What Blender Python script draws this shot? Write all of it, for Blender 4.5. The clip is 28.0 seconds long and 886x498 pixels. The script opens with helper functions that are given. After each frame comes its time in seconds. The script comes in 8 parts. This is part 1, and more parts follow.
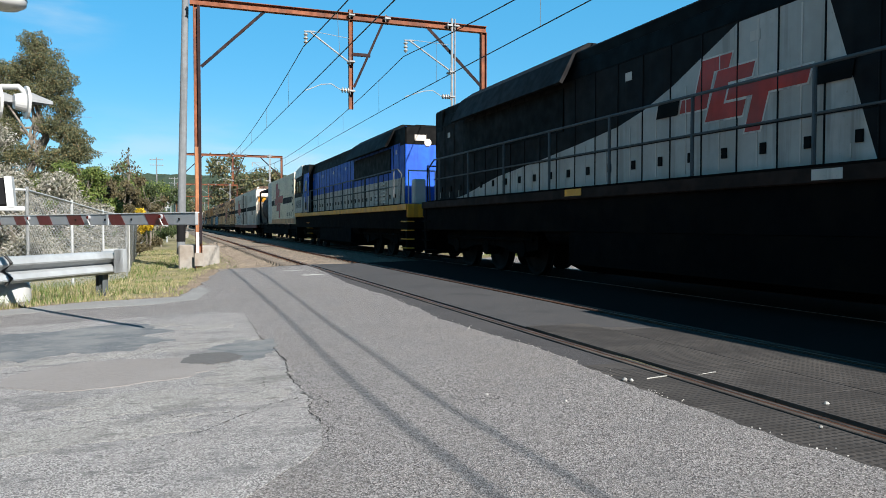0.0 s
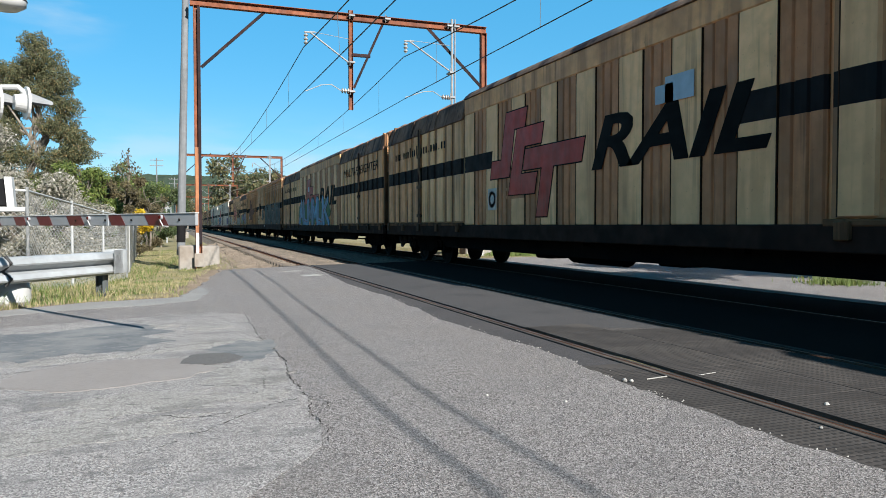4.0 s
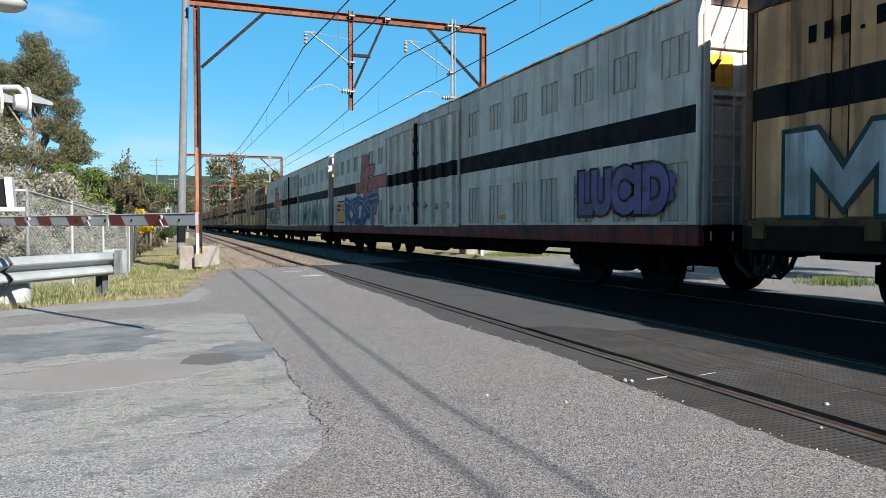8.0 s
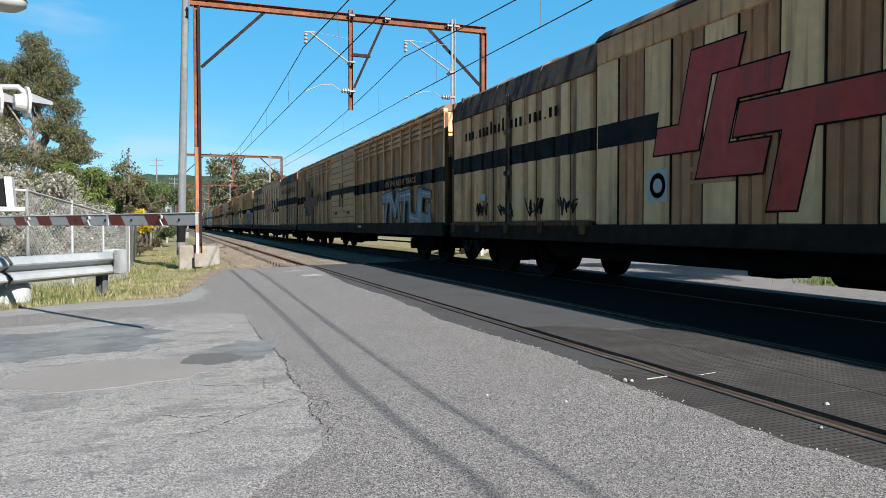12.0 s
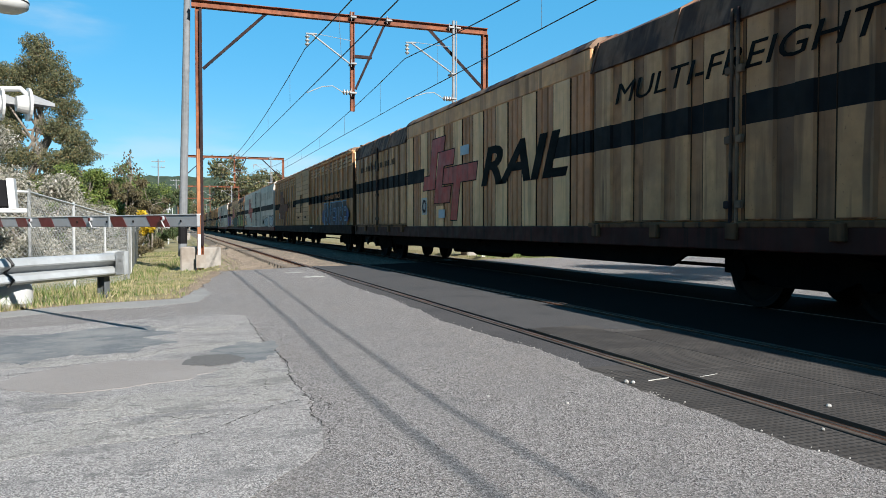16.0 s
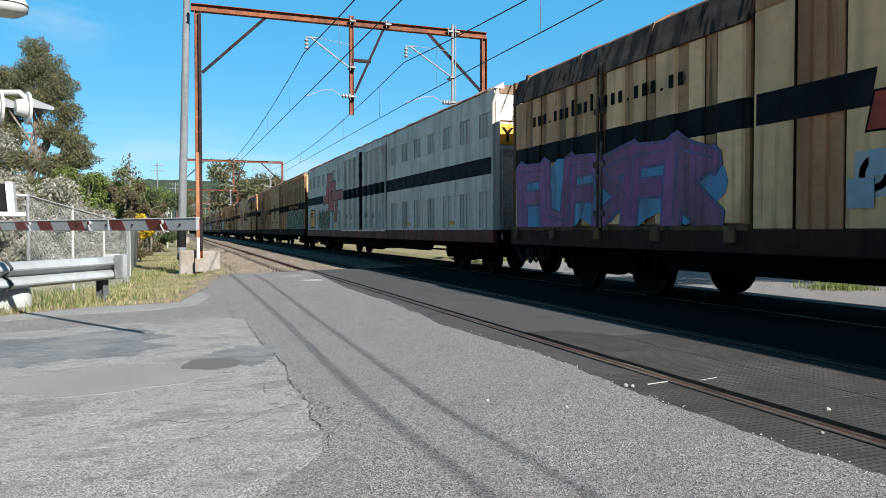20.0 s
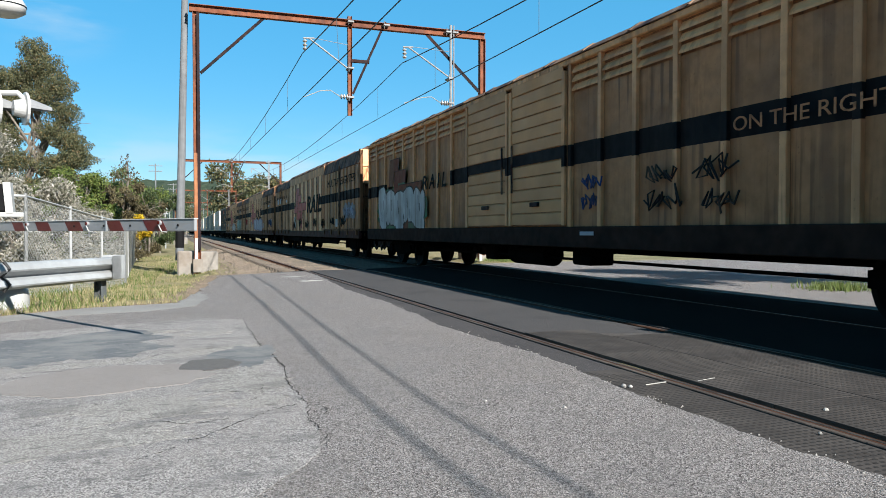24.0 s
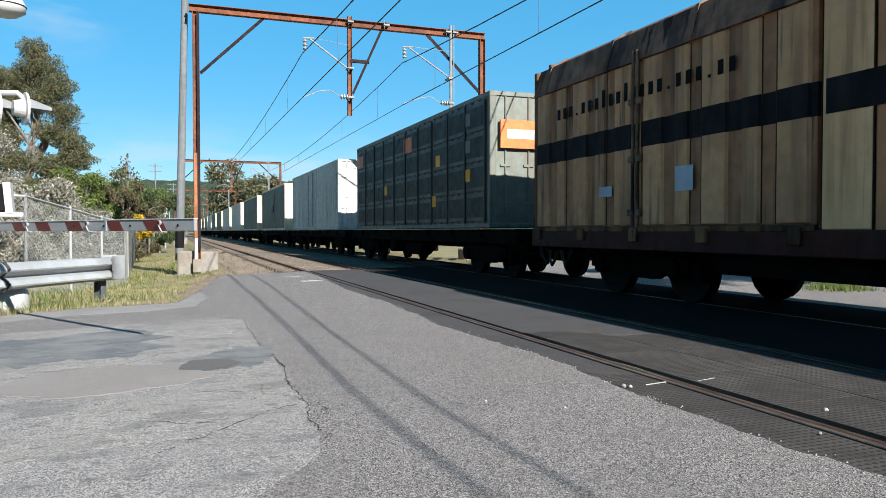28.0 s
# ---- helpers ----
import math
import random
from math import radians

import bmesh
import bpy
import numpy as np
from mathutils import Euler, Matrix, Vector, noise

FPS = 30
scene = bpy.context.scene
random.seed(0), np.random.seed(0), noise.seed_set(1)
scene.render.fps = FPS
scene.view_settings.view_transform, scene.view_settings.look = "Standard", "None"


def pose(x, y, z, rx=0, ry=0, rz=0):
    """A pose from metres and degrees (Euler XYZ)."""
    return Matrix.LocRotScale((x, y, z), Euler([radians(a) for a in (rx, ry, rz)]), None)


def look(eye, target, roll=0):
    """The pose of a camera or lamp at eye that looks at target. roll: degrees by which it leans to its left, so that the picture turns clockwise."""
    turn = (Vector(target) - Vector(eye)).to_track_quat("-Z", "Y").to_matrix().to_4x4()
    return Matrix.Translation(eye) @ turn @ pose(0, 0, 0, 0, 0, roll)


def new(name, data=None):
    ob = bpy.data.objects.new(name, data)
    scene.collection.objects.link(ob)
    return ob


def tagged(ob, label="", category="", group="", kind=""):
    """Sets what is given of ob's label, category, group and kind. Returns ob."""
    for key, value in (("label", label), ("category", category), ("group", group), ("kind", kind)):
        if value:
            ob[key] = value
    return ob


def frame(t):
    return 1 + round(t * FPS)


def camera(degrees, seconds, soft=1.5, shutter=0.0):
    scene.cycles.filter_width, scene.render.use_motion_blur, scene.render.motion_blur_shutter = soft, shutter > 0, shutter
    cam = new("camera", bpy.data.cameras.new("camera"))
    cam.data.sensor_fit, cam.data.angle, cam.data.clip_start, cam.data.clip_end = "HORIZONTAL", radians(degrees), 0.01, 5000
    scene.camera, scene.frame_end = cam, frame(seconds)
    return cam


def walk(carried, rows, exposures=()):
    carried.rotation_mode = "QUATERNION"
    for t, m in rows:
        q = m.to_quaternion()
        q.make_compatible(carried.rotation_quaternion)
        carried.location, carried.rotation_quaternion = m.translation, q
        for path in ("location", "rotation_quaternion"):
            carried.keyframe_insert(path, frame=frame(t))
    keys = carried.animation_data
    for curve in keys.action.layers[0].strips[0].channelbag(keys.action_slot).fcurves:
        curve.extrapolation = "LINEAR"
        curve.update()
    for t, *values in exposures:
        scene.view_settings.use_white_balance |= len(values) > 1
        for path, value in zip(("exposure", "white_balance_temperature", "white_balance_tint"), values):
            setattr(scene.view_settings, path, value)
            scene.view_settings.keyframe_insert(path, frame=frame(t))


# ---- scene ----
# ---- camera ----
YAW, PITCH, EYE = -20.1, -1.85, (0.0, 0.0, 0.99)
cam = camera(62.2, 28.0, soft=0.9, shutter=0.0)
# seconds, turn to the left and tilt upward in degrees: a hand-steadied camera that settles twice
SWAY = [(0, 0, -0.04), (0.7, 0, 0), (3, 0, 0), (6, 0, 0.02), (9, 0, 0.02), (12, 0, 0), (14.5, 0.01, 0.01), (15.2, 0.04, 0.03), (16, 0.11, 0.11),
        (16.5, 0.07, 0.09), (17, 0.05, 0.05), (17.5, 0.05, 0.05), (18, 0.11, 0.11), (18.5, 0.07, 0.08), (19, 0, 0.20), (19.5, 0.13, 0.39),
        (20, 0.04, 0.39), (20.5, 0, 0.39), (21, -0.13, 0.34), (21.5, 0, 0.39), (23.5, -0.11, 0.42), (24.5, -0.07, 0.45), (26, -0.1, 0.45), (26.5, -0.06, 0.46), (28, -0.1, 0.44)]
walk(cam, [(t, pose(*EYE, 90 + PITCH + up, 0, YAW + left)) for t, left, up in SWAY], [(0, 1.19), (28, 1.19)])

# ---- world and sun ----
SUN_WAY = Vector((0.452, -1.5, 1.0)).normalized()
world = bpy.data.worlds.new("sky")
scene.world = world
world.use_nodes = True
sky = world.node_tree.nodes.new("ShaderNodeTexSky")
sky.sky_type, sky.sun_disc = "NISHITA", False
sky.sun_elevation, sky.sun_rotation = math.asin(SUN_WAY.z), math.atan2(SUN_WAY.x, SUN_WAY.y)
sky.altitude, sky.air_density, sky.dust_density, sky.ozone_density = 20, 1.0, 0.1, 1.6
background = world.node_tree.nodes["Background"]
background.inputs["Strength"].default_value = 0.055
vivid = world.node_tree.nodes.new("ShaderNodeHueSaturation")
vivid.inputs["Saturation"].default_value, vivid.inputs["Hue"].default_value = 1.5, 0.494
world.node_tree.links.new(sky.outputs["Color"], vivid.inputs["Color"])


def sky_air():
    """Even clear blue over the modelled sky, a thin haze bank low down and one faint wisp of cloud."""
    nd, ln = world.node_tree.nodes, world.node_tree.links
    def blend(fac, a, c):
        n = nd.new("ShaderNodeMix")
        n.data_type = "RGBA"
        if isinstance(fac, float):
            n.inputs["Factor"].default_value = fac
        else:
            ln.new(fac, n.inputs["Factor"])
        ln.new(a, n.inputs["A"])
        n.inputs["B"].default_value = (*c, 1)
        return n.outputs["Result"]
    def span(v, lo, hi, a, z):
        n = nd.new("ShaderNodeMapRange")
        n.interpolation_type = "SMOOTHSTEP"
        for k, q in enumerate((lo, hi, a, z)):
            n.inputs[k + 1].default_value = q
        ln.new(v, n.inputs["Value"])
        return n.outputs[0]
    def times(p, q):
        n = nd.new("ShaderNodeMath")
        n.operation = "MULTIPLY"
        ln.new(p, n.inputs[0])
        ln.new(q, n.inputs[1])
        return n.outputs[0]
    tc, sep, mp = nd.new("ShaderNodeTexCoord"), nd.new("ShaderNodeSeparateXYZ"), nd.new("ShaderNodeMapping")
    ln.new(tc.outputs["Generated"], sep.inputs[0])
    ln.new(tc.outputs["Generated"], mp.inputs["Vector"])
    mp.inputs["Scale"].default_value = (4, 4, 17)
    noise_node = nd.new("ShaderNodeTexNoise")
    noise_node.inputs["Scale"].default_value, noise_node.inputs["Detail"].default_value = 1.6, 7
    ln.new(mp.outputs[0], noise_node.inputs["Vector"])
    puff = span(noise_node.outputs["Fac"], 0.42, 0.72, 0.0, 1.0)
    col = blend(0.55, vivid.outputs["Color"], (1.08, 4.8, 8.35))
    low = times(span(sep.outputs["Z"], 0.04, 0.16, 0.8, 0.0), puff)
    col = blend(low, col, (5.2, 6.6, 7.6))
    dot = nd.new("ShaderNodeVectorMath")
    dot.operation = "DISTANCE"
    dot.inputs[1].default_value = (-0.12, 0.95, 0.285)
    ln.new(tc.outputs["Generated"], dot.inputs[0])
    col = blend(times(span(dot.outputs["Value"], 0.02, 0.10, 0.5, 0.0), puff), col, (5.5, 6.6, 7.4))
    # a clear sky is deepest overhead
    deep = nd.new("ShaderNodeVectorMath")
    deep.operation = "SCALE"
    ln.new(col, deep.inputs[0])
    ln.new(span(sep.outputs["Z"], 0.36, 0.95, 1.0, 0.3), deep.inputs["Scale"])
    return deep.outputs[0]


world.node_tree.links.new(sky_air(), background.inputs["Color"])
sun = new("sun", bpy.data.lights.new("sun", "SUN"))
sun.data.energy, sun.data.angle, sun.data.color = 5.0, radians(0.47), (1.0, 0.965, 0.91)
sun.matrix_world = look((20, -60, 40), (20 - SUN_WAY.x, -60 - SUN_WAY.y, 40 - SUN_WAY.z))

# ---- materials ----
def mat(name, col, rough=0.7, metal=0.0, grain=6.0, vary=0.25, dirt=None, dirt_amount=0.0, streak=False, bump=0.15, bump_scale=40.0, spread=0.08, spec=0.4):
    """A worn surface: base colour, two scales of variation, dirt in patches or streaks, fine relief."""
    m = bpy.data.materials.new(name)
    m.use_nodes = True
    nt = m.node_tree
    nd, ln = nt.nodes, nt.links
    b = nd["Principled BSDF"]
    b.inputs["Roughness"].default_value, b.inputs["Metallic"].default_value = rough, metal
    b.inputs["Specular IOR Level"].default_value = spec
    tc, oi = nd.new("ShaderNodeTexCoord"), nd.new("ShaderNodeObjectInfo")
    add = nd.new("ShaderNodeVectorMath")
    add.operation = "MULTIPLY_ADD"
    add.inputs[1].default_value = (1, 1, 1)
    sc = nd.new("ShaderNodeVectorMath")
    sc.operation = "SCALE"
    sc.inputs[0].default_value = (37, 91, 53)
    ln.new(oi.outputs["Random"], sc.inputs["Scale"])
    ln.new(tc.outputs["Object"], add.inputs[0])
    ln.new(sc.outputs[0], add.inputs[2])
    def tex(scale, detail, stretch=None):
        n = nd.new("ShaderNodeTexNoise")
        n.inputs["Scale"].default_value, n.inputs["Detail"].default_value = scale, detail
        src = add.outputs[0]
        if stretch:
            mp = nd.new("ShaderNodeMapping")
            mp.inputs["Scale"].default_value = stretch
            ln.new(src, mp.inputs["Vector"])
            src = mp.outputs[0]
        ln.new(src, n.inputs["Vector"])
        return n.outputs["Fac"]
    def ramp(fac, lo, hi, a, z):
        n = nd.new("ShaderNodeMapRange")
        n.inputs["From Min"].default_value, n.inputs["From Max"].default_value = lo, hi
        n.inputs["To Min"].default_value, n.inputs["To Max"].default_value = a, z
        ln.new(fac, n.inputs["Value"])
        return n.outputs[0]
    def mix(fac, a, b2):
        n = nd.new("ShaderNodeMix")
        n.data_type = "RGBA"
        for sock, v in ((n.inputs["Factor"], fac), (n.inputs["A"], a), (n.inputs["B"], b2)):
            if isinstance(v, bpy.types.NodeSocket):
                ln.new(v, sock)
            elif isinstance(v, float):
                sock.default_value = v
            else:
                sock.default_value = (*v[:3], 1)
        return n.outputs["Result"]
    dark = tuple(c * (1 - vary) for c in col)
    lite = tuple(min(1, c * (1 + vary * 0.7)) for c in col)
    c1 = mix(ramp(tex(grain, 6), 0.3, 0.7, 0, 1), dark, lite)
    c2 = mix(ramp(tex(grain * 0.13, 3), 0.35, 0.65, 0, 0.45), c1, dark)
    if spread:
        hv = nd.new("ShaderNodeHueSaturation")
        ln.new(ramp(oi.outputs["Random"], 0, 1, 1 - spread, 1 + spread), hv.inputs["Value"])
        ln.new(c2, hv.inputs["Color"])
        c2 = hv.outputs["Color"]
    if dirt:
        st = (1, 1, 0.10) if streak else None
        c2 = mix(ramp(tex(3.0 if streak else 1.6, 8, st), 0.50, 0.60, 0, dirt_amount), c2, dirt)
        c2 = mix(ramp(tex(0.9, 8), 0.5, 0.68, 0, dirt_amount * 0.8), c2, dirt)
        if streak:
            runs = ramp(tex(9.0, 5, (1, 1, 0.045)), 0.54, 0.62, 0, min(1, dirt_amount * 1.25))
            gate = nd.new("ShaderNodeMath")
            gate.operation = "MULTIPLY"
            ln.new(runs, gate.inputs[0])
            ln.new(ramp(tex(0.6, 4), 0.42, 0.6, 0, 1), gate.inputs[1])
            c2 = mix(gate.outputs[0], c2, tuple(q * 0.6 for q in dirt))
            c2 = mix(ramp(tex(26.0, 6), 0.66, 0.74, 0, dirt_amount * 0.8), c2, tuple(q * 0.5 for q in dirt))
    ln.new(c2, b.inputs["Base Color"])
    ln.new(ramp(tex(grain * 0.7, 4), 0.3, 0.7, max(0.02, rough - 0.12), min(1, rough + 0.12)), b.inputs["Roughness"])
    if bump:
        bp = nd.new("ShaderNodeBump")
        bp.inputs["Strength"].default_value, bp.inputs["Distance"].default_value = bump, 0.02
        ln.new(tex(bump_scale, 4), bp.inputs["Height"])
        ln.new(bp.outputs[0], b.inputs["Normal"])
    return m


GRIME = (0.09, 0.065, 0.045)
M = {}
M["cream"] = mat("cream_paint", (0.90, 0.52, 0.25), 0.55, vary=0.12, dirt=(0.42, 0.20, 0.085), dirt_amount=0.4, streak=True, bump=0.05)
M["tan"] = mat("tan_paint", (0.53, 0.225, 0.093), 0.6, vary=0.2, dirt=(0.24, 0.105, 0.045), dirt_amount=0.55, streak=True, bump=0.05)
M["buff"] = mat("buff_paint", (0.76, 0.39, 0.175), 0.6, vary=0.18, dirt=(0.30, 0.135, 0.06), dirt_amount=0.55, streak=True, bump=0.05)
M["agedcream"] = mat("aged_cream_paint", (0.57, 0.30, 0.135), 0.6, vary=0.2, dirt=(0.22, 0.10, 0.045), dirt_amount=0.6, streak=True, bump=0.05)
M["rusttan"] = mat("rust_brown_panel_paint", (0.43, 0.20, 0.083), 0.65, vary=0.22, dirt=(0.16, 0.072, 0.034), dirt_amount=0.55, streak=True, bump=0.05)
M["slat"] = mat("brown_slat_paint", (0.60, 0.31, 0.14), 0.65, vary=0.16, grain=2.0, bump=0.04)
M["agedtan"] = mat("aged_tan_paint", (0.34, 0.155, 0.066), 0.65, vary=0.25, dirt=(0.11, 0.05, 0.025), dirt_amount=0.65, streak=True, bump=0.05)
M["agedbuff"] = mat("aged_buff_paint", (0.50, 0.245, 0.105), 0.6, vary=0.2, dirt=(0.17, 0.078, 0.036), dirt_amount=0.65, streak=True, bump=0.05)
M["white"] = mat("white_paint", (0.67, 0.575, 0.495), 0.45, vary=0.14, dirt=(0.29, 0.255, 0.22), dirt_amount=0.48, streak=True, bump=0.04)
M["locowhite"] = mat("sooty_white_paint", (0.44, 0.395, 0.355), 0.5, vary=0.12, dirt=(0.30, 0.25, 0.21), dirt_amount=0.4, streak=True, bump=0.04)
M["wiremesh"] = mat("galvanised_wire_mesh", (0.52, 0.54, 0.55), 0.6, vary=0.15, bump=0)
M["wgrey"] = mat("grey_blanked_panel_paint", (0.58, 0.495, 0.425), 0.5, vary=0.12, dirt=(0.25, 0.225, 0.20), dirt_amount=0.35, streak=True, bump=0.04)
M["stripe"] = mat("navy_stripe_paint", (0.009, 0.009, 0.011), 0.7, dirt=(0.03, 0.024, 0.02), dirt_amount=0.3, streak=True, bump=0.04, spec=0.1)
M["red"] = mat("red_paint", (0.46, 0.034, 0.02), 0.5, dirt=(0.2, 0.035, 0.025), dirt_amount=0.4, streak=True, bump=0.04)
M["fadedred"] = mat("faded_red_paint", (0.17, 0.045, 0.024), 0.65, dirt=(0.16, 0.07, 0.03), dirt_amount=0.6, streak=True, bump=0.04, spec=0.15)
M["maroon"] = mat("maroon_paint", (0.055, 0.014, 0.011), 0.65, dirt=(0.024, 0.012, 0.01), dirt_amount=0.6, streak=True, bump=0.04, spec=0.15)
M["redsill"] = mat("dull_red_sill_paint", (0.17, 0.032, 0.024), 0.6, dirt=(0.05, 0.018, 0.014), dirt_amount=0.55, streak=True, bump=0.04, spec=0.2)
M["oxide"] = mat("oxide_brown_sill", (0.035, 0.02, 0.015), 0.85, dirt=(0.016, 0.011, 0.009), dirt_amount=0.7, bump=0.1, spec=0.1)
M["rooftan"] = mat("weathered_roof_steel", (0.21, 0.135, 0.09), 0.75, vary=0.4, dirt=(0.018, 0.011, 0.014), dirt_amount=0.98, bump=0.1, spec=0.2)
M["hood"] = mat("stained_hood_steel", (0.24, 0.13, 0.085), 0.75, vary=0.35, dirt=(0.035, 0.02, 0.02), dirt_amount=0.75, streak=True, bump=0.1, spec=0.15)
# grimy brown, taken darker for the shade between the vans
M["endbrown"] = mat("grimy_brown_with_shade", (0.17, 0.085, 0.042), 0.75, dirt=(0.03, 0.018, 0.012), dirt_amount=0.75, streak=True, bump=0.06, spec=0.15)
M["seam"] = mat("rusty_seam", (0.045, 0.024, 0.015), 0.85, vary=0.4, bump=0.1, spec=0.1)
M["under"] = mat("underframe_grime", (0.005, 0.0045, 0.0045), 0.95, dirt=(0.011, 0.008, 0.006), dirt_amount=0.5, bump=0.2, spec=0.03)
M["wheel"] = mat("wheel_steel", (0.018, 0.015, 0.014), 0.85, spec=0.1, dirt=(0.012, 0.01, 0.008), dirt_amount=0.6, bump=0.1)
M["tread"] = mat("polished_rail_steel", (0.26, 0.23, 0.21), 0.5, metal=1.0, vary=0.2, bump=0.03)
M["hose"] = mat("black_rubber_hose", (0.02, 0.02, 0.02), 0.7, vary=0.15)
M["yellow"] = mat("yellow_paint", (0.92, 0.38, 0.02), 0.5, dirt=(0.45, 0.17, 0.03), dirt_amount=0.35, streak=True, bump=0.04)
M["blue"] = mat("loco_blue_paint", (0.010, 0.085, 0.48), 0.5, dirt=(0.01, 0.03, 0.17), dirt_amount=0.35, streak=True, bump=0.02, spec=0.2)
M["charcoal"] = mat("charcoal_paint", (0.008, 0.008, 0.009), 0.7, spec=0.1, dirt=(0.018, 0.016, 0.015), dirt_amount=0.35, streak=True, bump=0.03)
M["black"] = mat("black_paint", (0.004, 0.004, 0.004), 0.7, vary=0.2, bump=0.03, spec=0.08)
M["silver"] = mat("galvanised_steel", (0.341, 0.358, 0.369), 0.5, metal=0.15, vary=0.15, dirt=(0.165, 0.165, 0.154), dirt_amount=0.4, bump=0.03)
M["bargrey"] = mat("grey_container_paint", (0.16, 0.18, 0.155), 0.55, dirt=(0.14, 0.12, 0.09), dirt_amount=0.5, streak=True, bump=0.04)
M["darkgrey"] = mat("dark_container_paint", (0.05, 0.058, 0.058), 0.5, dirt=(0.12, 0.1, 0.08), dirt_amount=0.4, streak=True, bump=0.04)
# darker copy of the container paint, for painted recess shade
M["recess"] = mat("container_paint_recess_shade", (0.032, 0.037, 0.037), 0.6, dirt=(0.08, 0.07, 0.055), dirt_amount=0.3, streak=True, bump=0.04, spec=0.2)
M["palegrey"] = mat("pale_grey_container_paint", (0.66, 0.62, 0.58), 0.5, dirt=(0.3, 0.27, 0.22), dirt_amount=0.4, streak=True, bump=0.04)
M["offwhite"] = mat("off_white_container_paint", (0.86, 0.68, 0.49), 0.5, vary=0.12, dirt=(0.45, 0.32, 0.2), dirt_amount=0.35, streak=True, bump=0.04)
M["tank"] = mat("tank_cladding", (0.024, 0.021, 0.021), 0.7, metal=0.0, spec=0.15, dirt=(0.06, 0.05, 0.05), dirt_amount=0.5, bump=0.05)
M["orange"] = mat("orange_paint", (0.75, 0.17, 0.04), 0.5, dirt=(0.3, 0.1, 0.05), dirt_amount=0.3, bump=0.03)
M["rust"] = mat("rusted_structural_steel", (0.194, 0.061, 0.025), 0.8, vary=0.4, grain=9, dirt=(0.072, 0.025, 0.016), dirt_amount=0.7, bump=0.2)
M["concrete"] = mat("weathered_concrete", (0.248, 0.229, 0.205), 0.9, vary=0.25, dirt=(0.155, 0.099, 0.056), dirt_amount=0.25, bump=0.3)
M["glass"] = mat("dark_window_glass", (0.012, 0.014, 0.016), 0.1, vary=0.1, bump=0, spread=0, spec=0.35)
M["pole"] = mat("weathered_grey_timber", (0.155, 0.163, 0.172), 0.85, vary=0.2, dirt=(0.10, 0.104, 0.108), dirt_amount=0.4, streak=True, bump=0.3)
M["porcelain"] = mat("white_porcelain", (0.302, 0.294, 0.277), 0.3, vary=0.1, bump=0)
M["wire"] = mat("weathered_copper_wire", (0.05, 0.055, 0.05), 0.6, metal=0.3, vary=0.2, bump=0)
M["rail"] = mat("rusty_rail_steel", (0.085, 0.042, 0.027), 0.9, vary=0.35, dirt=(0.035, 0.02, 0.015), dirt_amount=0.6, bump=0.2, spec=0.08)
M["sleeper"] = mat("weathered_sleeper", (0.111, 0.091, 0.072), 0.9, vary=0.3, bump=0.3)
M["signwhite"] = mat("white_enamel", (0.42, 0.42, 0.41), 0.35, vary=0.06, bump=0.02)
M["boomred"] = mat("faded_red_reflective_sheet", (0.093, 0.011, 0.011), 0.45, vary=0.15, bump=0.02)
M["boomgrey"] = mat("faded_white_reflective_sheet", (0.26, 0.27, 0.281), 0.4, vary=0.12, bump=0.02)
M["lens"] = mat("red_lamp_lens", (0.096, 0.009, 0.009), 0.15, vary=0.1, bump=0, spread=0)
M["fence"] = mat("dull_galvanised_fence", (0.38, 0.39, 0.39), 0.6, metal=0.1, vary=0.2, bump=0.03)
M["sleeve"] = mat("pale_orange_paint", (0.4, 0.176, 0.08), 0.8, vary=0.25, dirt=(0.2, 0.072, 0.032), dirt_amount=0.6, streak=True, bump=0.1)
# near-black tone of the struts and of the post's painted shaded half
M["rustdark"] = mat("dark_steel_tone", (0.017, 0.012, 0.014), 0.8, vary=0.35, dirt=(0.05, 0.02, 0.014), dirt_amount=0.3, spec=0.15, bump=0.15)
M["darksteel"] = mat("dull_dark_galvanised_steel", (0.085, 0.095, 0.10), 0.6, vary=0.25, bump=0.05, spec=0.2)
M["arm"] = mat("weathered_aluminium_tube", (0.22, 0.225, 0.23), 0.55, vary=0.2, bump=0.02)
M["foil"] = mat("pale_blue_sheet", (0.33, 0.408, 0.48), 0.4, vary=0.15, bump=0.05)


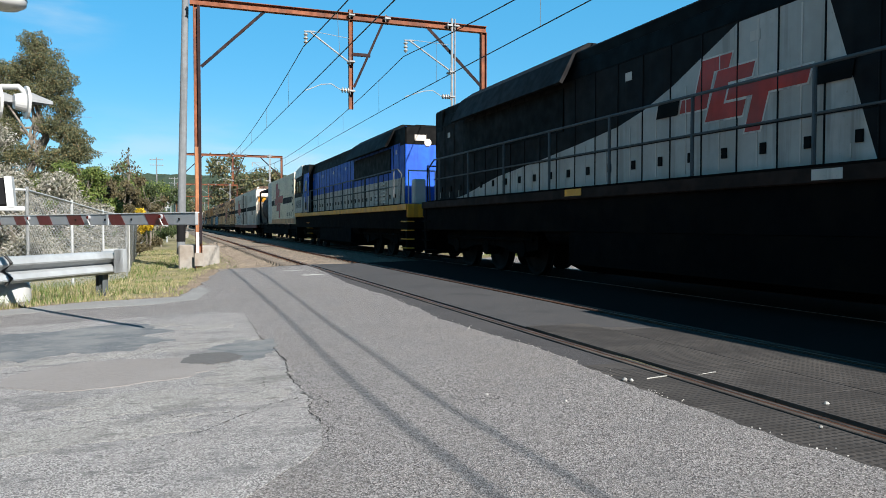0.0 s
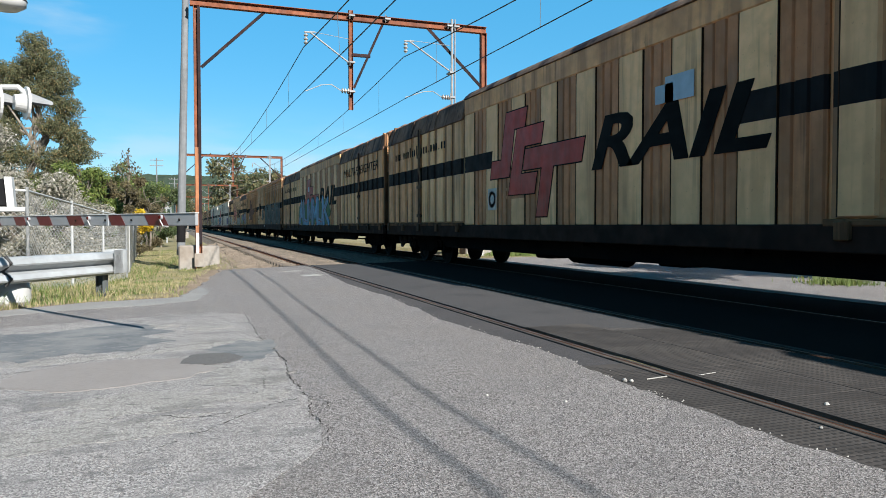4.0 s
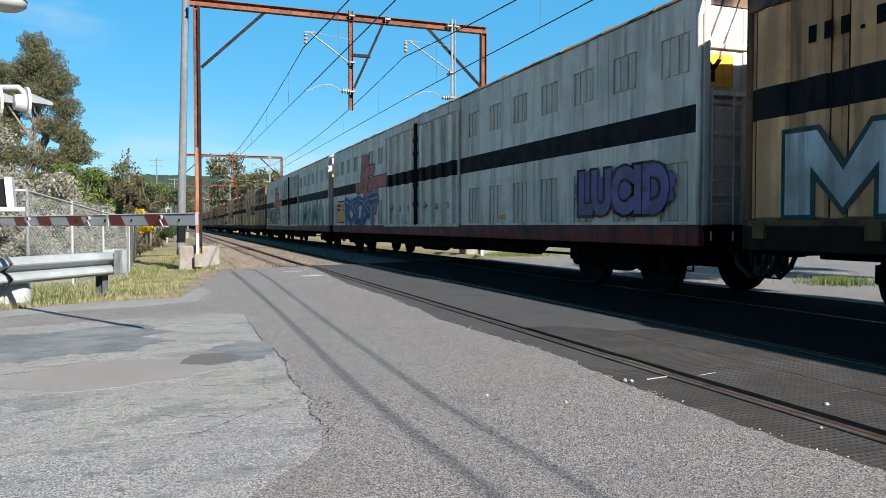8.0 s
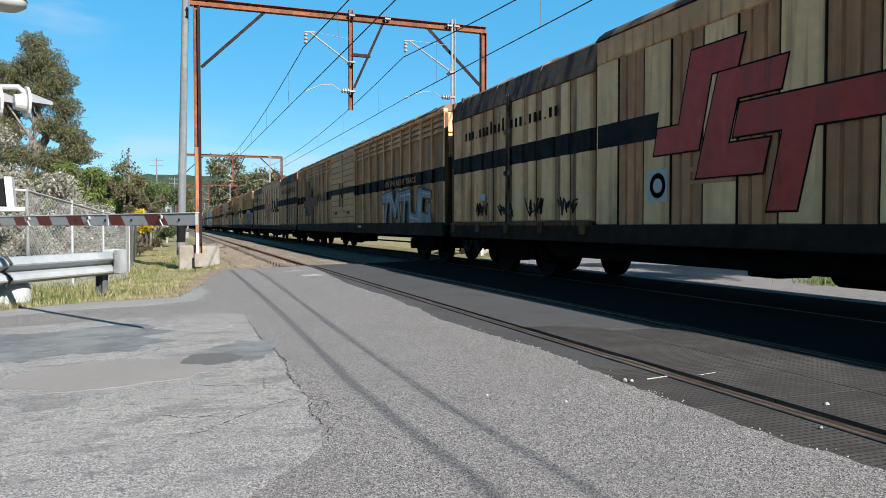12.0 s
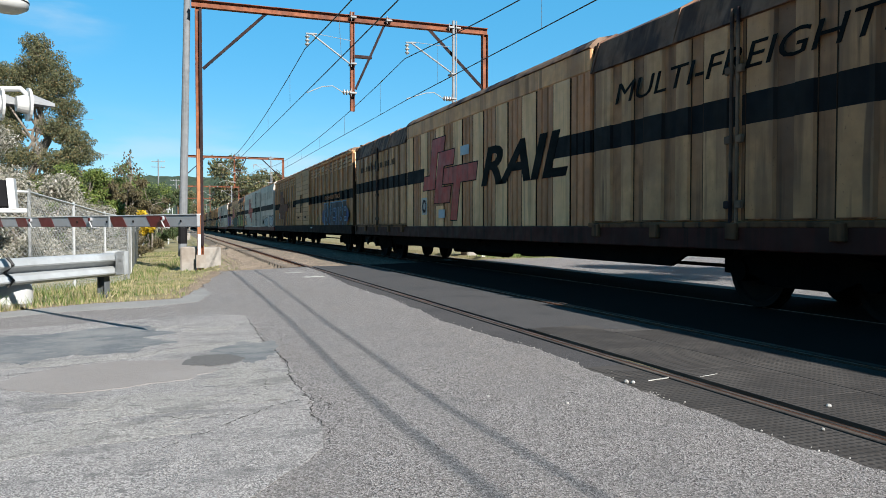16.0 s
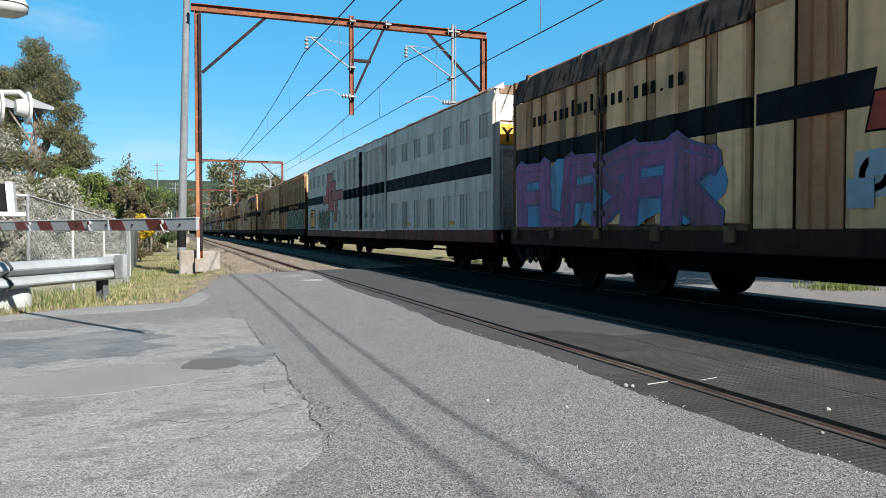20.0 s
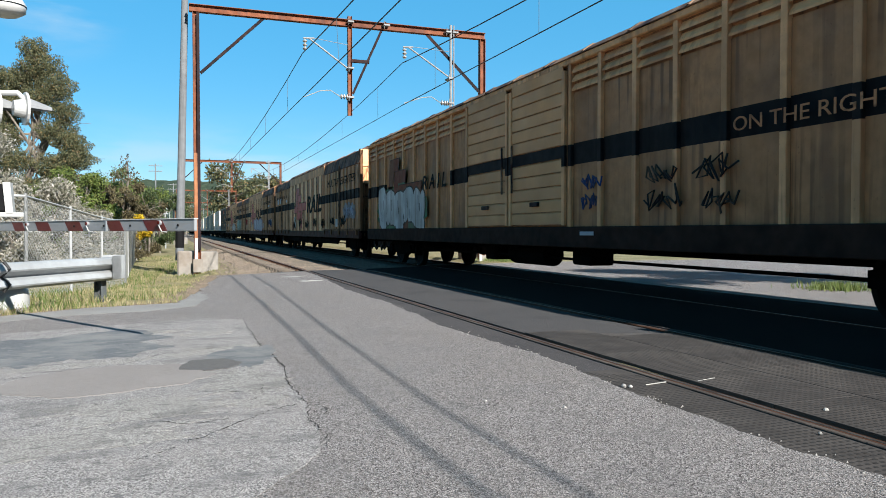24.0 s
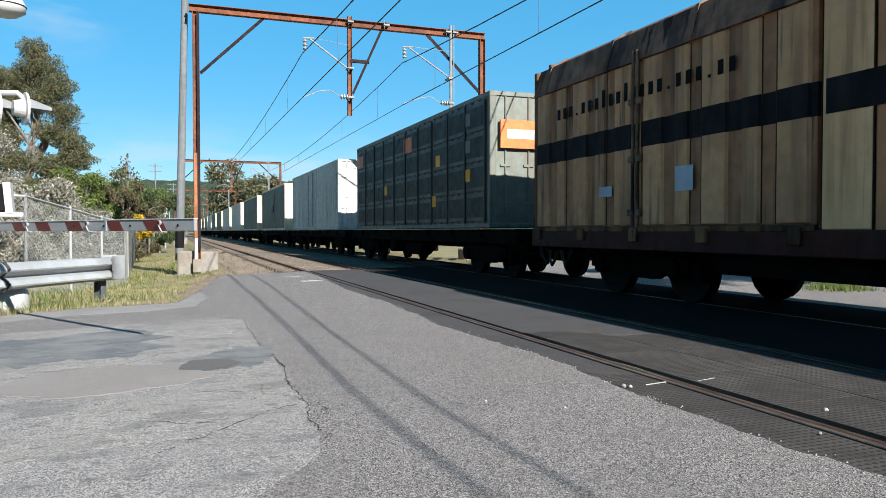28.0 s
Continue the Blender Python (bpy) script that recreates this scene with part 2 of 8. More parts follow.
# ---- mesh tools ----
class Geo:
    """Gathers vertices and faces, with a material slot for each face."""
    def __init__(self):
        self.v, self.f, self.m = [], [], []

    def poly(self, pts, slot=0):
        n = len(self.v)
        self.v += [tuple(p) for p in pts]
        self.f.append(tuple(range(n, n + len(pts))))
        self.m.append(slot)
        return self

    def mesh_of(self, verts, faces, slot=0):
        n = len(self.v)
        self.v += [tuple(p) for p in verts]
        self.f += [tuple(n + i for i in f) for f in faces]
        self.m += [slot] * len(faces)
        return self

    def box(self, x0, x1, y0, y1, z0, z1, slot=0, ch=0.0):
        if x0 > x1: x0, x1 = x1, x0
        if y0 > y1: y0, y1 = y1, y0
        if z0 > z1: z0, z1 = z1, z0
        if ch <= 0:
            vs = [(x, y, z) for z in (z0, z1) for y in (y0, y1) for x in (x0, x1)]
            return self.mesh_of(vs, [(0, 2, 3, 1), (4, 5, 7, 6), (0, 1, 5, 4), (1, 3, 7, 5), (3, 2, 6, 7), (2, 0, 4, 6)], slot)
        c = min(ch, (x1 - x0) * 0.45, (y1 - y0) * 0.45, (z1 - z0) * 0.45)
        lo, hi = (x0, y0, z0), (x1, y1, z1)
        vs, idx = [], {}
        for sx in (0, 1):
            for sy in (0, 1):
                for sz in (0, 1):
                    sgn = (sx, sy, sz)
                    for a in range(3):
                        p = []
                        for k in range(3):
                            e = hi[k] if sgn[k] else lo[k]
                            if k != a:
                                e += -c if sgn[k] else c
                            p.append(e)
                        idx[(sx, sy, sz, a)] = len(vs)
                        vs.append(tuple(p))
        fs = []
        cen = Vector(((x0 + x1) / 2, (y0 + y1) / 2, (z0 + z1) / 2))
        def face(ids):
            ps = [Vector(vs[i]) for i in ids]
            nrm = (ps[1] - ps[0]).cross(ps[2] - ps[0])
            mid = sum(ps, Vector()) / len(ps)
            fs.append(tuple(ids) if nrm.dot(mid - cen) >= 0 else tuple(reversed(ids)))
        for a in range(3):
            o = [k for k in range(3) if k != a]
            for s in (0, 1):
                ids = []
                for p, q in ((0, 0), (1, 0), (1, 1), (0, 1)):
                    key = [0, 0, 0]
                    key[a], key[o[0]], key[o[1]] = s, p, q
                    ids.append(idx[(*key, a)])
                face(ids)
            for p in (0, 1):
                for q in (0, 1):
                    k0, k1 = [0, 0, 0], [0, 0, 0]
                    k0[o[0]] = k1[o[0]] = p
                    k0[o[1]] = k1[o[1]] = q
                    k1[a] = 1
                    face([idx[(*k0, o[0])], idx[(*k1, o[0])], idx[(*k1, o[1])], idx[(*k0, o[1])]])
        for sx in (0, 1):
            for sy in (0, 1):
                for sz in (0, 1):
                    face([idx[(sx, sy, sz, a)] for a in range(3)])
        return self.mesh_of(vs, fs, slot)

    def tube(self, p, q, r, r2=None, seg=8, slot=0, cap=True):
        p, q = Vector(p), Vector(q)
        r2 = r if r2 is None else r2
        w = (q - p).normalized()
        a = w.orthogonal().normalized()
        b = w.cross(a)
        vs = []
        for c, rr in ((p, r), (q, r2)):
            for i in range(seg):
                t = 2 * math.pi * i / seg
                vs.append(tuple(c + (a * math.cos(t) + b * math.sin(t)) * rr))
        fs = [(i, (i + 1) % seg, seg + (i + 1) % seg, seg + i) for i in range(seg)]
        if cap:
            fs += [tuple(reversed(range(seg))), tuple(range(seg, 2 * seg))]
        return self.mesh_of(vs, fs, slot)

    def path(self, pts, r, seg=6, slot=0):
        """One bent tube through the points."""
        ps = [Vector(p) for p in pts]
        vs, n = [], len(ps)
        a = None
        for i, p in enumerate(ps):
            w = (ps[min(i + 1, n - 1)] - ps[max(i - 1, 0)]).normalized()
            a = w.orthogonal().normalized() if a is None else (a - w * a.dot(w)).normalized()
            b = w.cross(a)
            vs += [tuple(p + (a * math.cos(2 * math.pi * k / seg) + b * math.sin(2 * math.pi * k / seg)) * r) for k in range(seg)]
        fs = [(i * seg + k, i * seg + (k + 1) % seg, (i + 1) * seg + (k + 1) % seg, (i + 1) * seg + k) for i in range(n - 1) for k in range(seg)]
        fs += [tuple(reversed(range(seg))), tuple(range((n - 1) * seg, n * seg))]
        return self.mesh_of(vs, fs, slot)

    def stack(self, outline, zs, slots):
        """An upright column over an outline of (x, y), cut at heights, with a slot for each storey."""
        n = len(outline)
        vs = [(x, y, z) for z in zs for x, y in outline]
        base = len(self.v)
        self.v += vs
        for j in range(len(zs) - 1):
            for i in range(n):
                k = (i + 1) % n
                self.f.append((base + j * n + i, base + j * n + k, base + (j + 1) * n + k, base + (j + 1) * n + i))
                self.m.append(slots[j])
        self.f += [tuple(base + i for i in reversed(range(n))), tuple(base + (len(zs) - 1) * n + i for i in range(n))]
        self.m += [slots[0], slots[-1]]
        return self

    def prism(self, outline, axis, lo, hi, slot=0):
        """A closed outline of (a, b) pushed from lo to hi along an axis (0 x, 1 y, 2 z)."""
        def at(a, b, h):
            return ((h, a, b), (a, h, b), (a, b, h))[axis]
        n = len(outline)
        vs = [at(a, b, lo) for a, b in outline] + [at(a, b, hi) for a, b in outline]
        fs = [tuple(range(n)), tuple(reversed(range(n, 2 * n)))]
        fs += [(i, n + i, n + (i + 1) % n, (i + 1) % n) for i in range(n)]
        return self.mesh_of(vs, fs, slot)

    def lathe(self, prof, seg=20, axis=2, at=(0, 0, 0), slot=0):
        """Turns a profile of (radius, height) round an axis."""
        vs = []
        for r, h in prof:
            for i in range(seg):
                t = 2 * math.pi * i / seg
                c, s2 = r * math.cos(t), r * math.sin(t)
                p = ((h, c, s2), (c, h, s2), (c, s2, h))[axis]
                vs.append((p[0] + at[0], p[1] + at[1], p[2] + at[2]))
        fs = []
        for k in range(len(prof) - 1):
            for i in range(seg):
                j = (i + 1) % seg
                fs.append((k * seg + i, k * seg + j, (k + 1) * seg + j, (k + 1) * seg + i))
        return self.mesh_of(vs, fs, slot)

    def to_mesh(self, name, mats, smooth=False, fix=True):
        me = bpy.data.meshes.new(name)
        me.from_pydata(self.v, [], self.f)
        for m in mats if isinstance(mats, (list, tuple)) else [mats]:
            me.materials.append(M[m] if isinstance(m, str) else m)
        me.polygons.foreach_set("material_index", self.m)
        if smooth:
            me.polygons.foreach_set("use_smooth", [True] * len(self.f))
        if fix:
            bm = bmesh.new()
            bm.from_mesh(me)
            bmesh.ops.recalc_face_normals(bm, faces=bm.faces)
            bm.to_mesh(me)
            bm.free()
        me.update()
        return me


def part(name, geo, mats, parent, label="", smooth=False, loc=None):
    """Links a Geo, or a mesh that is shared, as one mesh object under a thing or a part."""
    me = geo if isinstance(geo, bpy.types.Mesh) else geo.to_mesh(name, mats, smooth)
    ob = new(name, me)
    ob.parent = parent
    if loc is not None:
        ob.location = loc
    if label:
        ob["label"] = label
    return ob


def thing(name, label, category, group="", kind="", at=(0, 0, 0), rz=0.0):
    ob = new(name)
    ob.empty_display_size = 0.3
    ob.matrix_basis = pose(*at, 0, 0, rz)
    return tagged(ob, label, category, group, kind)


LETTERS = {}


def lettering(text, height, shear=0.0, bold=0.0):
    """A flat mesh of a word, as wide as it comes out, with its lower left corner at 0."""
    key = (text, height, shear, bold)
    if key not in LETTERS:
        cu = bpy.data.curves.new("word", "FONT")
        cu.body, cu.size, cu.shear, cu.offset, cu.extrude = text, height * 1.38, shear, bold, 0.003
        cu.resolution_u = 3
        ob = bpy.data.objects.new("word", cu)
        scene.collection.objects.link(ob)
        me = bpy.data.meshes.new_from_object(ob.evaluated_get(bpy.context.evaluated_depsgraph_get()))
        bpy.data.objects.remove(ob)
        LETTERS[key] = me
    return LETTERS[key]


def word(name, text, height, material, parent, u, z, x, width=None, shear=0.0, bold=0.0):
    """A word on a side that faces -x; u is where it ends on the y axis (its left edge lies towards +y)."""
    me = lettering(text, height, shear, bold).copy()
    me.materials.clear()
    me.materials.append(M[material])
    xs = [v.co.x for v in me.vertices]
    k = 1.0 if width is None else width / (max(xs) - min(xs))
    ob = new(name, me)
    ob.parent = parent
    ob.matrix_basis = Matrix(((0, 0, -1, x), (-1, 0, 0, u), (0, 1, 0, z), (0, 0, 0, 1))) @ Matrix.Diagonal((k, 1, 1, 1))
    return ob


# ---- ground ----
def ground_height(x, y):
    """The verge falls away beside the line; the road is level."""
    if 2.3 < x < 9.4 and y > 17.8:
        return -0.6
    k = min(1, max(0, (y - 11.5) / 8)) * min(1, max(0, (2.2 - x) / 1.6))
    far = min(1, max(0, (x - 11) / 5))
    return -0.03 - 0.37 * k - 0.12 * far * min(1, max(0, (y - 22) / 6)) + 0.03 * noise.noise((x * 0.5, y * 0.5, 0))


def axis_steps(lo, hi, near_lo, near_hi, fine):
    out, s = [], near_lo
    while s <= near_hi:
        out.append(s)
        s += fine
    step, s = fine, near_hi
    while s < hi:
        step *= 1.35
        s += step
        out.append(min(s, hi))
    step, s = fine, near_lo
    while s > lo:
        step *= 1.35
        s -= step
        out.insert(0, max(s, lo))
    return out


def stony(name, cols, scale, rough=0.9, bump=0.6, patch=None, patch_scale=0.35, patch_amount=0.5, second=None, flakes=None, spec=0.25):
    """Ground made of grains: a colour for each cell, with patches of another tone over it."""
    m = bpy.data.materials.new(name)
    m.use_nodes = True
    nd, ln = m.node_tree.nodes, m.node_tree.links
    b = nd["Principled BSDF"]
    b.inputs["Roughness"].default_value = rough
    b.inputs["Specular IOR Level"].default_value = spec
    tc = nd.new("ShaderNodeTexCoord")
    vo = nd.new("ShaderNodeTexVoronoi")
    vo.inputs["Scale"].default_value = scale
    ln.new(tc.outputs["Object"], vo.inputs["Vector"])
    sep = nd.new("ShaderNodeSeparateColor")
    ln.new(vo.outputs["Color"], sep.inputs[0])
    cr = nd.new("ShaderNodeValToRGB")
    cr.color_ramp.elements[0].color, cr.color_ramp.elements[1].color = (*cols[0], 1), (*cols[-1], 1)
    for i, c in enumerate(cols[1:-1]):
        e = cr.color_ramp.elements.new((i + 1) / (len(cols) - 1))
        e.color = (*c, 1)
    ln.new(sep.outputs[0], cr.inputs["Fac"])
    col = cr.outputs["Color"]
    def blend(sc, lo, hi, amount, c, det=7, wide=False):
        nonlocal col
        n = nd.new("ShaderNodeTexNoise")
        place = tc.outputs["Object"]
        if wide:
            mp = nd.new("ShaderNodeMapping")
            mp.inputs["Scale"].default_value = (0.55, 1.0, 1.0)
            mp.inputs["Rotation"].default_value = (0, 0, -0.25)
            ln.new(place, mp.inputs["Vector"])
            place = mp.outputs[0]
        n.inputs["Scale"].default_value, n.inputs["Detail"].default_value = sc, det
        n.inputs["Roughness"].default_value = 0.62
        ln.new(place, n.inputs["Vector"])
        r = nd.new("ShaderNodeMapRange")
        r.inputs["From Min"].default_value, r.inputs["From Max"].default_value, r.inputs["To Max"].default_value = lo, hi, amount
        ln.new(n.outputs["Fac"], r.inputs["Value"])
        x = nd.new("ShaderNodeMix")
        x.data_type = "RGBA"
        ln.new(r.outputs[0], x.inputs["Factor"])
        ln.new(col, x.inputs["A"])
        x.inputs["B"].default_value = (*c, 1)
        col = x.outputs["Result"]
    if patch:
        blend(patch_scale, 0.45, 0.62, patch_amount, patch)
    if second:
        blend(patch_scale * 3.7, 0.5, 0.66, patch_amount, second)
    if flakes:
        blend(3.2, 0.54, 0.60, 0.45, flakes, wide=True)
        blend(17.0, 0.59, 0.63, 0.7, flakes, wide=True)
        blend(40.0, 0.62, 0.66, 0.7, tuple(q * 0.6 for q in flakes), wide=True)
    ln.new(col, b.inputs["Base Color"])
    bp = nd.new("ShaderNodeBump")
    bp.inputs["Strength"].default_value, bp.inputs["Distance"].default_value = bump, 0.012
    ln.new(vo.outputs["Distance"], bp.inputs["Height"])
    ln.new(bp.outputs[0], b.inputs["Normal"])
    return m


M["chipseal"] = stony("aged_chip_seal", [(0.02318, 0.02042, 0.01877), (0.1224, 0.1126, 0.1083), (0.2041, 0.1893, 0.1832), (0.3755, 0.354, 0.3397), (0.1762, 0.1628, 0.1576), (0.06762, 0.06201, 0.05962)], 165, bump=0.6, patch=(0.1669, 0.1495, 0.1369), second=(0.1224, 0.1174, 0.1181), patch_scale=0.5, patch_amount=0.3)
# darker copy of the asphalt: the train's shade is put into its colour
M["smooth_asphalt"] = stony("asphalt_darkened_by_shade", [(0.012, 0.0095, 0.009), (0.022, 0.0175, 0.0165), (0.016, 0.013, 0.0125)], 120, rough=1.0, bump=0.25, spec=0.02, patch=(0.025, 0.02, 0.0185), patch_amount=0.5)
M["grey_asphalt"] = stony("worn_dark_asphalt", [(0.0317, 0.03, 0.0307), (0.0595, 0.056, 0.0572), (0.0432, 0.041, 0.0424), (0.0768, 0.073, 0.0731)], 130, rough=0.95, bump=0.4, patch=(0.0653, 0.06, 0.0594), second=(0.0288, 0.028, 0.0297), patch_amount=0.55)
M["tracktop"] = stony("dusty_asphalt_between_rails", [(0.0348, 0.0338, 0.0345), (0.059, 0.0576, 0.059), (0.0442, 0.0432, 0.0448), (0.0737, 0.072, 0.0723)], 130, rough=0.95, bump=0.4, patch=(0.0617, 0.0583, 0.0582), second=(0.0302, 0.0295, 0.0307), patch_amount=0.55)
M["patch"] = stony("brown_grey_repair_patch", [(0.1616, 0.1468, 0.1373), (0.2253, 0.2061, 0.1943), (0.1911, 0.1739, 0.1647)], 150, rough=0.85, bump=0.35, patch=(0.2303, 0.2132, 0.2028), patch_scale=1.5)
M["wornlane"] = stony("flaking_worn_seal", [(0.0636, 0.0593, 0.0572), (0.1857, 0.1757, 0.1704), (0.4297, 0.4096, 0.3924), (0.244, 0.2318, 0.2242), (0.1221, 0.1154, 0.1121)], 180, bump=0.5, patch=(0.26, 0.2437, 0.2321), second=(0.1645, 0.1585, 0.1581), patch_scale=0.7, patch_amount=0.4, flakes=(0.1114, 0.1078, 0.1088))
M["bluepatch"] = stony("blue_grey_repair_patch", [(0.0792, 0.0851, 0.0921), (0.1251, 0.1316, 0.1391), (0.1001, 0.1058, 0.1125)], 130, rough=0.85, bump=0.4, patch=(0.1919, 0.1909, 0.186), patch_scale=1.8, patch_amount=0.75, flakes=(0.2085, 0.2064, 0.1966))
M["dust"] = stony("dusty_road_edge", [(0.1668, 0.1634, 0.1577), (0.2503, 0.246, 0.2374), (0.2085, 0.2047, 0.1966)], 150, bump=0.3, patch=(0.1752, 0.172, 0.1665), patch_scale=1.2, patch_amount=0.6)
M["darkpatch"] = stony("small_dark_repair_patch", [(0.075, 0.072, 0.07), (0.115, 0.11, 0.106), (0.09, 0.086, 0.084)], 130, rough=0.85, bump=0.4)
M["crack"] = stony("open_crack_dirt", [(0.018, 0.017, 0.015), (0.036, 0.033, 0.03)], 60, bump=0.8)
M["earth"] = stony("dry_grass_earth", [(0.15, 0.125, 0.065), (0.22, 0.19, 0.10), (0.17, 0.15, 0.075), (0.26, 0.225, 0.13)], 25, bump=0.8, patch=(0.11, 0.115, 0.045), patch_scale=0.4, patch_amount=0.6, second=(0.23, 0.19, 0.12))
M["ballast"] = stony("rusty_ballast_bed", [(0.099, 0.074, 0.056), (0.186, 0.149, 0.112), (0.136, 0.105, 0.081), (0.217, 0.192, 0.161)], 24, bump=1.0)
M["rubber"] = mat("rubber_crossing_panel", (0.052, 0.047, 0.044), 0.85, vary=0.3, dirt=(0.08, 0.072, 0.065), dirt_amount=0.5, bump=0.2, spec=0.2)
M["filler"] = mat("rail_side_mortar", (0.075, 0.060, 0.049), 0.9, vary=0.5, dirt=(0.028, 0.022, 0.019), dirt_amount=0.9, bump=0.3)
M["hole"] = mat("panel_hole_dirt", (0.018, 0.016, 0.015), 0.9, vary=0.3)
M["stone"] = mat("ballast_stone", (0.186, 0.149, 0.115), 0.9, vary=0.45, grain=3, bump=0.3)


def ground_sheet():
    xs = axis_steps(-1500, 1500, -12, 18, 0.6)
    ys = axis_steps(-200, 3000, -8, 50, 0.7)
    g = Geo()
    g.v = [(x, y, ground_height(x, y)) for y in ys for x in xs]
    n = len(xs)
    g.f = [(j * n + i, j * n + i + 1, (j + 1) * n + i + 1, (j + 1) * n + i) for j in range(len(ys) - 1) for i in range(n - 1)]
    g.m = [0] * len(g.f)
    ob = new("ground", g.to_mesh("ground", "earth", True, False))
    return tagged(ob, "dry winter grass and bare earth beside the line", "ground", kind="structure")


def slab(name, outline, top, bottom, material, label, category="road", kind="structure"):
    g = Geo().prism(outline, 2, bottom, top)
    return tagged(new(name, g.to_mesh(name, material)), label, category, kind=kind)


TRACKS = (3.86, 7.52)          # the middles of the two tracks
GAUGE = 0.7525                 # from a track's middle to the middle of a rail head

ground_sheet()
def ragged(pts, amp, seed, step=0.09):
    """A broken edge through the points."""
    out = []
    for (x0, y0), (x1, y1) in zip(pts, pts[1:]):
        n = max(1, int(math.hypot(x1 - x0, y1 - y0) / step))
        for i in range(n):
            x, y = x0 + (x1 - x0) * i / n, y0 + (y1 - y0) * i / n
            k = amp * (noise.noise((x * 3.1, y * 3.1, seed)) + 0.7 * noise.noise((x * 11, y * 11, seed + 4.0)))
            out.append((x + k, y + k * 0.6))
    return out + [pts[-1]]


# the road crosses the line at an angle and opens wide towards the camera
rail_edge = ragged([(2.655, -6), (2.655, 2.1), (2.63, 3.1), (2.64, 3.9), (2.70, 4.45), (2.77, 4.77), (2.67, 5.99), (2.61, 7.13), (2.69, 8.2), (2.80, 9.92), (2.73, 11.1), (2.78, 12.7), (3.0, 15.8), (3.04, 18.0)], 0.045, 2.5, 0.05)
verge_edge = ragged([(1.59, 17.35), (0.95, 17.0), (0.78, 15.6), (0.62, 14.4), (0.42, 12.9), (0.22, 11.7), (0.02, 10.75), (-0.5, 10.55), (-1.09, 10.4), (-1.9, 9.75), (-3.2, 9.25)], 0.075, 7.5)
slab("road", [(-45, -60), (2.60, -60)] + rail_edge + verge_edge + [(-45, -6)], 0.0, -0.35,
     "chipseal", "aged grey chip-seal road with exposed aggregate")
slab("road_shoulder", [(2.3, -60), (3.062, -60), (3.062, 18.4), (2.3, 17.9)], -0.005, -0.33, "grey_asphalt", "smooth dark asphalt strip along the rail")
slab("road_between_rails", [(3.205, 6.4), (4.515, 5.9), (4.515, 18.6), (3.205, 18.4)], -0.004, -0.35, "tracktop", "smooth dark asphalt between the rails")
slab("road_between_near_rails", [(3.205, -60), (4.515, -60), (4.515, -1.32), (3.205, -1.32)], -0.004, -0.35, "grey_asphalt", "smooth dark asphalt between the rails")
slab("road_between_tracks", [(4.665, -60), (6.71, -60), (6.71, 19.6), (4.665, 18.7)], -0.004, -0.35, "smooth_asphalt", "smooth asphalt between the tracks, shade put into its colour")
slab("road_in_far_track", [(6.86, -60), (8.18, -60), (8.18, 20.2), (6.86, 19.7)], -0.004, -0.35, "smooth_asphalt", "smooth asphalt between the far rails, shade put into its colour")
slab("road_beyond", [(8.33, -60), (60, -60), (60, 22), (30, 20.5), (12.2, 21.0), (9.2, 20.6), (8.33, 20.3)], -0.006, -0.35, "chipseal", "pale sunlit road beyond the tracks")


def blob(cx, cy, rx, ry, turn, wob, seed, n=90):
    out = []
    for i in range(n):
        a = 2 * math.pi * i / n
        k = 1 + wob * noise.noise((math.cos(a) * 1.7 + seed, math.sin(a) * 1.7, seed * 0.37)) + wob * 0.45 * noise.noise((math.cos(a) * 5, math.sin(a) * 5 + seed, 1.3)) + wob * 0.3 * noise.noise((math.cos(a) * 14, math.sin(a) * 14 + seed, 2.3))
        x, y = rx * k * math.cos(a), ry * k * math.sin(a)
        out.append((cx + x * math.cos(turn) - y * math.sin(turn), cy + x * math.sin(turn) + y * math.cos(turn)))
    return out


def road_patch(name, cx, cy, rx, ry, turn, material, label, seed, top=0.0055, wob=0.25):
    g = Geo().prism(blob(cx, cy, rx, ry, turn, wob, seed), 2, -0.02, top)
    tagged(new(name, g.to_mesh(name, material)), label, "road patch", kind="structure")


def crack(name, pts, width, seed):
    """An open crack with ragged edges, filled with dirt."""
    rnd = random.Random(seed)
    line = []
    for (x0, y0), (x1, y1) in zip(pts, pts[1:]):
        n = max(2, int(math.hypot(x1 - x0, y1 - y0) / 0.022))
        for i in range(n):
            t = i / n
            line.append((x0 + (x1 - x0) * t + 0.02 * noise.noise((x0 + t * 6, seed, 1)) + rnd.gauss(0, 0.0055), y0 + (y1 - y0) * t + rnd.gauss(0, 0.006)))
    line.append(pts[-1])
    g = Geo()
    prev = None
    for i, (x, y) in enumerate(line):
        w = width * rnd.uniform(0.15, 0.75) * (0.4 + 0.6 * math.sin(math.pi * min(1, (i + 1) / len(line))))
        a, b = (x - w, y, 0.0046), (x + w, y + rnd.uniform(-0.01, 0.01), 0.0046)
        if prev and rnd.random() > 0.05:
            g.poly([prev[0], prev[1], b, a])
        prev = (a, b)
    tagged(new(name, g.to_mesh(name, "crack")), "dark ragged crack in the road surface", "crack", kind="structure")


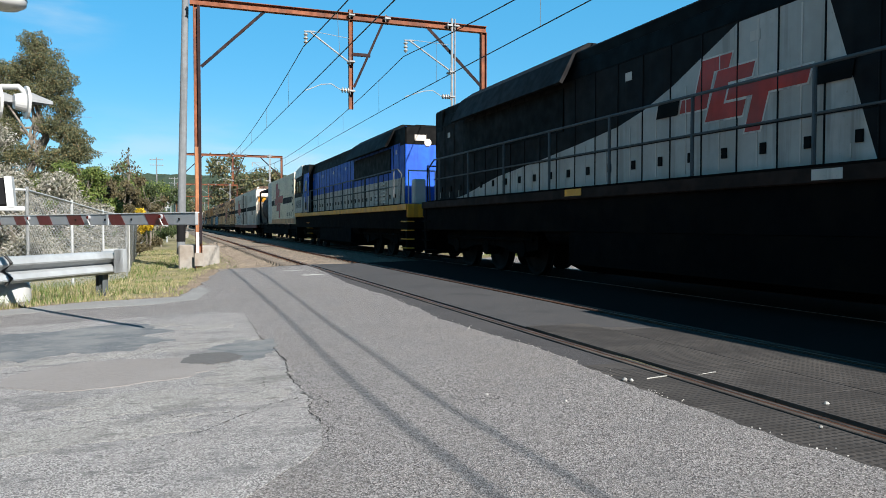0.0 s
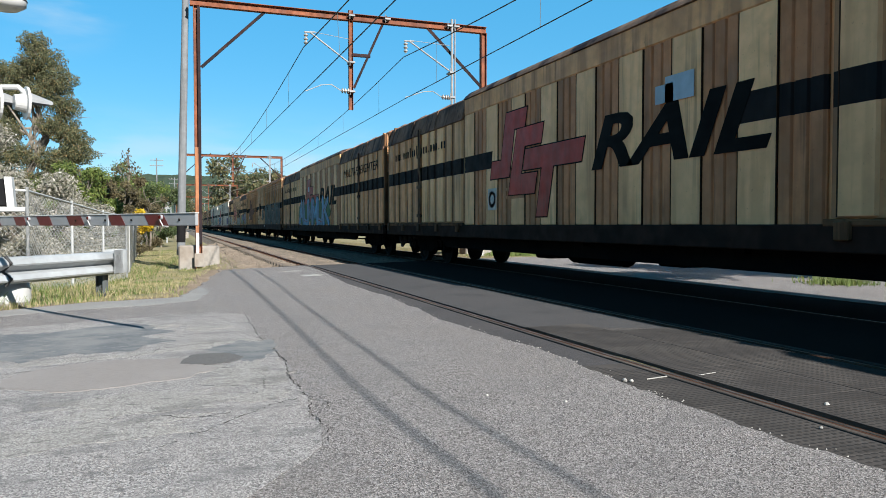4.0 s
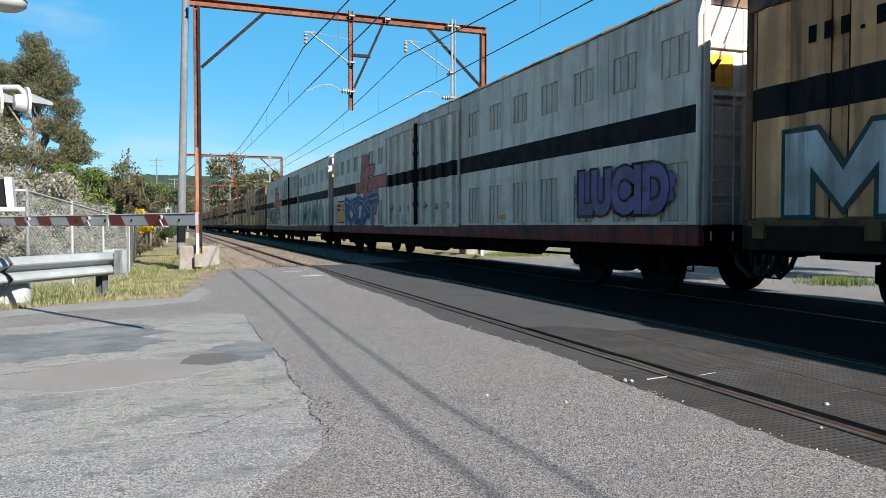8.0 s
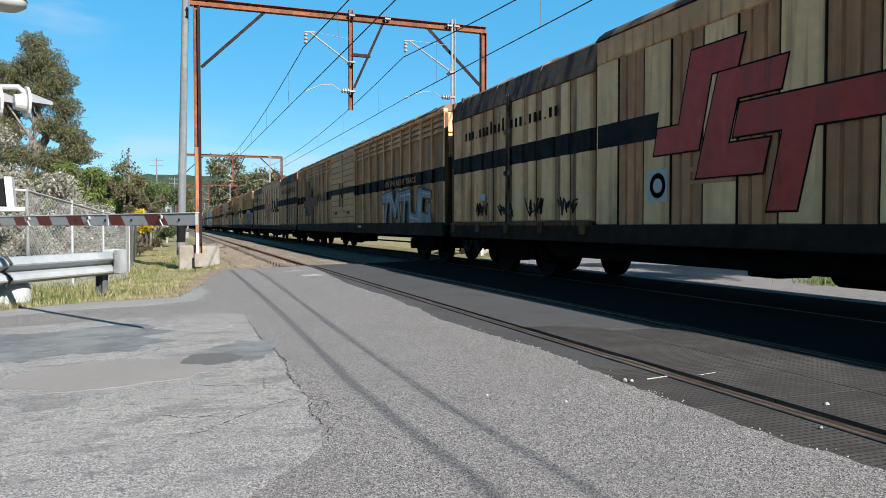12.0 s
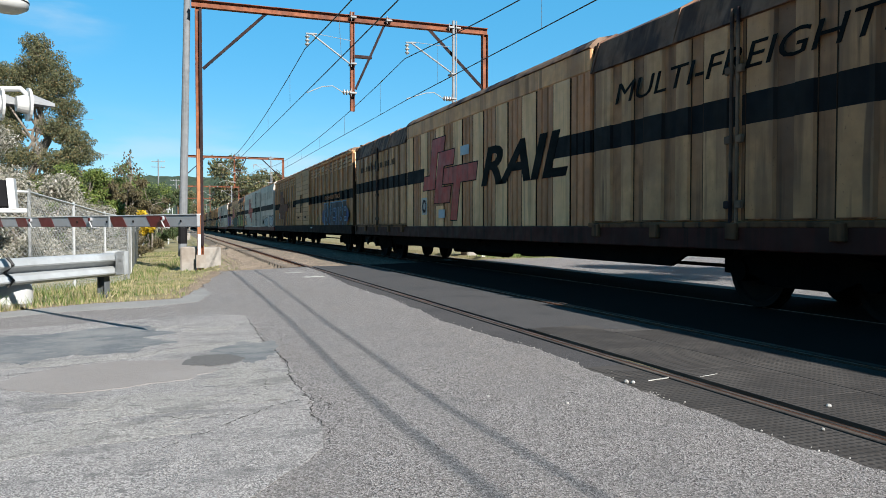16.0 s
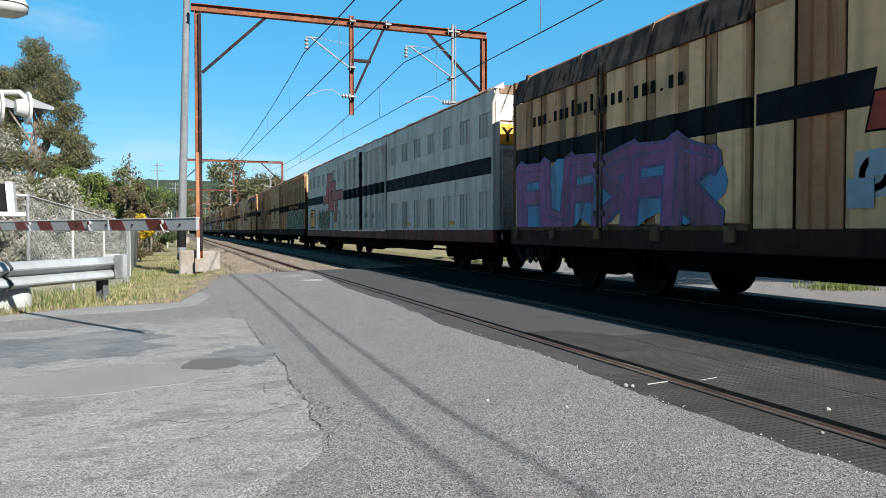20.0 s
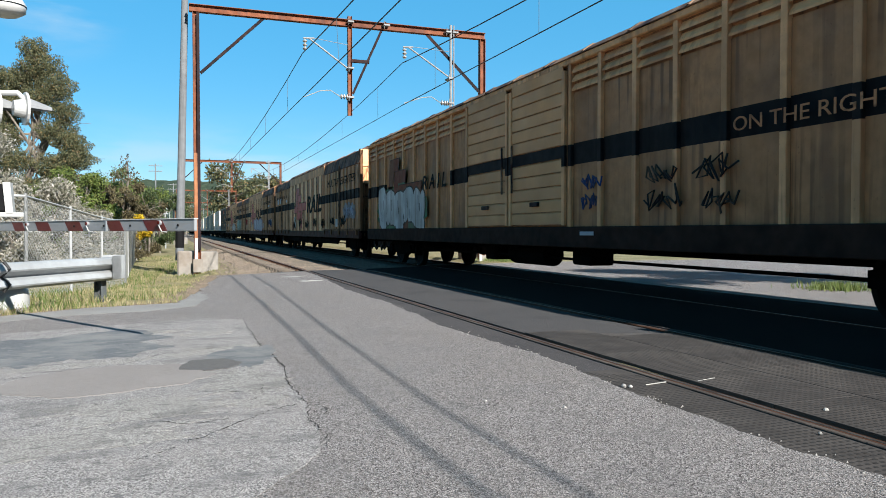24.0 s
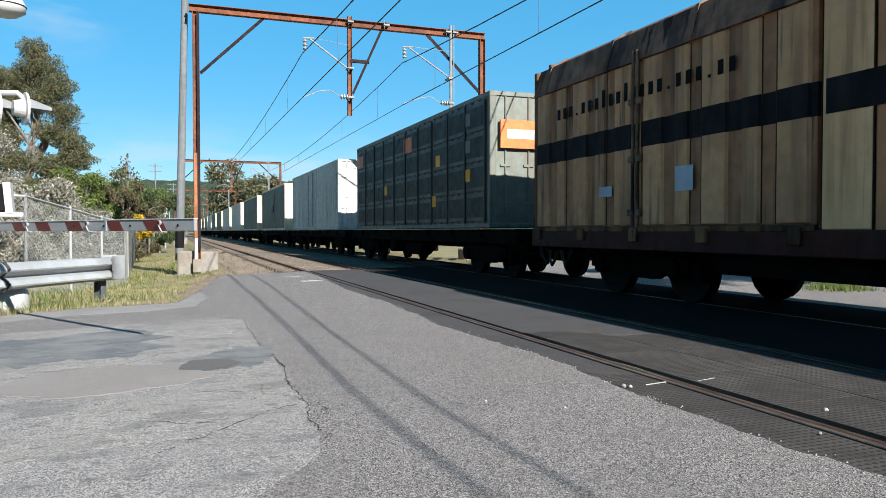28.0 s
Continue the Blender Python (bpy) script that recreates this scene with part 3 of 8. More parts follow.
lane = ragged([(-2.2, 0.6), (-0.5, 1.9), (0.24, 2.72), (0.62, 3.25), (0.70, 4.2), (0.73, 5.4), (0.70, 6.5), (0.74, 8.4)], 0.05, 9.5) + ragged([(0.3, 8.7), (-1.4, 8.1), (-3.2, 7.4), (-5.5, 6.2)], 0.12, 3.5)
slab("worn_lane", lane + [(-9, 3), (-9, 0.2)], 0.0022, -0.02, "wornlane", "flaking worn seal with dark spots beside the crack")
road_patch("road_patch", -0.42, 5.33, 0.66, 0.46, 0.25, "patch", "smooth brown-grey repair patch in the road", 3, wob=0.2)
road_patch("road_patch", 0.25, 5.66, 0.21, 0.24, 0.1, "darkpatch", "small dark repair patch in the road", 8, top=0.0075)
road_patch("road_patch", -0.95, 6.95, 1.0, 0.85, 0.5, "bluepatch", "worn blue-grey repair patch in the road", 5, wob=0.45)
road_patch("road_patch", -2.1, 6.6, 0.9, 0.7, 0.1, "bluepatch", "worn blue-grey repair patch in the road", 11, top=0.0065, wob=0.45)
road_patch("road_patch", 0.55, 5.95, 0.26, 0.5, -0.15, "bluepatch", "worn blue-grey repair patch in the road", 15, top=0.0048, wob=0.4)
M["worn"] = stony("pale_worn_aggregate", [(0.105, 0.1, 0.094), (0.22, 0.21, 0.198), (0.40, 0.383, 0.36), (0.16, 0.152, 0.143)], 165, bump=0.5, patch=(0.21, 0.2, 0.187), patch_scale=1.4, patch_amount=0.5, flakes=(0.105, 0.1, 0.097))
for k_, (cx_, cy_, rx_, ry_, tn_) in enumerate(((-0.1, 6.15, 0.5, 0.09, 0.35), (0.45, 6.45, 0.35, 0.10, 0.0), (-0.75, 5.95, 0.45, 0.10, 0.3), (0.42, 4.95, 0.24, 0.42, 0.1), (-0.2, 4.4, 0.55, 0.22, 0.1), (0.5, 4.35, 0.16, 0.12, 0.2), (-0.5, 3.8, 0.6, 0.22, 0.2),
                                                 (-1.5, 5.6, 0.35, 0.09, 0.2), (0.3, 7.4, 0.25, 0.14, 0.3), (-0.4, 7.6, 0.5, 0.12, 0.1))):
    road_patch("worn_patch", cx_, cy_, rx_, ry_, tn_, "worn", "pale worn patch of exposed aggregate", 20 + k_, top=0.0030 + 0.0001 * k_, wob=0.7)
verge_side = [(x + 0.02, y - 0.05) for x, y in verge_edge if y < 12.5]
slab("dusty_strip", verge_side + ragged([(-3.6, 8.35), (-2.2, 8.85), (-1.2, 9.5), (-0.3, 9.75), (0.25, 10.2), (0.5, 11.6)], 0.09, 5.5), 0.0026, -0.02, "dust", "pale dusty strip of road along the verge")
crack("road_crack", [(0.74, 8.6), (0.72, 8.13), (0.70, 6.53), (0.75, 5.4), (0.69, 4.78), (0.72, 4.19), (0.66, 3.87), (0.69, 3.52), (0.65, 3.28)], 0.0085, 1)
crack("road_crack", [(-0.45, 5.75), (-0.04, 6.34), (0.5, 6.51), (0.77, 6.35)], 0.010, 2)
crack("road_crack", [(-0.14, 4.09), (0.08, 3.95), (0.27, 4.0)], 0.006, 3)
crack("road_crack", [(-0.55, 5.9), (-0.9, 5.6), (-1.5, 5.4)], 0.008, 4)
crack("road_crack", [(0.69, 4.3), (0.79, 4.05), (0.77, 3.9)], 0.006, 5)
crack("road_crack", [(0.1, 6.7), (0.45, 6.62), (0.7, 6.6)], 0.006, 7)
crack("road_crack", [(0.0, 5.2), (0.3, 5.28), (0.62, 5.2), (0.72, 5.3)], 0.005, 8)
crack("road_crack", [(0.1, 4.75), (0.4, 4.62), (0.68, 4.7)], 0.004, 9)
crack("road_crack", [(0.35, 4.3), (0.5, 4.5), (0.55, 4.9), (0.5, 5.2)], 0.004, 10)
crack("road_crack", [(1.3, 4.2), (1.5, 3.9), (1.75, 3.75)], 0.004, 12)
crack("road_crack", [(-0.2, 3.35), (0.05, 3.6), (0.5, 4.1), (0.66, 4.2)], 0.005, 6)


# remnants of white paint, loose pebbles and pale scrapes
M["oldpaint"] = mat("worn_white_road_paint", (0.42, 0.41, 0.38), 0.8, vary=0.3, dirt=(0.16, 0.155, 0.15), dirt_amount=0.8, bump=0.2)
for k_, (cx_, cy_, rx_, ry_, tn_) in enumerate(((2.37, 16.05, 0.16, 0.10, 0.2), (2.42, 14.5, 0.10, 0.14, 0.0), (2.66, 14.6, 0.09, 0.16, 0.1))):
    road_patch("paint_remnant", cx_, cy_, rx_, ry_, tn_, "oldpaint", "flaking remnant of white road paint", 60 + k_, top=0.003, wob=0.8)
for k_, (cx_, cy_, r_) in enumerate(((2.68, 3.96, 0.017), (2.71, 3.93, 0.014), (3.36, 3.04, 0.016), (2.05, 3.6, 0.012), (1.7, 3.9, 0.010), (2.95, 2.7, 0.010), (1.25, 3.3, 0.009))):
    pebble = Geo().lathe([(0.0, 0.95 * r_), (0.6 * r_, 0.75 * r_), (1.0 * r_, 0.2 * r_), (0.8 * r_, -0.3 * r_), (0.0, -0.35 * r_)], 7, 2, (cx_, cy_, 0.004 if cx_ > 2.6 else 0.0))
    tagged(new("pebble", pebble.to_mesh("pebble", "oldpaint")), "small white pebble lying on the crossing", "pebble", "pebbles on the crossing")
for xa_, ya_, xb_, yb_ in ((2.84, 3.95, 3.03, 3.985), (3.23, 3.93, 3.40, 3.97)):
    tagged(new("scrape", Geo().prism([(xa_, ya_), (xb_, yb_ - 0.003), (xb_, yb_ + 0.005), (xa_, ya_ + 0.004)], 2, 0.0, 0.0058).to_mesh("scrape", "oldpaint")), "pale scrape across the rubber panels", "scrape", kind="structure")


# ---- the line ----
def rail_profile(x):
    return [(x - 0.073, -0.16), (x + 0.073, -0.16), (x + 0.073, -0.148), (x + 0.012, -0.13), (x + 0.012, -0.042), (x + 0.035, -0.03), (x + 0.036, -0.006),
            (x + 0.026, 0.0), (x - 0.026, 0.0), (x - 0.036, -0.006), (x - 0.035, -0.03), (x - 0.012, -0.042), (x - 0.012, -0.13), (x - 0.073, -0.148)]


def railway():
    for k, tx in enumerate(TRACKS):
        for sgn in (-1, 1):
            x = tx + sgn * GAUGE
            r = new("rail", Geo().prism(rail_profile(x), 1, -150, 900).to_mesh("rail", "rail"))
            tagged(r, "rusty steel rail with a polished running band", "rail", "rails of the line", kind="structure")
            w = 0.011
            part("running_band", Geo().box(x - w, x + w, -150, 900, -0.001, 0.0016), "tread", r, "polished steel running band")
        if k == 0:
            bed = [(2.15, -0.42), (2.75, -0.07), (tx, -0.07), (TRACKS[1], -0.07), (9.0, -0.07), (9.8, -0.5)]
            ob = new("ballast_bed", Geo().prism(bed, 1, 18.2, 900).to_mesh("ballast_bed", "ballast"))
            tagged(ob, "brown crushed-stone ballast bed under the tracks", "ballast", kind="structure")
        track = thing("sleepers", "weathered timber sleepers half sunk in ballast", "sleepers", kind="structure")
        me = Geo().box(-1.25, 1.25, -0.115, 0.115, -0.2, -0.045, ch=0.012).to_mesh("sleeper", "sleeper")
        y = 19.2
        for i in range(90):
            part("sleeper", me, None, track, loc=(tx, y + 0.62 * i, 0))
        clip = Geo()
        for i in range(90):
            for sgn in (-1, 1):
                for d in (-0.1, 0.1):
                    xx, yy = tx + sgn * GAUGE + d, y + 0.62 * i
                    clip.box(xx - 0.035, xx + 0.035, yy - 0.05, yy + 0.05, -0.05, -0.015, ch=0.008)
        tagged(new("rail_fastenings", clip.to_mesh("rail_fastenings", "rail")), "rusty rail clips along the rails", "rail clips", kind="stuff")
    # loose stones where the camera can tell them apart
    rnd = random.Random(5)
    g = Geo()
    for i in range(9000):
        y = 18.3 + 26 * rnd.random() ** 1.6
        x = rnd.choice((rnd.uniform(1.6, 3.0), rnd.uniform(1.2, 3.1), rnd.uniform(3.2, 4.5), rnd.uniform(4.7, 6.7)))
        z = -0.07 if x > 2.75 else max(-0.07 - (2.75 - x) * 0.55, ground_height(x, y))
        if any(abs(x - (tx + s * GAUGE)) < 0.09 for tx in TRACKS for s in (-1, 1)):
            continue
        r = rnd.uniform(0.018, 0.042)
        a, e = rnd.random() * 6.28, rnd.uniform(0.55, 0.9)
        ring = [(x + r * math.cos(a + t) * rnd.uniform(0.7, 1.2), y + r * math.sin(a + t) * rnd.uniform(0.7, 1.2), z + r * rnd.uniform(-0.1, 0.35)) for t in (0, 1.4, 3.0, 4.5)]
        top = (x + rnd.uniform(-0.3, 0.3) * r, y + rnd.uniform(-0.3, 0.3) * r, z + r * e + 0.01)
        g.mesh_of(ring + [top], [(0, 1, 4), (1, 2, 4), (2, 3, 4), (3, 0, 4)])
    tagged(new("ballast_stones", g.to_mesh("ballast_stones", "stone", False, False)), "loose brown-grey crushed stones beside the rails", "ballast", kind="stuff")


railway()


def edge_gravel():
    """Loose chips along the broken edge of the seal."""
    rnd = random.Random(15)
    g = Geo()
    for i in range(2600):
        x0, y0 = verge_edge[rnd.randrange(len(verge_edge))]
        x, y = x0 + rnd.gauss(-0.06, 0.11), y0 + rnd.gauss(0.05, 0.16)
        r = rnd.uniform(0.006, 0.018)
        ring = [(x + r * math.cos(t) * rnd.uniform(0.7, 1.2), y + r * math.sin(t) * rnd.uniform(0.7, 1.2), -0.035) for t in (0, 1.5, 3.1, 4.6)]
        g.mesh_of(ring + [(x, y, r * rnd.uniform(0.2, 1.0))], [(0, 1, 4), (1, 2, 4), (2, 3, 4), (3, 0, 4)])
    tagged(new("edge_gravel", g.to_mesh("edge_gravel", "stone", False, False)), "loose grey gravel along the broken road edge", "gravel", kind="stuff")


edge_gravel()


def seal_crumbs():
    """Crumbs of the seal along its broken edge beside the rail, and stray chips on the road."""
    rnd = random.Random(25)
    g = Geo()
    for i in range(900):
        if i < 420:
            x0, y0 = rail_edge[rnd.randrange(len(rail_edge))]
            if not 1.5 < y0 < 12:
                continue
            x, y, r = x0 + rnd.gauss(0.0, 0.03), y0 + rnd.gauss(0, 0.05), rnd.uniform(0.003, 0.007)
        else:
            x, y, r = rnd.uniform(-2.2, 2.55), rnd.uniform(2.1, 7.5), rnd.uniform(0.003, 0.0075)
        z = 0.003 if x > 2.62 else 0.0
        ring = [(x + r * math.cos(t) * rnd.uniform(0.7, 1.2), y + r * math.sin(t) * rnd.uniform(0.7, 1.2), z - 0.002) for t in (0, 1.5, 3.1, 4.6)]
        g.mesh_of(ring + [(x, y, z + r * rnd.uniform(0.5, 1.0))], [(0, 1, 4), (1, 2, 4), (2, 3, 4), (3, 0, 4)])
    tagged(new("seal_crumbs", g.to_mesh("seal_crumbs", "oldpaint", False, False)), "pale loose chips scattered on the road and its edge", "gravel", kind="stuff")


seal_crumbs()


def crossing_panels():
    """Perforated rubber panels beside and between the near rails."""
    field = thing("crossing_panel_field", "dark perforated rubber level-crossing panels beside the rails", "crossing panels", kind="structure")
    hole = Geo().box(-0.016, 0.016, -0.009, 0.009, 0, 0.0012)
    holes = Geo()
    def strip(x0, x1, y0, y1, ends, top=0.004):
        y = y0
        while y < y1:
            part("rubber_panel", Geo().box(x0, x1, y + 0.001, min(y + 0.91, y1) - 0.001, -0.06, top, ch=0.0015), "rubber", field)
            y += 0.91
        j = 0
        yy = y0 + 0.02
        while yy < y1 - 0.02:
            xx = x0 + 0.03
            while xx < x1 - 0.03:
                if yy < ends - 0.8 * (xx - x0):
                    n = len(holes.v)
                    holes.v += [(xx + a, yy + b, top + 0.0012) for a, b in ((-0.012, -0.009), (0.012, -0.009), (0.012, 0.009), (-0.012, 0.009))]
                    holes.f.append((n, n + 1, n + 2, n + 3))
                    holes.m.append(0)
                xx += 0.044
            yy += 0.041
            j += 1
    strip(2.56, 3.062, -1.3, 4.5, 4.6, -0.003)
    strip(3.205, 3.852, -1.3, 6.4, 6.6)
    strip(3.866, 4.515, -1.3, 5.9, 6.2)
    part("panel_holes", holes.to_mesh("panel_holes", "hole", False, False), None, field, "dirt-filled holes of the rubber panels")


crossing_panels()
for xa_, xb_ in ((3.018, 3.056), (4.664, 4.70)):
    filler = new("flange_filler", Geo().box(xa_, xb_, -8, 17.8, -0.05, 0.0075, ch=0.004).to_mesh("flange_filler", "filler"))
    tagged(filler, "brown mortar strip along the rail", "rail filler", kind="structure")


# ---- overhead line structures ----
def ibeam(g, x0, x1, y, z, h=0.23, w=0.2, t=0.02):
    g.box(x0, x1, y - w / 2, y + w / 2, z + h / 2 - t, z + h / 2, ch=0.004)
    g.box(x0, x1, y - w / 2, y + w / 2, z - h / 2, z - h / 2 + t, ch=0.004)
    g.box(x0, x1, y - 0.008, y + 0.008, z - h / 2 + t, z + h / 2 - t)
    return g


def hpost(g, x, y, z0, z1, w=0.2, t=0.02):
    g.box(x - w / 2, x - w / 2 + t, y - w / 2, y + w / 2, z0, z1, ch=0.004)
    g.box(x + w / 2 - t, x + w / 2, y - w / 2, y + w / 2, z0, z1, ch=0.004)
    g.box(x - w / 2 + t, x + w / 2 - t, y - 0.008, y + 0.008, z0, z1)
    return g


def strut(g, a, b, w=0.07):
    a, b = Vector(a), Vector(b)
    d = (b - a).normalized()
    n1 = d.cross(Vector((0, 1, 0))).normalized() * w
    n2 = Vector((0, 1, 0)) * w
    for s in (n1 * 0.5,):
        vs = []
        for p in (a, b):
            vs += [p - s - n2 * 0.5, p + s - n2 * 0.5, p + s - n2 * 0.35, p - s * 0.7 - n2 * 0.35, p - s * 0.7 + n2 * 0.5, p - s + n2 * 0.5]
        g.mesh_of(vs, [(0, 1, 2, 3, 4, 5), (11, 10, 9, 8, 7, 6)] + [(i, (i + 1) % 6, 6 + (i + 1) % 6, 6 + i) for i in range(6)])
    return g


def insulator(g, p, q, n=4, r=0.075, slot=0):
    """One turned body with n sheds."""
    p, q = Vector(p), Vector(q)
    w = (q - p).normalized()
    a = w.orthogonal().normalized()
    c = w.cross(a)
    prof, seg, vs = [(0.0, 0.025)], 10, []
    for i in range(n):
        prof += [((i + 0.2) / n, 0.03), ((i + 0.3) / n, r), ((i + 0.5) / n, r), ((i + 0.85) / n, 0.03)]
    prof.append((1.0, 0.025))
    for t, rr in prof:
        o = p.lerp(q, t)
        vs += [tuple(o + (a * math.cos(2 * math.pi * k / seg) + c * math.sin(2 * math.pi * k / seg)) * rr) for k in range(seg)]
    fs = [(j * seg + k, j * seg + (k + 1) % seg, (j + 1) * seg + (k + 1) % seg, (j + 1) * seg + k) for j in range(len(prof) - 1) for k in range(seg)]
    g.mesh_of(vs, fs + [tuple(reversed(range(seg))), tuple(range((len(prof) - 1) * seg, len(prof) * seg))], slot)


def gantry(y, x0=0.72, x1=10.33, top=7.98, detail=True):
    g = thing("catenary_portal", "rust-red steel portal frame carrying overhead wires across both tracks", "catenary portal", "portals along the line", at=(0, y, 0))
    zb = top - 0.115
    part("crossbeam", ibeam(Geo(), x0 - 0.2, x1 + 0.1, 0, zb), "rust", g)
    for k, x in enumerate((x0, x1)):
        part("post", hpost(Geo(), x, 0, -0.6, top - 0.23, w=0.2), "rust", g)
        f = Geo().box(x - 0.6, x + 0.02, 0.104, 0.8, -0.75, 0.36, ch=0.04)
        f.box(x + 0.03, x + 0.62, 0.104, 0.8, -0.75, 0.34, ch=0.04)
        f.box(x - 0.14, x + 0.14, -0.13, -0.104, -0.3, 0.12, ch=0.01)
        part("footing", f, "concrete", g, "stained concrete footing")
    part("knee_brace", strut(Geo(), (x0 + 0.12, 0, top - 2.1), (x0 + 2.05, 0, top - 0.22), 0.085), "rustdark", g)
    part("knee_brace", strut(Geo(), (x1 - 0.1, 0, top - 2.1), (x1 - 2.1, 0, top - 0.22), 0.11), "rustdark", g)
    # dark strip paints the right half of the post as shaded
    part("stained_face", Geo().box(x0 + 0.012, x0 + 0.098, -0.112, -0.102, 0.4, top - 0.26, ch=0.003), "rustdark", g, "dark strip for the shaded half of the post")
    sl = Geo().box(x0 - 0.085, x0 + 0.008, -0.118, -0.104, 0.75, 3.4, ch=0.003)
    part("painted_sleeve", sl, "sleeve", g, "pale orange painted face of the post")
    part("foot_wrap", Geo().box(x0 - 0.085, x0 + 0.005, -0.122, -0.108, -0.15, 0.76, ch=0.003), "signwhite", g, "white painted foot of the post")
    # dropper frame between the tracks
    part("drop_post", hpost(Geo(), 5.56, 0, 4.82, top + 0.12, w=0.14, t=0.015), "rust", g)
    part("drop_brace", strut(Geo(), (5.66, 0, 5.55), (6.78, 0, top + 0.05), 0.08), "rustdark", g)
    part("drop_tie", strut(Geo(), (5.6, 0, 6.64), (6.22, 0, 6.64), 0.1), "rustdark", g)
    part("mast", Geo().tube((9.09, -0.16, 4.6), (9.09, -0.16, top + 0.12), 0.045, seg=10).tube((9.2, -0.16, 4.6), (9.2, -0.16, top + 0.12), 0.025, seg=8), "arm", g, "galvanised steel drop tube")
    for x, z in ((5.56, top - 0.1), (6.78, top - 0.1), (9.0, top - 0.12), (9.25, top - 0.12), (5.56, 6.36), (5.56, 5.4), (9.09, 6.27), (9.09, 5.42)):
        cl = Geo().box(x - 0.1, x + 0.1, -0.24, 0.13, z - 0.03, z + 0.03, ch=0.008)
        cl.tube((x - 0.07, -0.2, z - 0.12), (x - 0.07, -0.2, z + 0.14), 0.012, seg=6)
        part("clamp", cl, "arm", g, "galvanised clamp and bolt")
    for xa, xm in ((4.06, 5.5), (7.43, 9.02)):
        a = Geo().tube((xm, -0.12, 6.33), (xa + 0.15, -0.12, 7.22), 0.028, seg=8)
        part("bracket_arm", a, "arm", g, "dull aluminium bracket tube")
        part("stay", Geo().tube((xm, -0.12, 7.12 if xm < 6 else 7.2), (xa + 0.15, -0.12, 7.26), 0.009, seg=6), "arm", g, "thin chain stay")
        i = Geo()
        part("bracket_end", Geo().tube((xa + 0.3, -0.12, 7.24), (xa - 0.05, -0.12, 7.22), 0.03, seg=8), "arm", g)
        insulator(i, (xa, -0.12, 7.18), (xa, -0.12, 6.82), 3, 0.075)
        part("insulator", i, "porcelain", g, "white porcelain insulator stack")
        r = Geo()
        insulator(r, (xm - 0.02, -0.12, 5.42), (xm - 0.3, -0.12, 5.42), 3, 0.09)
        part("insulator", r, "porcelain", g, "brown-white porcelain insulator")
        s = Geo().path([(xm - 0.3, -0.12, 5.42), (xm - 0.62, -0.12, 5.6), (xm - 0.95, -0.12, 5.56), (xa - 0.02, -0.12, 5.33)], 0.014, 6)
        part("registration_arm", s, "porcelain", g, "curved white registration arm")
    return g


SPANS = (-28, 24.1, 76, 132, 188, 244)
for gy in SPANS[1:]:
    gantry(gy)


def catenary(tx, dz, turn):
    """Contact wire, messenger wire and droppers of one track, span by span."""
    line = thing("overhead_wires", "thin dark contact and messenger wires above the track", "overhead wires", "overhead wires", kind="structure")
    for i, (a, b) in enumerate(zip(SPANS, SPANS[1:])):
        near = i == 0 and turn > 0
        n = 48 if near else 16
        # the first span is thickened to deepen its shadow on the road
        thick = 1.15 if i == 0 else 1.0
        con, mes, dro = [], [], Geo()
        for k in range(n + 1):
            t = k / n
            y = a + (b - a) * t
            ends = (-0.42, 0.14) if i == 0 else (0.14, -0.14) if i % 2 else (-0.14, 0.14)
            sw = turn * (ends[0] + (ends[1] - ends[0]) * t)
            zc, zm = 5.33 + dz, 6.76 + dz - 4 * 0.92 * t * (1 - t)
            xc, xm = tx + sw, tx + sw
            if near:           # this span is bent where it is out of view, to steer its shadow
                xc = float(np.interp(y, (-28, -5.7, -4.2, 0, 3, 6.4, 12, 24.1), (4.45, 3.87, 3.79, 3.88, 3.98, 4.08, 4.06, 4.0)))
                xm = float(np.interp(y, (-28, -6.4, -4.7, -0.8, 5, 12, 24.1), (4.2, 3.75, 3.67, 3.75, 3.83, 3.92, 4.0)))
            con.append((xc, y, zc))
            mes.append((xm, y, zm))
            if 0 < k < n and k % (6 if near else 2) == 1:
                dro.tube((xc, y, zc), (xm, y, zm), 0.006, seg=4)
        part("contact_wire", Geo().path(con, 0.012 * thick, 5), "wire", line)
        part("messenger_wire", Geo().path(mes, 0.014 * thick, 5), "wire", line)
        part("droppers", dro, "wire", line)


catenary(TRACKS[0] + 0.0, 0.0, 1)
catenary(TRACKS[1] + 0.0, -0.06, -1)


# ---- the train ----
# distance run since the start, in metres, as a sum of Chebyshev terms over the clip
RUN = (287.635, -0.4794, -0.2532, 0.3433, -0.4118)


def run(t):
    u = (t - 14) / 14
    out, a, b = 0.0, 1.0, u
    sign = -1.0
    for c in RUN:
        out += c * (b - sign)
        a, b = b, 2 * u * b - a
        sign = -sign
    return out - 0.62 * max(0.0, 1.8 - t) ** 2


TIMES = [0.5 * i for i in range(57)]
RAKE = []                      # every vehicle with its middle's distance along the train
WHEELS = []                    # every wheelset with its radius
HALF = 1.42                    # half the width of a wagon body


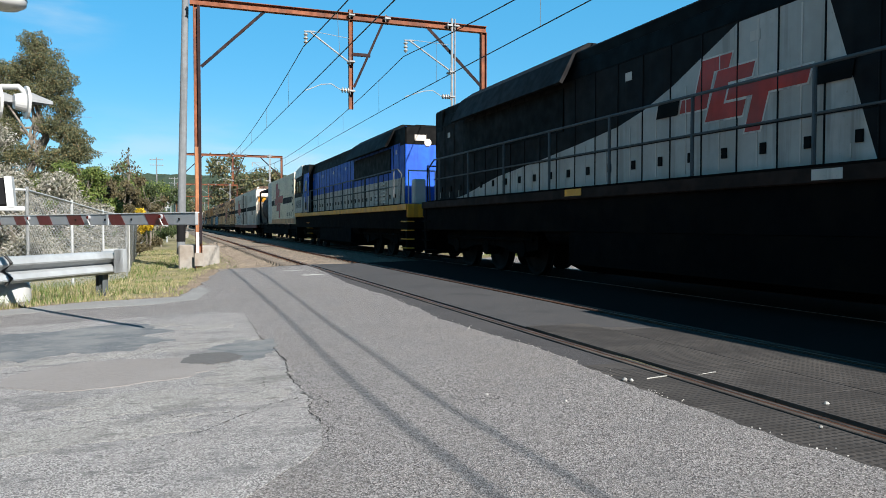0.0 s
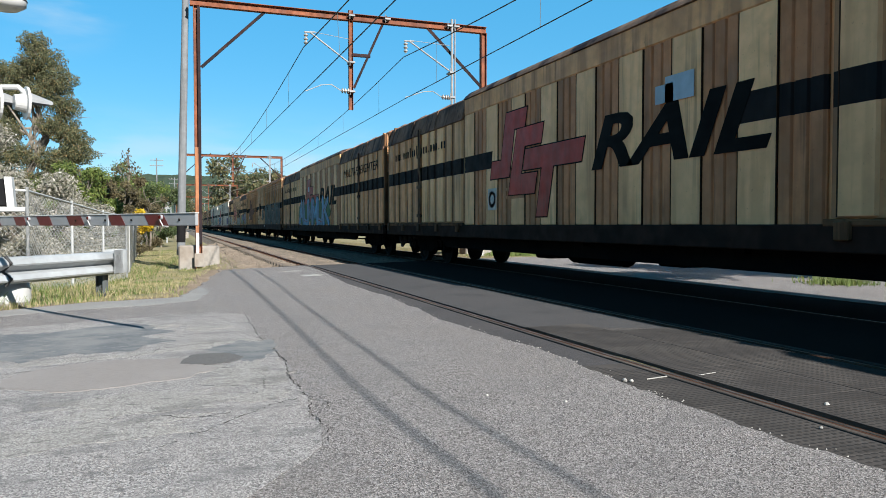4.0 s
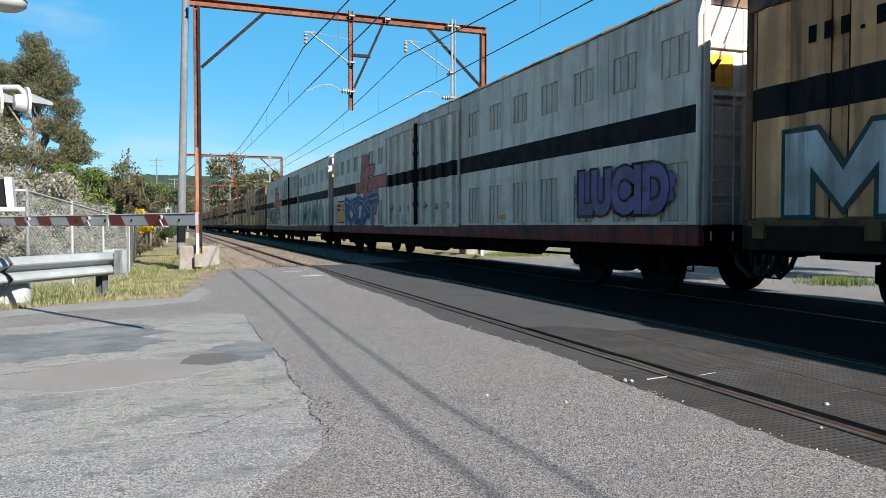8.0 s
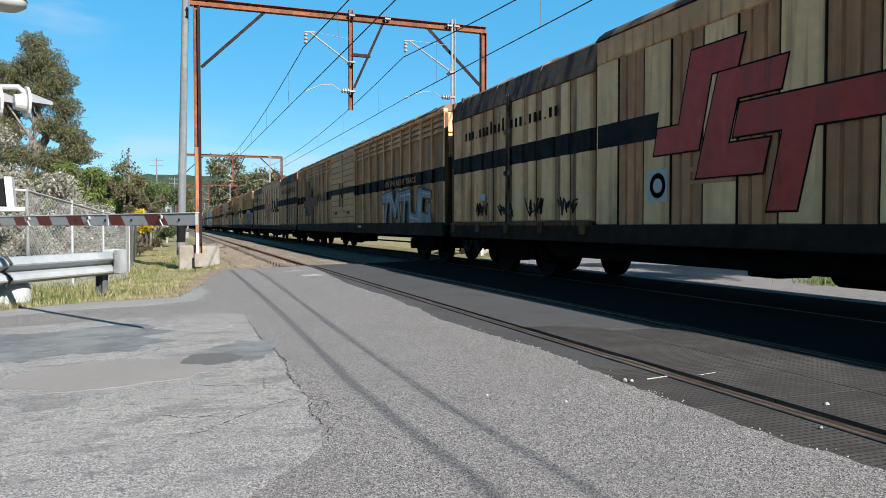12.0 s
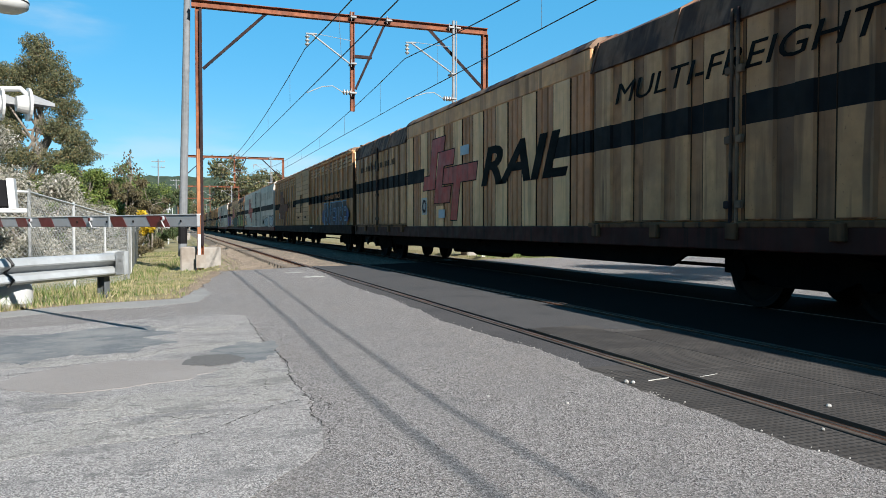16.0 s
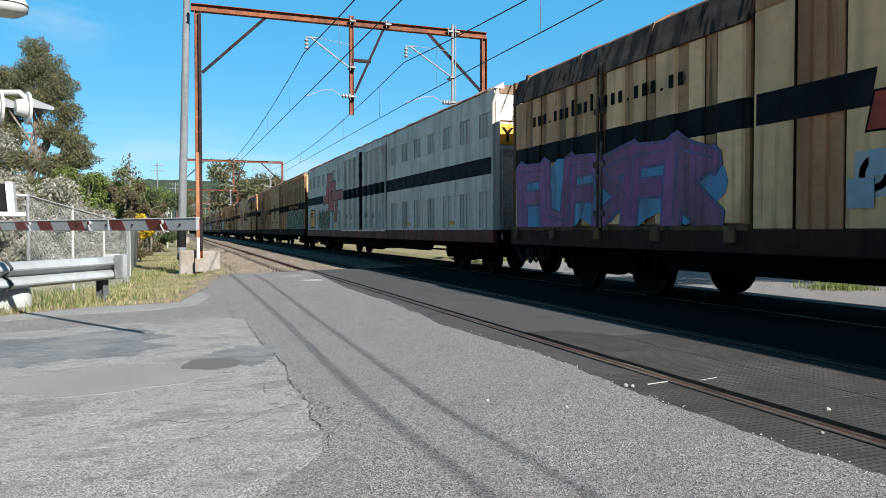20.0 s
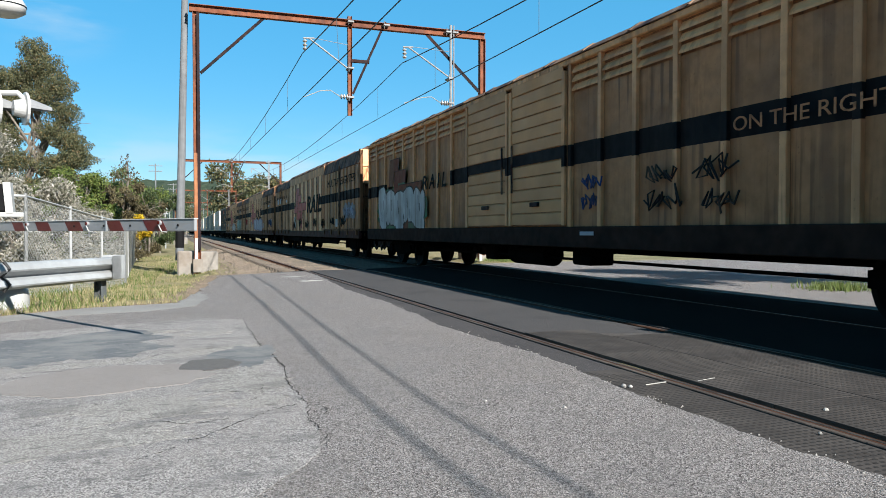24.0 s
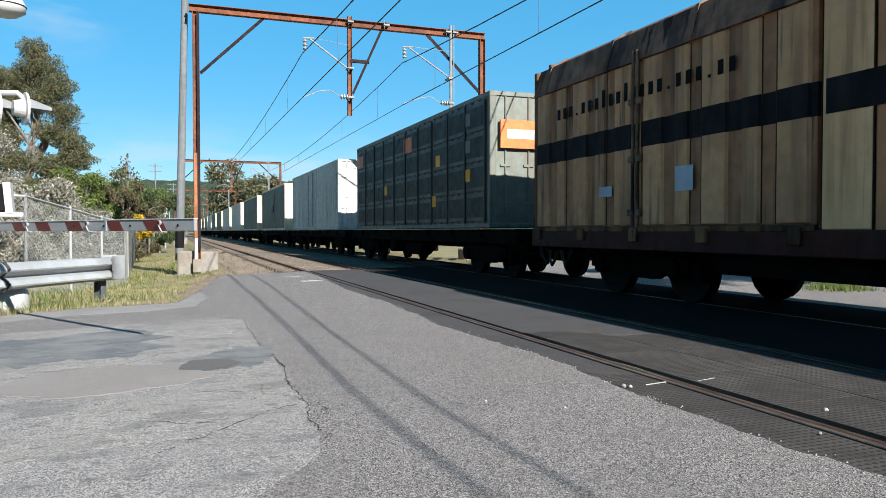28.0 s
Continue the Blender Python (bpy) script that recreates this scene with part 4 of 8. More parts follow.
def wheelset_mesh(r=0.46):
    g = Geo().tube((-0.9, 0, 0), (0.9, 0, 0), 0.08, seg=10)
    for s in (-1, 1):
        x = s * GAUGE
        prof = [(0.08, -0.06), (0.16, -0.065), (0.19, -0.03), (r - 0.09, -0.02), (r - 0.06, -0.06), (r + 0.0, -0.065), (r + 0.0, 0.045), (r + 0.028, 0.05), (r + 0.028, 0.075), (r - 0.06, 0.075), (r - 0.09, 0.02), (0.19, 0.03), (0.16, 0.065), (0.08, 0.065)]
        g.lathe([(a, -b * s) for a, b in prof], 22, 0, (x, 0, 0))
        for k in range(3):
            a = 2.1 * k
            g.box(x - s * 0.07 - 0.02, x - s * 0.07 + 0.02, 0.1 * math.cos(a) - 0.02, 0.1 * math.cos(a) + 0.02, 0.1 * math.sin(a) - 0.02, 0.1 * math.sin(a) + 0.02)
    return g.to_mesh("wheelset", "wheel")


WHEEL_MESH = wheelset_mesh(0.46)
LOCO_WHEEL_MESH = wheelset_mesh(0.51)


def bogie_mesh():
    g = Geo()
    for s in (-1, 1):
        x = s * 1.0
        side = [(-1.2, 0.42), (-1.2, 0.60), (-0.75, 0.66), (-0.4, 0.78), (0.4, 0.78), (0.75, 0.66), (1.2, 0.60), (1.2, 0.42), (0.72, 0.42), (0.45, 0.30), (-0.45, 0.30), (-0.72, 0.42)]
        g.prism(side, 0, x - 0.07, x + 0.07)
        for y in (-0.915, 0.915):
            g.tube((x - 0.12, y, 0.46), (x + 0.14, y, 0.46), 0.13, seg=12)
        for y in (-0.18, 0, 0.18):
            g.tube((x, y, 0.36), (x, y, 0.62), 0.075, seg=8)
        g.box(x - 0.1, x + 0.1, -1.5, -1.36, 0.3, 0.6, ch=0.02)
    g.box(-1.0, 1.0, -0.22, 0.22, 0.55, 0.82, ch=0.03)
    for y in (-0.42, 0.42):
        g.box(-0.85, 0.85, y - 0.06, y + 0.06, 0.38, 0.5, ch=0.02)
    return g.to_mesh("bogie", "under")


BOGIE_MESH = bogie_mesh()


def add_bogie(parent, y):
    b = part("bogie", BOGIE_MESH, None, parent, "grimy cast-steel three-piece bogie", loc=(0, y, 0))
    for d in (-0.915, 0.915):
        w = part("wheelset", WHEEL_MESH, None, b, loc=(0, d, 0.46))
        WHEELS.append((w, 0.46, d))
    return b


def underframe(w, length, sill_mat, sill_lo=0.74, sill_hi=1.0, inset=2.6, deep=True):
    h = length / 2
    if deep:
        for s in (-1, 1):
            x, a = s * 1.22, h - inset - 1.55
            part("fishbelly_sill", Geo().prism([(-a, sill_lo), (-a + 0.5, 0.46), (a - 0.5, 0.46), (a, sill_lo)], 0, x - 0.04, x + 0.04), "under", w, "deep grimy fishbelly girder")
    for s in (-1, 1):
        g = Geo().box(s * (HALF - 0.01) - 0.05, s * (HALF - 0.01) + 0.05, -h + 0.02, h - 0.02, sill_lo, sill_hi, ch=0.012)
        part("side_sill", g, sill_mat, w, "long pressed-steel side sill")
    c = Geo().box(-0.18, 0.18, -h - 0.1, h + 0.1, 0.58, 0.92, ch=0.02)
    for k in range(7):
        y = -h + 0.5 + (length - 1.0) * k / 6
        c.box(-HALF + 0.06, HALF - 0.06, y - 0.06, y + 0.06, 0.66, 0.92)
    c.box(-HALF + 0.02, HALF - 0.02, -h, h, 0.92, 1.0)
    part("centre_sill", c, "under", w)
    for s in (-1, 1):
        b = Geo().box(-0.2, 0.2, s * (h + 0.06), s * (h + 0.36), 0.72, 1.02, ch=0.04)
        b.box(-0.12, 0.12, s * (h + 0.3), s * (h + 0.52), 0.74, 1.0, ch=0.05)
        part("coupler", b, "under", w, "grimy knuckle coupler")
        part("buffer_beam", Geo().box(-1.15, -0.5, s * (h + 0.005), s * (h + 0.07), 0.66, 0.80, ch=0.01), "under", w)
    for s in (-1, 1):
        for x in (-0.62, -0.9):
            a = s * (h - 0.05)
            part("air_hose", Geo().path([(x, a, 0.78), (x - 0.02, a + s * 0.12, 0.5), (x, a + s * 0.3, 0.36), (x + 0.03, a + s * 0.48, 0.5), (x + 0.03, a + s * 0.52, 0.74)], 0.032, 6), "hose", w, "hanging black brake hose")
    part("air_reservoir", Geo().tube((-0.9, -0.6, 0.55), (-0.9, 0.9, 0.55), 0.22, seg=14), "under", w, "grimy air reservoir")
    part("brake_cylinder", Geo().box(-1.1, -0.55, 1.6, 2.1, 0.38, 0.8, ch=0.03), "under", w)
    part("valve_box", Geo().box(-1.15, -0.7, -2.3, -1.7, 0.42, 0.8, ch=0.03), "under", w)
    part("brake_rod", Geo().path([(-1.0, -h + 3.8, 0.5), (-1.0, h - 3.8, 0.5)], 0.025, 6), "under", w)
    for s in (-1, 1):
        add_bogie(w, s * (h - inset))
    for s in (-1, 1):
        st, y = Geo(), s * (h - 0.35)
        st.path([(-HALF, y - 0.2, 0.8), (-HALF, y - 0.2, 0.42), (-HALF, y + 0.2, 0.42), (-HALF, y + 0.2, 0.8)], 0.014, 6)
        part("step", st, "under", w, "bent-bar shunter's step")


def wagon_thing(name, label, category, front, length, group):
    w = thing(name, label, category, group, at=(TRACKS[1], front + length / 2, 0))
    RAKE.append((w, front + length / 2))
    return w


def roof(w, length, eave, rise, material, u0=None, u1=None, over=0.03, name="roof", ribs=True, half=HALF):
    """A cambered roof sheet with pressed ribs across."""
    h = length / 2
    y0, y1 = (-h if u0 is None else u0 - h), (h if u1 is None else u1 - h)
    arc = [(-half - over, eave)]
    for i in range(9):
        a = i / 8
        arc.append((-half * math.cos(math.pi * a) * 0.98, eave + rise * (0.25 + 0.75 * math.sin(math.pi * a))))
    arc.append((half + over, eave))
    arc += [(half - 0.05, eave - 0.02), (-half + 0.05, eave - 0.02)]
    top = part(name, Geo().prism(arc, 1, y0, y1), material, w)
    if ribs:
        n = int((y1 - y0) / 1.2)
        me = Geo().prism([(a * 1.004, b + 0.018) for a, b in arc[:-2]] + [(half - 0.1, eave), (-half + 0.1, eave)], 1, -0.03, 0.03).to_mesh("roof_rib", material)
        for k in range(n):
            part("roof_rib", me, None, top, loc=(0, y0 + (k + 0.5) * (y1 - y0) / n, 0))
    return top


def zoned(g, x0, x1, y0, y1, z0, z1, ch=0.008, lo=2.15, hi=2.50, slots=(0, 1)):
    """An upright panel that the dark stripe crosses."""
    c = min(ch, (x1 - x0) * 0.4)
    return g.stack([(x0, y0 + c), (x0 + c, y0), (x1, y0), (x1, y1), (x0 + c, y1), (x0, y1 - c)], (z0, lo, hi, z1), (slots[0], slots[1], slots[0]))


def rib(mats, xo, xi, wo, wi, z0, z1, lo=2.15, hi=2.50):
    """A pressed rib round y = 0, as a mesh to share."""
    g = Geo().stack([(xo, -wo), (xo, wo), (xi, wi), (xi, -wi)], (z0, lo, hi, z1), (0, 1, 0))
    return g.to_mesh("rib", mats)


def side_shape(pts, x, h, depth=0.004):
    """A flat painted shape on the side that faces -x, from (distance from the front, height) pairs."""
    return Geo().prism([(u - h, z) for u, z in pts], 0, x - depth, x)


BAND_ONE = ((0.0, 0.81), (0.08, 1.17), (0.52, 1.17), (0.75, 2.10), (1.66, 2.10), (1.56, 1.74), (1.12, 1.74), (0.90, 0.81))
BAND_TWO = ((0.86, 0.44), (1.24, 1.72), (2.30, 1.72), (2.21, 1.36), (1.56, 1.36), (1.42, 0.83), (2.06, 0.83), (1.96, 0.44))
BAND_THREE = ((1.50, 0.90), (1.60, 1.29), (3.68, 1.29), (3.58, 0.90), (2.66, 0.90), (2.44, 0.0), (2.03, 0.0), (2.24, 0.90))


def grown(pts, d):
    """The outline pushed outward by d."""
    n = len(pts)
    area = sum(pts[i][0] * pts[(i + 1) % n][1] - pts[(i + 1) % n][0] * pts[i][1] for i in range(n))
    sg = 1 if area > 0 else -1
    out = []
    for i in range(n):
        a, b, c = Vector(pts[i - 1]), Vector(pts[i]), Vector(pts[(i + 1) % n])
        e, f = (b - a).normalized(), (c - b).normalized()
        n1, n2 = Vector((e.y, -e.x)) * sg, Vector((f.y, -f.x)) * sg
        m = (n1 + n2).normalized()
        out.append(tuple(b + m * (d / max(0.35, m.dot(n1)))))
    return out


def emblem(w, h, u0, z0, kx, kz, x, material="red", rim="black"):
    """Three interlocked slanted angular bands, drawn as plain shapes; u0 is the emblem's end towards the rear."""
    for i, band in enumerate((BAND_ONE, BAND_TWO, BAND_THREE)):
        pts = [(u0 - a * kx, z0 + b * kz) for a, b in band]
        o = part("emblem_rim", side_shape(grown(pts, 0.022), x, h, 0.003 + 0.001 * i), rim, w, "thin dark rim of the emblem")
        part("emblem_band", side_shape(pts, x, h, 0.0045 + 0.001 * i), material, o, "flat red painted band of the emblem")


def bar_text(w, h, u_left, u_right, z, height, x, material, chars, name="address_stencil"):
    """Unlettered bars in place of a painted line of writing."""
    step = (u_left - u_right) / len(chars)
    shared = {}
    for i, c in enumerate(chars):
        if c == " ":
            continue
        tall, wide = (1.0, 0.2) if c == "I" else (0.14, 0.12) if c == "." else (0.66, 0.24)
        if c not in shared:
            shared[c] = Geo().box(x - 0.004, x, -step * wide, step * wide, z, z + height * tall).to_mesh(name, material)
        part(name, shared[c], None, w, loc=(0, u_left - (i + 0.5) * step - h, 0))


STROKES = (((0, 0, 0, 1), (0, 1, 0.9, 1), (0, 0.5, 0.7, 0.5)), ((0, 0, 0.1, 1), (0.1, 1, 0.5, 0.35), (0.5, 0.35, 0.9, 1), (0.9, 1, 1, 0)), ((0.1, 0, 0.1, 1), (0.1, 1, 0.9, 0.8), (0.9, 0.8, 0.1, 0.45), (0.3, 0.45, 1, 0)),
           ((0.9, 0.9, 0.1, 1), (0.1, 1, 0, 0.1), (0, 0.1, 0.9, 0), (0.9, 0, 0.9, 0.45)), ((0.5, 0, 0.5, 1), (0, 0.95, 1, 1)), ((0.05, 0, 0.45, 1), (0.45, 1, 0.95, 0), (0.25, 0.4, 0.75, 0.4)), ((0, 0, 0, 1), (0, 1, 0.95, 0.05), (0.95, 0, 0.95, 1)),
           ((0.9, 1, 0.1, 0.85), (0.1, 0.85, 0.85, 0.4), (0.85, 0.4, 0.05, 0)), ((0, 1, 0.1, 0.1), (0.1, 0.1, 0.85, 0), (0.85, 0, 1, 1)), ((0.1, 0, 0, 1), (0, 0.45, 0.9, 1), (0.25, 0.6, 1, 0)))


def graffiti(w, h, u0, u1, z0, z1, x, fill, edge, hilite, seed, letters, back=None):
    """A sprayed piece: crowded slanted stroke figures, each with an outline, a fill and thin highlights."""
    rnd = random.Random(seed)
    step = (u1 - u0) / letters
    H = z1 - z0
    if back:
        for k in range(5):
            cu, r = u0 + (k + 0.5) * (u1 - u0) / 5, rnd.uniform(0.42, 0.6) * H
            part("graffiti_cloud", side_shape([(cu + (u1 - u0) * 0.14 * math.cos(a) * (1 + 0.2 * noise.noise((a * 2, seed, k))), (z0 + z1) / 2 + r * math.sin(a) * (1 + 0.25 * noise.noise((seed, a * 2, k)))) for a in [0.3142 * q for q in range(20)]], x, h, 0.0035 + 0.0003 * k), back, w)
    def strokes(st, cu, lean, grow, depth, thick):
        g = Geo()
        for i, (a, b, c, d) in enumerate(st):
            p = Vector((a - 0.5, b - 0.5)) * 1.0
            q = Vector((c - 0.5, d - 0.5))
            P = Vector((cu - (p.x * step * 0.95 + lean * p.y * step), (z0 + z1) / 2 + p.y * H * 0.84))
            Q = Vector((cu - (q.x * step * 0.95 + lean * q.y * step), (z0 + z1) / 2 + q.y * H * 0.84))
            dr = (Q - P).normalized()
            n = Vector((-dr.y, dr.x))
            t1, t2 = thick * (1 + 0.35 * math.sin(i * 2.3 + seed)) + grow, thick * (1 + 0.35 * math.cos(i * 1.7 + seed)) + grow
            P, Q = P - dr * (thick * 0.7 + grow), Q + dr * (thick * 0.7 + grow)
            dd = depth + 0.0002 * i
            g.prism([((P + n * t1).x - h, (P + n * t1).y), ((P + dr * t1 * 0.0 - dr * t1 * 0.5).x - h, (P - dr * t1 * 0.5).y), ((P - n * t1).x - h, (P - n * t1).y), ((Q - n * t2).x - h, (Q - n * t2).y), ((Q + dr * t2 * 0.5).x - h, (Q + dr * t2 * 0.5).y), ((Q + n * t2).x - h, (Q + n * t2).y)], 0, x - dd, x)
        return g
    for i in range(letters):
        cu = u1 - (i + 0.5) * step
        st, lean = STROKES[rnd.randrange(len(STROKES))], rnd.uniform(-0.1, 0.3)
        thick = min(step * 0.17, H * 0.14)
        o = part("graffiti_letter", strokes(st, cu, lean, 0.045, 0.006 + 0.0008 * i, thick), edge, w, "sprayed figure with a dark or bright outline")
        part("graffiti_fill", strokes(st, cu, lean, 0.0, 0.009 + 0.0008 * i, thick), fill, o)
        part("graffiti_highlight", strokes([(a + 0.04, b + 0.03, c2 + 0.04, d2 + 0.03) for a, b, c2, d2 in st[:2]], cu, lean, 0.0, 0.011 + 0.0008 * i, 0.018), hilite, o)


def bubble_graffiti(w, h, u0, u1, z0, z1, x, fill, edge, hilite, seed, letters, back=None):
    """Fat rounded sprayed figures with dark rims and short slits."""
    rnd = random.Random(seed)
    step, H, cz = (u1 - u0) / letters, z1 - z0, (z0 + z1) / 2
    if back:
        part("graffiti_cloud", side_shape([((u0 + u1) / 2 + (u1 - u0) * 0.56 * math.cos(a) * (1 + 0.16 * noise.noise((a * 3, seed, 1))), cz + H * 0.62 * math.sin(a) * (1 + 0.3 * noise.noise((seed, a * 4, 2)))) for a in [0.15708 * q for q in range(40)]], x, h, 0.0035), back, w)
    for i in range(letters):
        cu = u1 - (i + 0.5) * step
        a, b, dz = step * rnd.uniform(0.5, 0.62), H / 2 * rnd.uniform(0.8, 1.05), rnd.uniform(-0.06, 0.06) * H
        lean, kind = rnd.uniform(-0.2, 0.2), rnd.randrange(4)
        def form(grow):
            out = []
            for k in range(30):
                t = 2 * math.pi * k / 30
                c, q = math.cos(t), math.sin(t)
                px, pz = math.copysign(abs(c) ** 0.6, c), math.copysign(abs(q) ** 0.6, q)
                bite = 1 - 0.38 * math.exp(-(((t - (0.3 + 1.57 * kind)) / 0.22) ** 2)) - 0.26 * math.exp(-(((t - (3.0 + 0.5 * kind)) / 0.22) ** 2))
                k2 = bite * (1 + 0.12 * noise.noise((c * 2 + seed + i * 3.1, q * 2, 0.7)))
                out.append((cu + a * px * k2 + grow * px + lean * pz * a, cz + dz + b * pz * k2 + grow * pz))
            return out
        o = part("graffiti_letter", side_shape(form(0.045), x, h, 0.006 + 0.0008 * i), edge, w, "fat rounded sprayed figure with a rim")
        part("graffiti_fill", side_shape(form(0.0), x, h, 0.0085 + 0.0008 * i), fill, o)
        for k in range(2):
            du, dv = cu + rnd.uniform(-0.3, 0.3) * a, cz + dz + rnd.uniform(-0.4, 0.4) * b
            hh, ww = b * rnd.uniform(0.16, 0.3), 0.022
            part("graffiti_slit", side_shape([(du - ww, dv - hh), (du + ww, dv - hh), (du + ww + lean * hh, dv + hh), (du - ww + lean * hh, dv + hh)], x, h, 0.0105 + 0.0008 * i), hilite if k else edge, o)


def sprayed_word(w, h, text, u0, u1, z0, z1, x, fill, edge, shear=0.0, fat=1.0):
    """A sprayed word that can be read, with its outline."""
    word("graffiti_outline", text, z1 - z0, edge, w, u1 - h, z0, x - 0.006, width=u1 - u0, shear=shear, bold=0.09 * fat)
    word("graffiti_fill", text, z1 - z0, fill, w, u1 - h - 0.04, z0, x - 0.010, width=u1 - u0 - 0.08, shear=shear, bold=0.05 * fat)


def tag_scrawl(w, h, u, z, x, size, material, seed):
    """A quick looping scrawl in one thin line."""
    rnd = random.Random(seed)
    pts = []
    for k in range(22):
        t = k / 21
        pts.append((x - 0.004, u - h - t * size * 2.2 + size * 0.35 * math.sin(k * rnd.uniform(1.6, 2.4) + seed), z + size * rnd.uniform(0.2, 0.65) * math.sin(k * 1.9 + seed * 1.3) + 0.15 * size * rnd.uniform(-1, 1)))
    part("graffiti_scrawl", Geo().path(pts, 0.014, 5), material, w, "thin sprayed scrawl")


for nm, c in (("g_teal", (0.008, 0.065, 0.07)), ("g_bone", (0.40, 0.40, 0.36)), ("g_white", (0.68, 0.72, 0.74)), ("g_black", (0.015, 0.015, 0.018)), ("g_blue", (0.018, 0.065, 0.23)), ("g_sky", (0.18, 0.45, 0.72)),
              ("g_pink", (0.45, 0.16, 0.36)), ("g_purple", (0.22, 0.17, 0.38)), ("g_green", (0.06, 0.20, 0.09)), ("g_lime", (0.50, 0.52, 0.10)), ("g_brown", (0.22, 0.11, 0.05)), ("g_mint", (0.38, 0.58, 0.52)),
              ("g_grey", (0.33, 0.36, 0.42)), ("g_red", (0.42, 0.05, 0.05)), ("g_yellow", (0.65, 0.50, 0.10)), ("g_pale", (0.55, 0.60, 0.75)), ("g_navy", (0.008, 0.02, 0.055))):
    M[nm] = mat("spray_" + nm[2:], tuple(q * 0.78 for q in c), 0.6, vary=0.28, grain=2.5, dirt=(0.13, 0.09, 0.06), dirt_amount=0.42, streak=True, bump=0.02, spec=0.2)


RECESS = 0.38                  # how far the end walls and roof ends stand back behind the corner posts


def end_wall(w, length, eave, mat_main, slots, letter=True):
    """A recessed end: posts at the corners, a ribbed wall behind them, rails, a ladder and a lettered plate."""
    h = length / 2
    e = h - RECESS
    for sg in (-1, 1):
        # the wall tone is darker than the sides, painting shade below the top
        part("end_wall", Geo().box(-HALF + 0.08, HALF - 0.08, sg * (e - 0.02), sg * (e - 0.10), 1.0, eave - 0.02, ch=0.01), mat_main, w, "ribbed steel end wall")
        part("end_platform", Geo().box(-HALF + 0.08, HALF - 0.08, sg * (e - 0.02), sg * (h - 0.03), 0.93, 1.0, ch=0.01), "under", w, "steel platform below the end wall")
        for x in (-1.36, 1.36):
            part("corner_post", Geo().box(x - 0.05, x + 0.05, sg * (h - 0.10), sg * h, 0.98, eave - 0.1, ch=0.012), mat_main, w, "corner post of the end frame")
    for x in (-0.45, 0.45):
        part("end_post", Geo().box(x - 0.05, x + 0.05, -e - 0.03, -e + 0.019, 0.98, eave - 0.05, ch=0.01), mat_main, w)
    for z in (1.4, 1.8, 2.2, 2.6):
        part("end_rib", Geo().box(-HALF + 0.09, HALF - 0.09, -e - 0.012, -e + 0.018, z - 0.035, z + 0.035, ch=0.008), mat_main, w)
    l = Geo()
    for x in (-1.24, -0.9):
        l.tube((x, -h + 0.05, 0.8), (x, -h + 0.05, 2.7), 0.014, seg=6)
    for k in range(6):
        l.tube((-1.24, -h + 0.05, 0.95 + 0.3 * k), (-0.9, -h + 0.05, 0.95 + 0.3 * k), 0.012, seg=6)
    part("ladder", l, mat_main, w, "welded bar ladder")
    pale = "cream" if slots == "cream" else "white"
    # paler sheet paints the sunlit top of the end wall
    part("end_top_panel", Geo().box(-HALF + 0.10, HALF - 0.10, -e - 0.014, -e + 0.017, 2.72, eave - 0.04, ch=0.004), pale, w, "pale upper end panel painted as sunlit")
    for z in (2.70, 3.30):
        part("end_rail", Geo().box(-HALF + 0.09, HALF - 0.09, -e - 0.055, -e - 0.015, z - 0.03, z + 0.03, ch=0.008), pale, w, "pale cross rail of the end")
    if letter:
        part("plate", Geo().box(-1.28, -0.66, -e - 0.036, -e - 0.018, 2.78, 3.20, ch=0.005), "yellow" if slots == "yellow" else "buff", w, "plate with a letter Y")
        me = lettering("Y", 0.29, 0.0, 0.01).copy()
        me.materials.clear()
        me.materials.append(M["black" if slots == "yellow" else "tan"])
        ob = new("letter", me)
        ob.parent = w
        ob.matrix_basis = Matrix(((1, 0, 0, -1.11), (0, 0, -1, -e - 0.037), (0, 1, 0, 2.85), (0, 0, 0, 1)))


# -- freight vans with a flush middle and sliding doors at both ends
RIBS = {}
for tone in ("cream", "buff", "agedcream", "agedbuff"):
    for k, wd in ((0, 0.23), (1, 0.15)):
        RIBS[(tone, k)] = rib([tone, "stripe"], -HALF - 0.012, -HALF + 0.022, wd - 0.03, wd, 1.08, 3.34)
DOOR_RIB = rib(["white", "stripe"], -HALF - 0.055, -HALF + 0.022, 0.11, 0.145, 1.05, 3.58)


def side_rib(plain):
    """A shallow corrugation of the flush van side, with or without the stripe."""
    x, e = -HALF, 0.095
    out = [(x + 0.010, 0.02 - e), (x + 0.010, e - 0.02), (x + 0.036, e), (x + 0.036, -e)]
    return Geo().stack(out, (1.0, 2.15, 2.5, 3.42), (0, 0 if plain else 1, 0)).to_mesh("corrugation", ["tan", "stripe"])


DOOR_SEAM = Geo().box(-HALF + 0.012, -HALF + 0.021, -0.006, 0.006, 1.07, 3.35).to_mesh("seam", "seam")
PANEL_SEAM = Geo().box(-HALF - 0.001, -HALF + 0.03, -0.004, 0.004, 1.0, 3.42).to_mesh("seam", "seam")
SIDE_RIB = {True: side_rib(True), False: side_rib(False)}


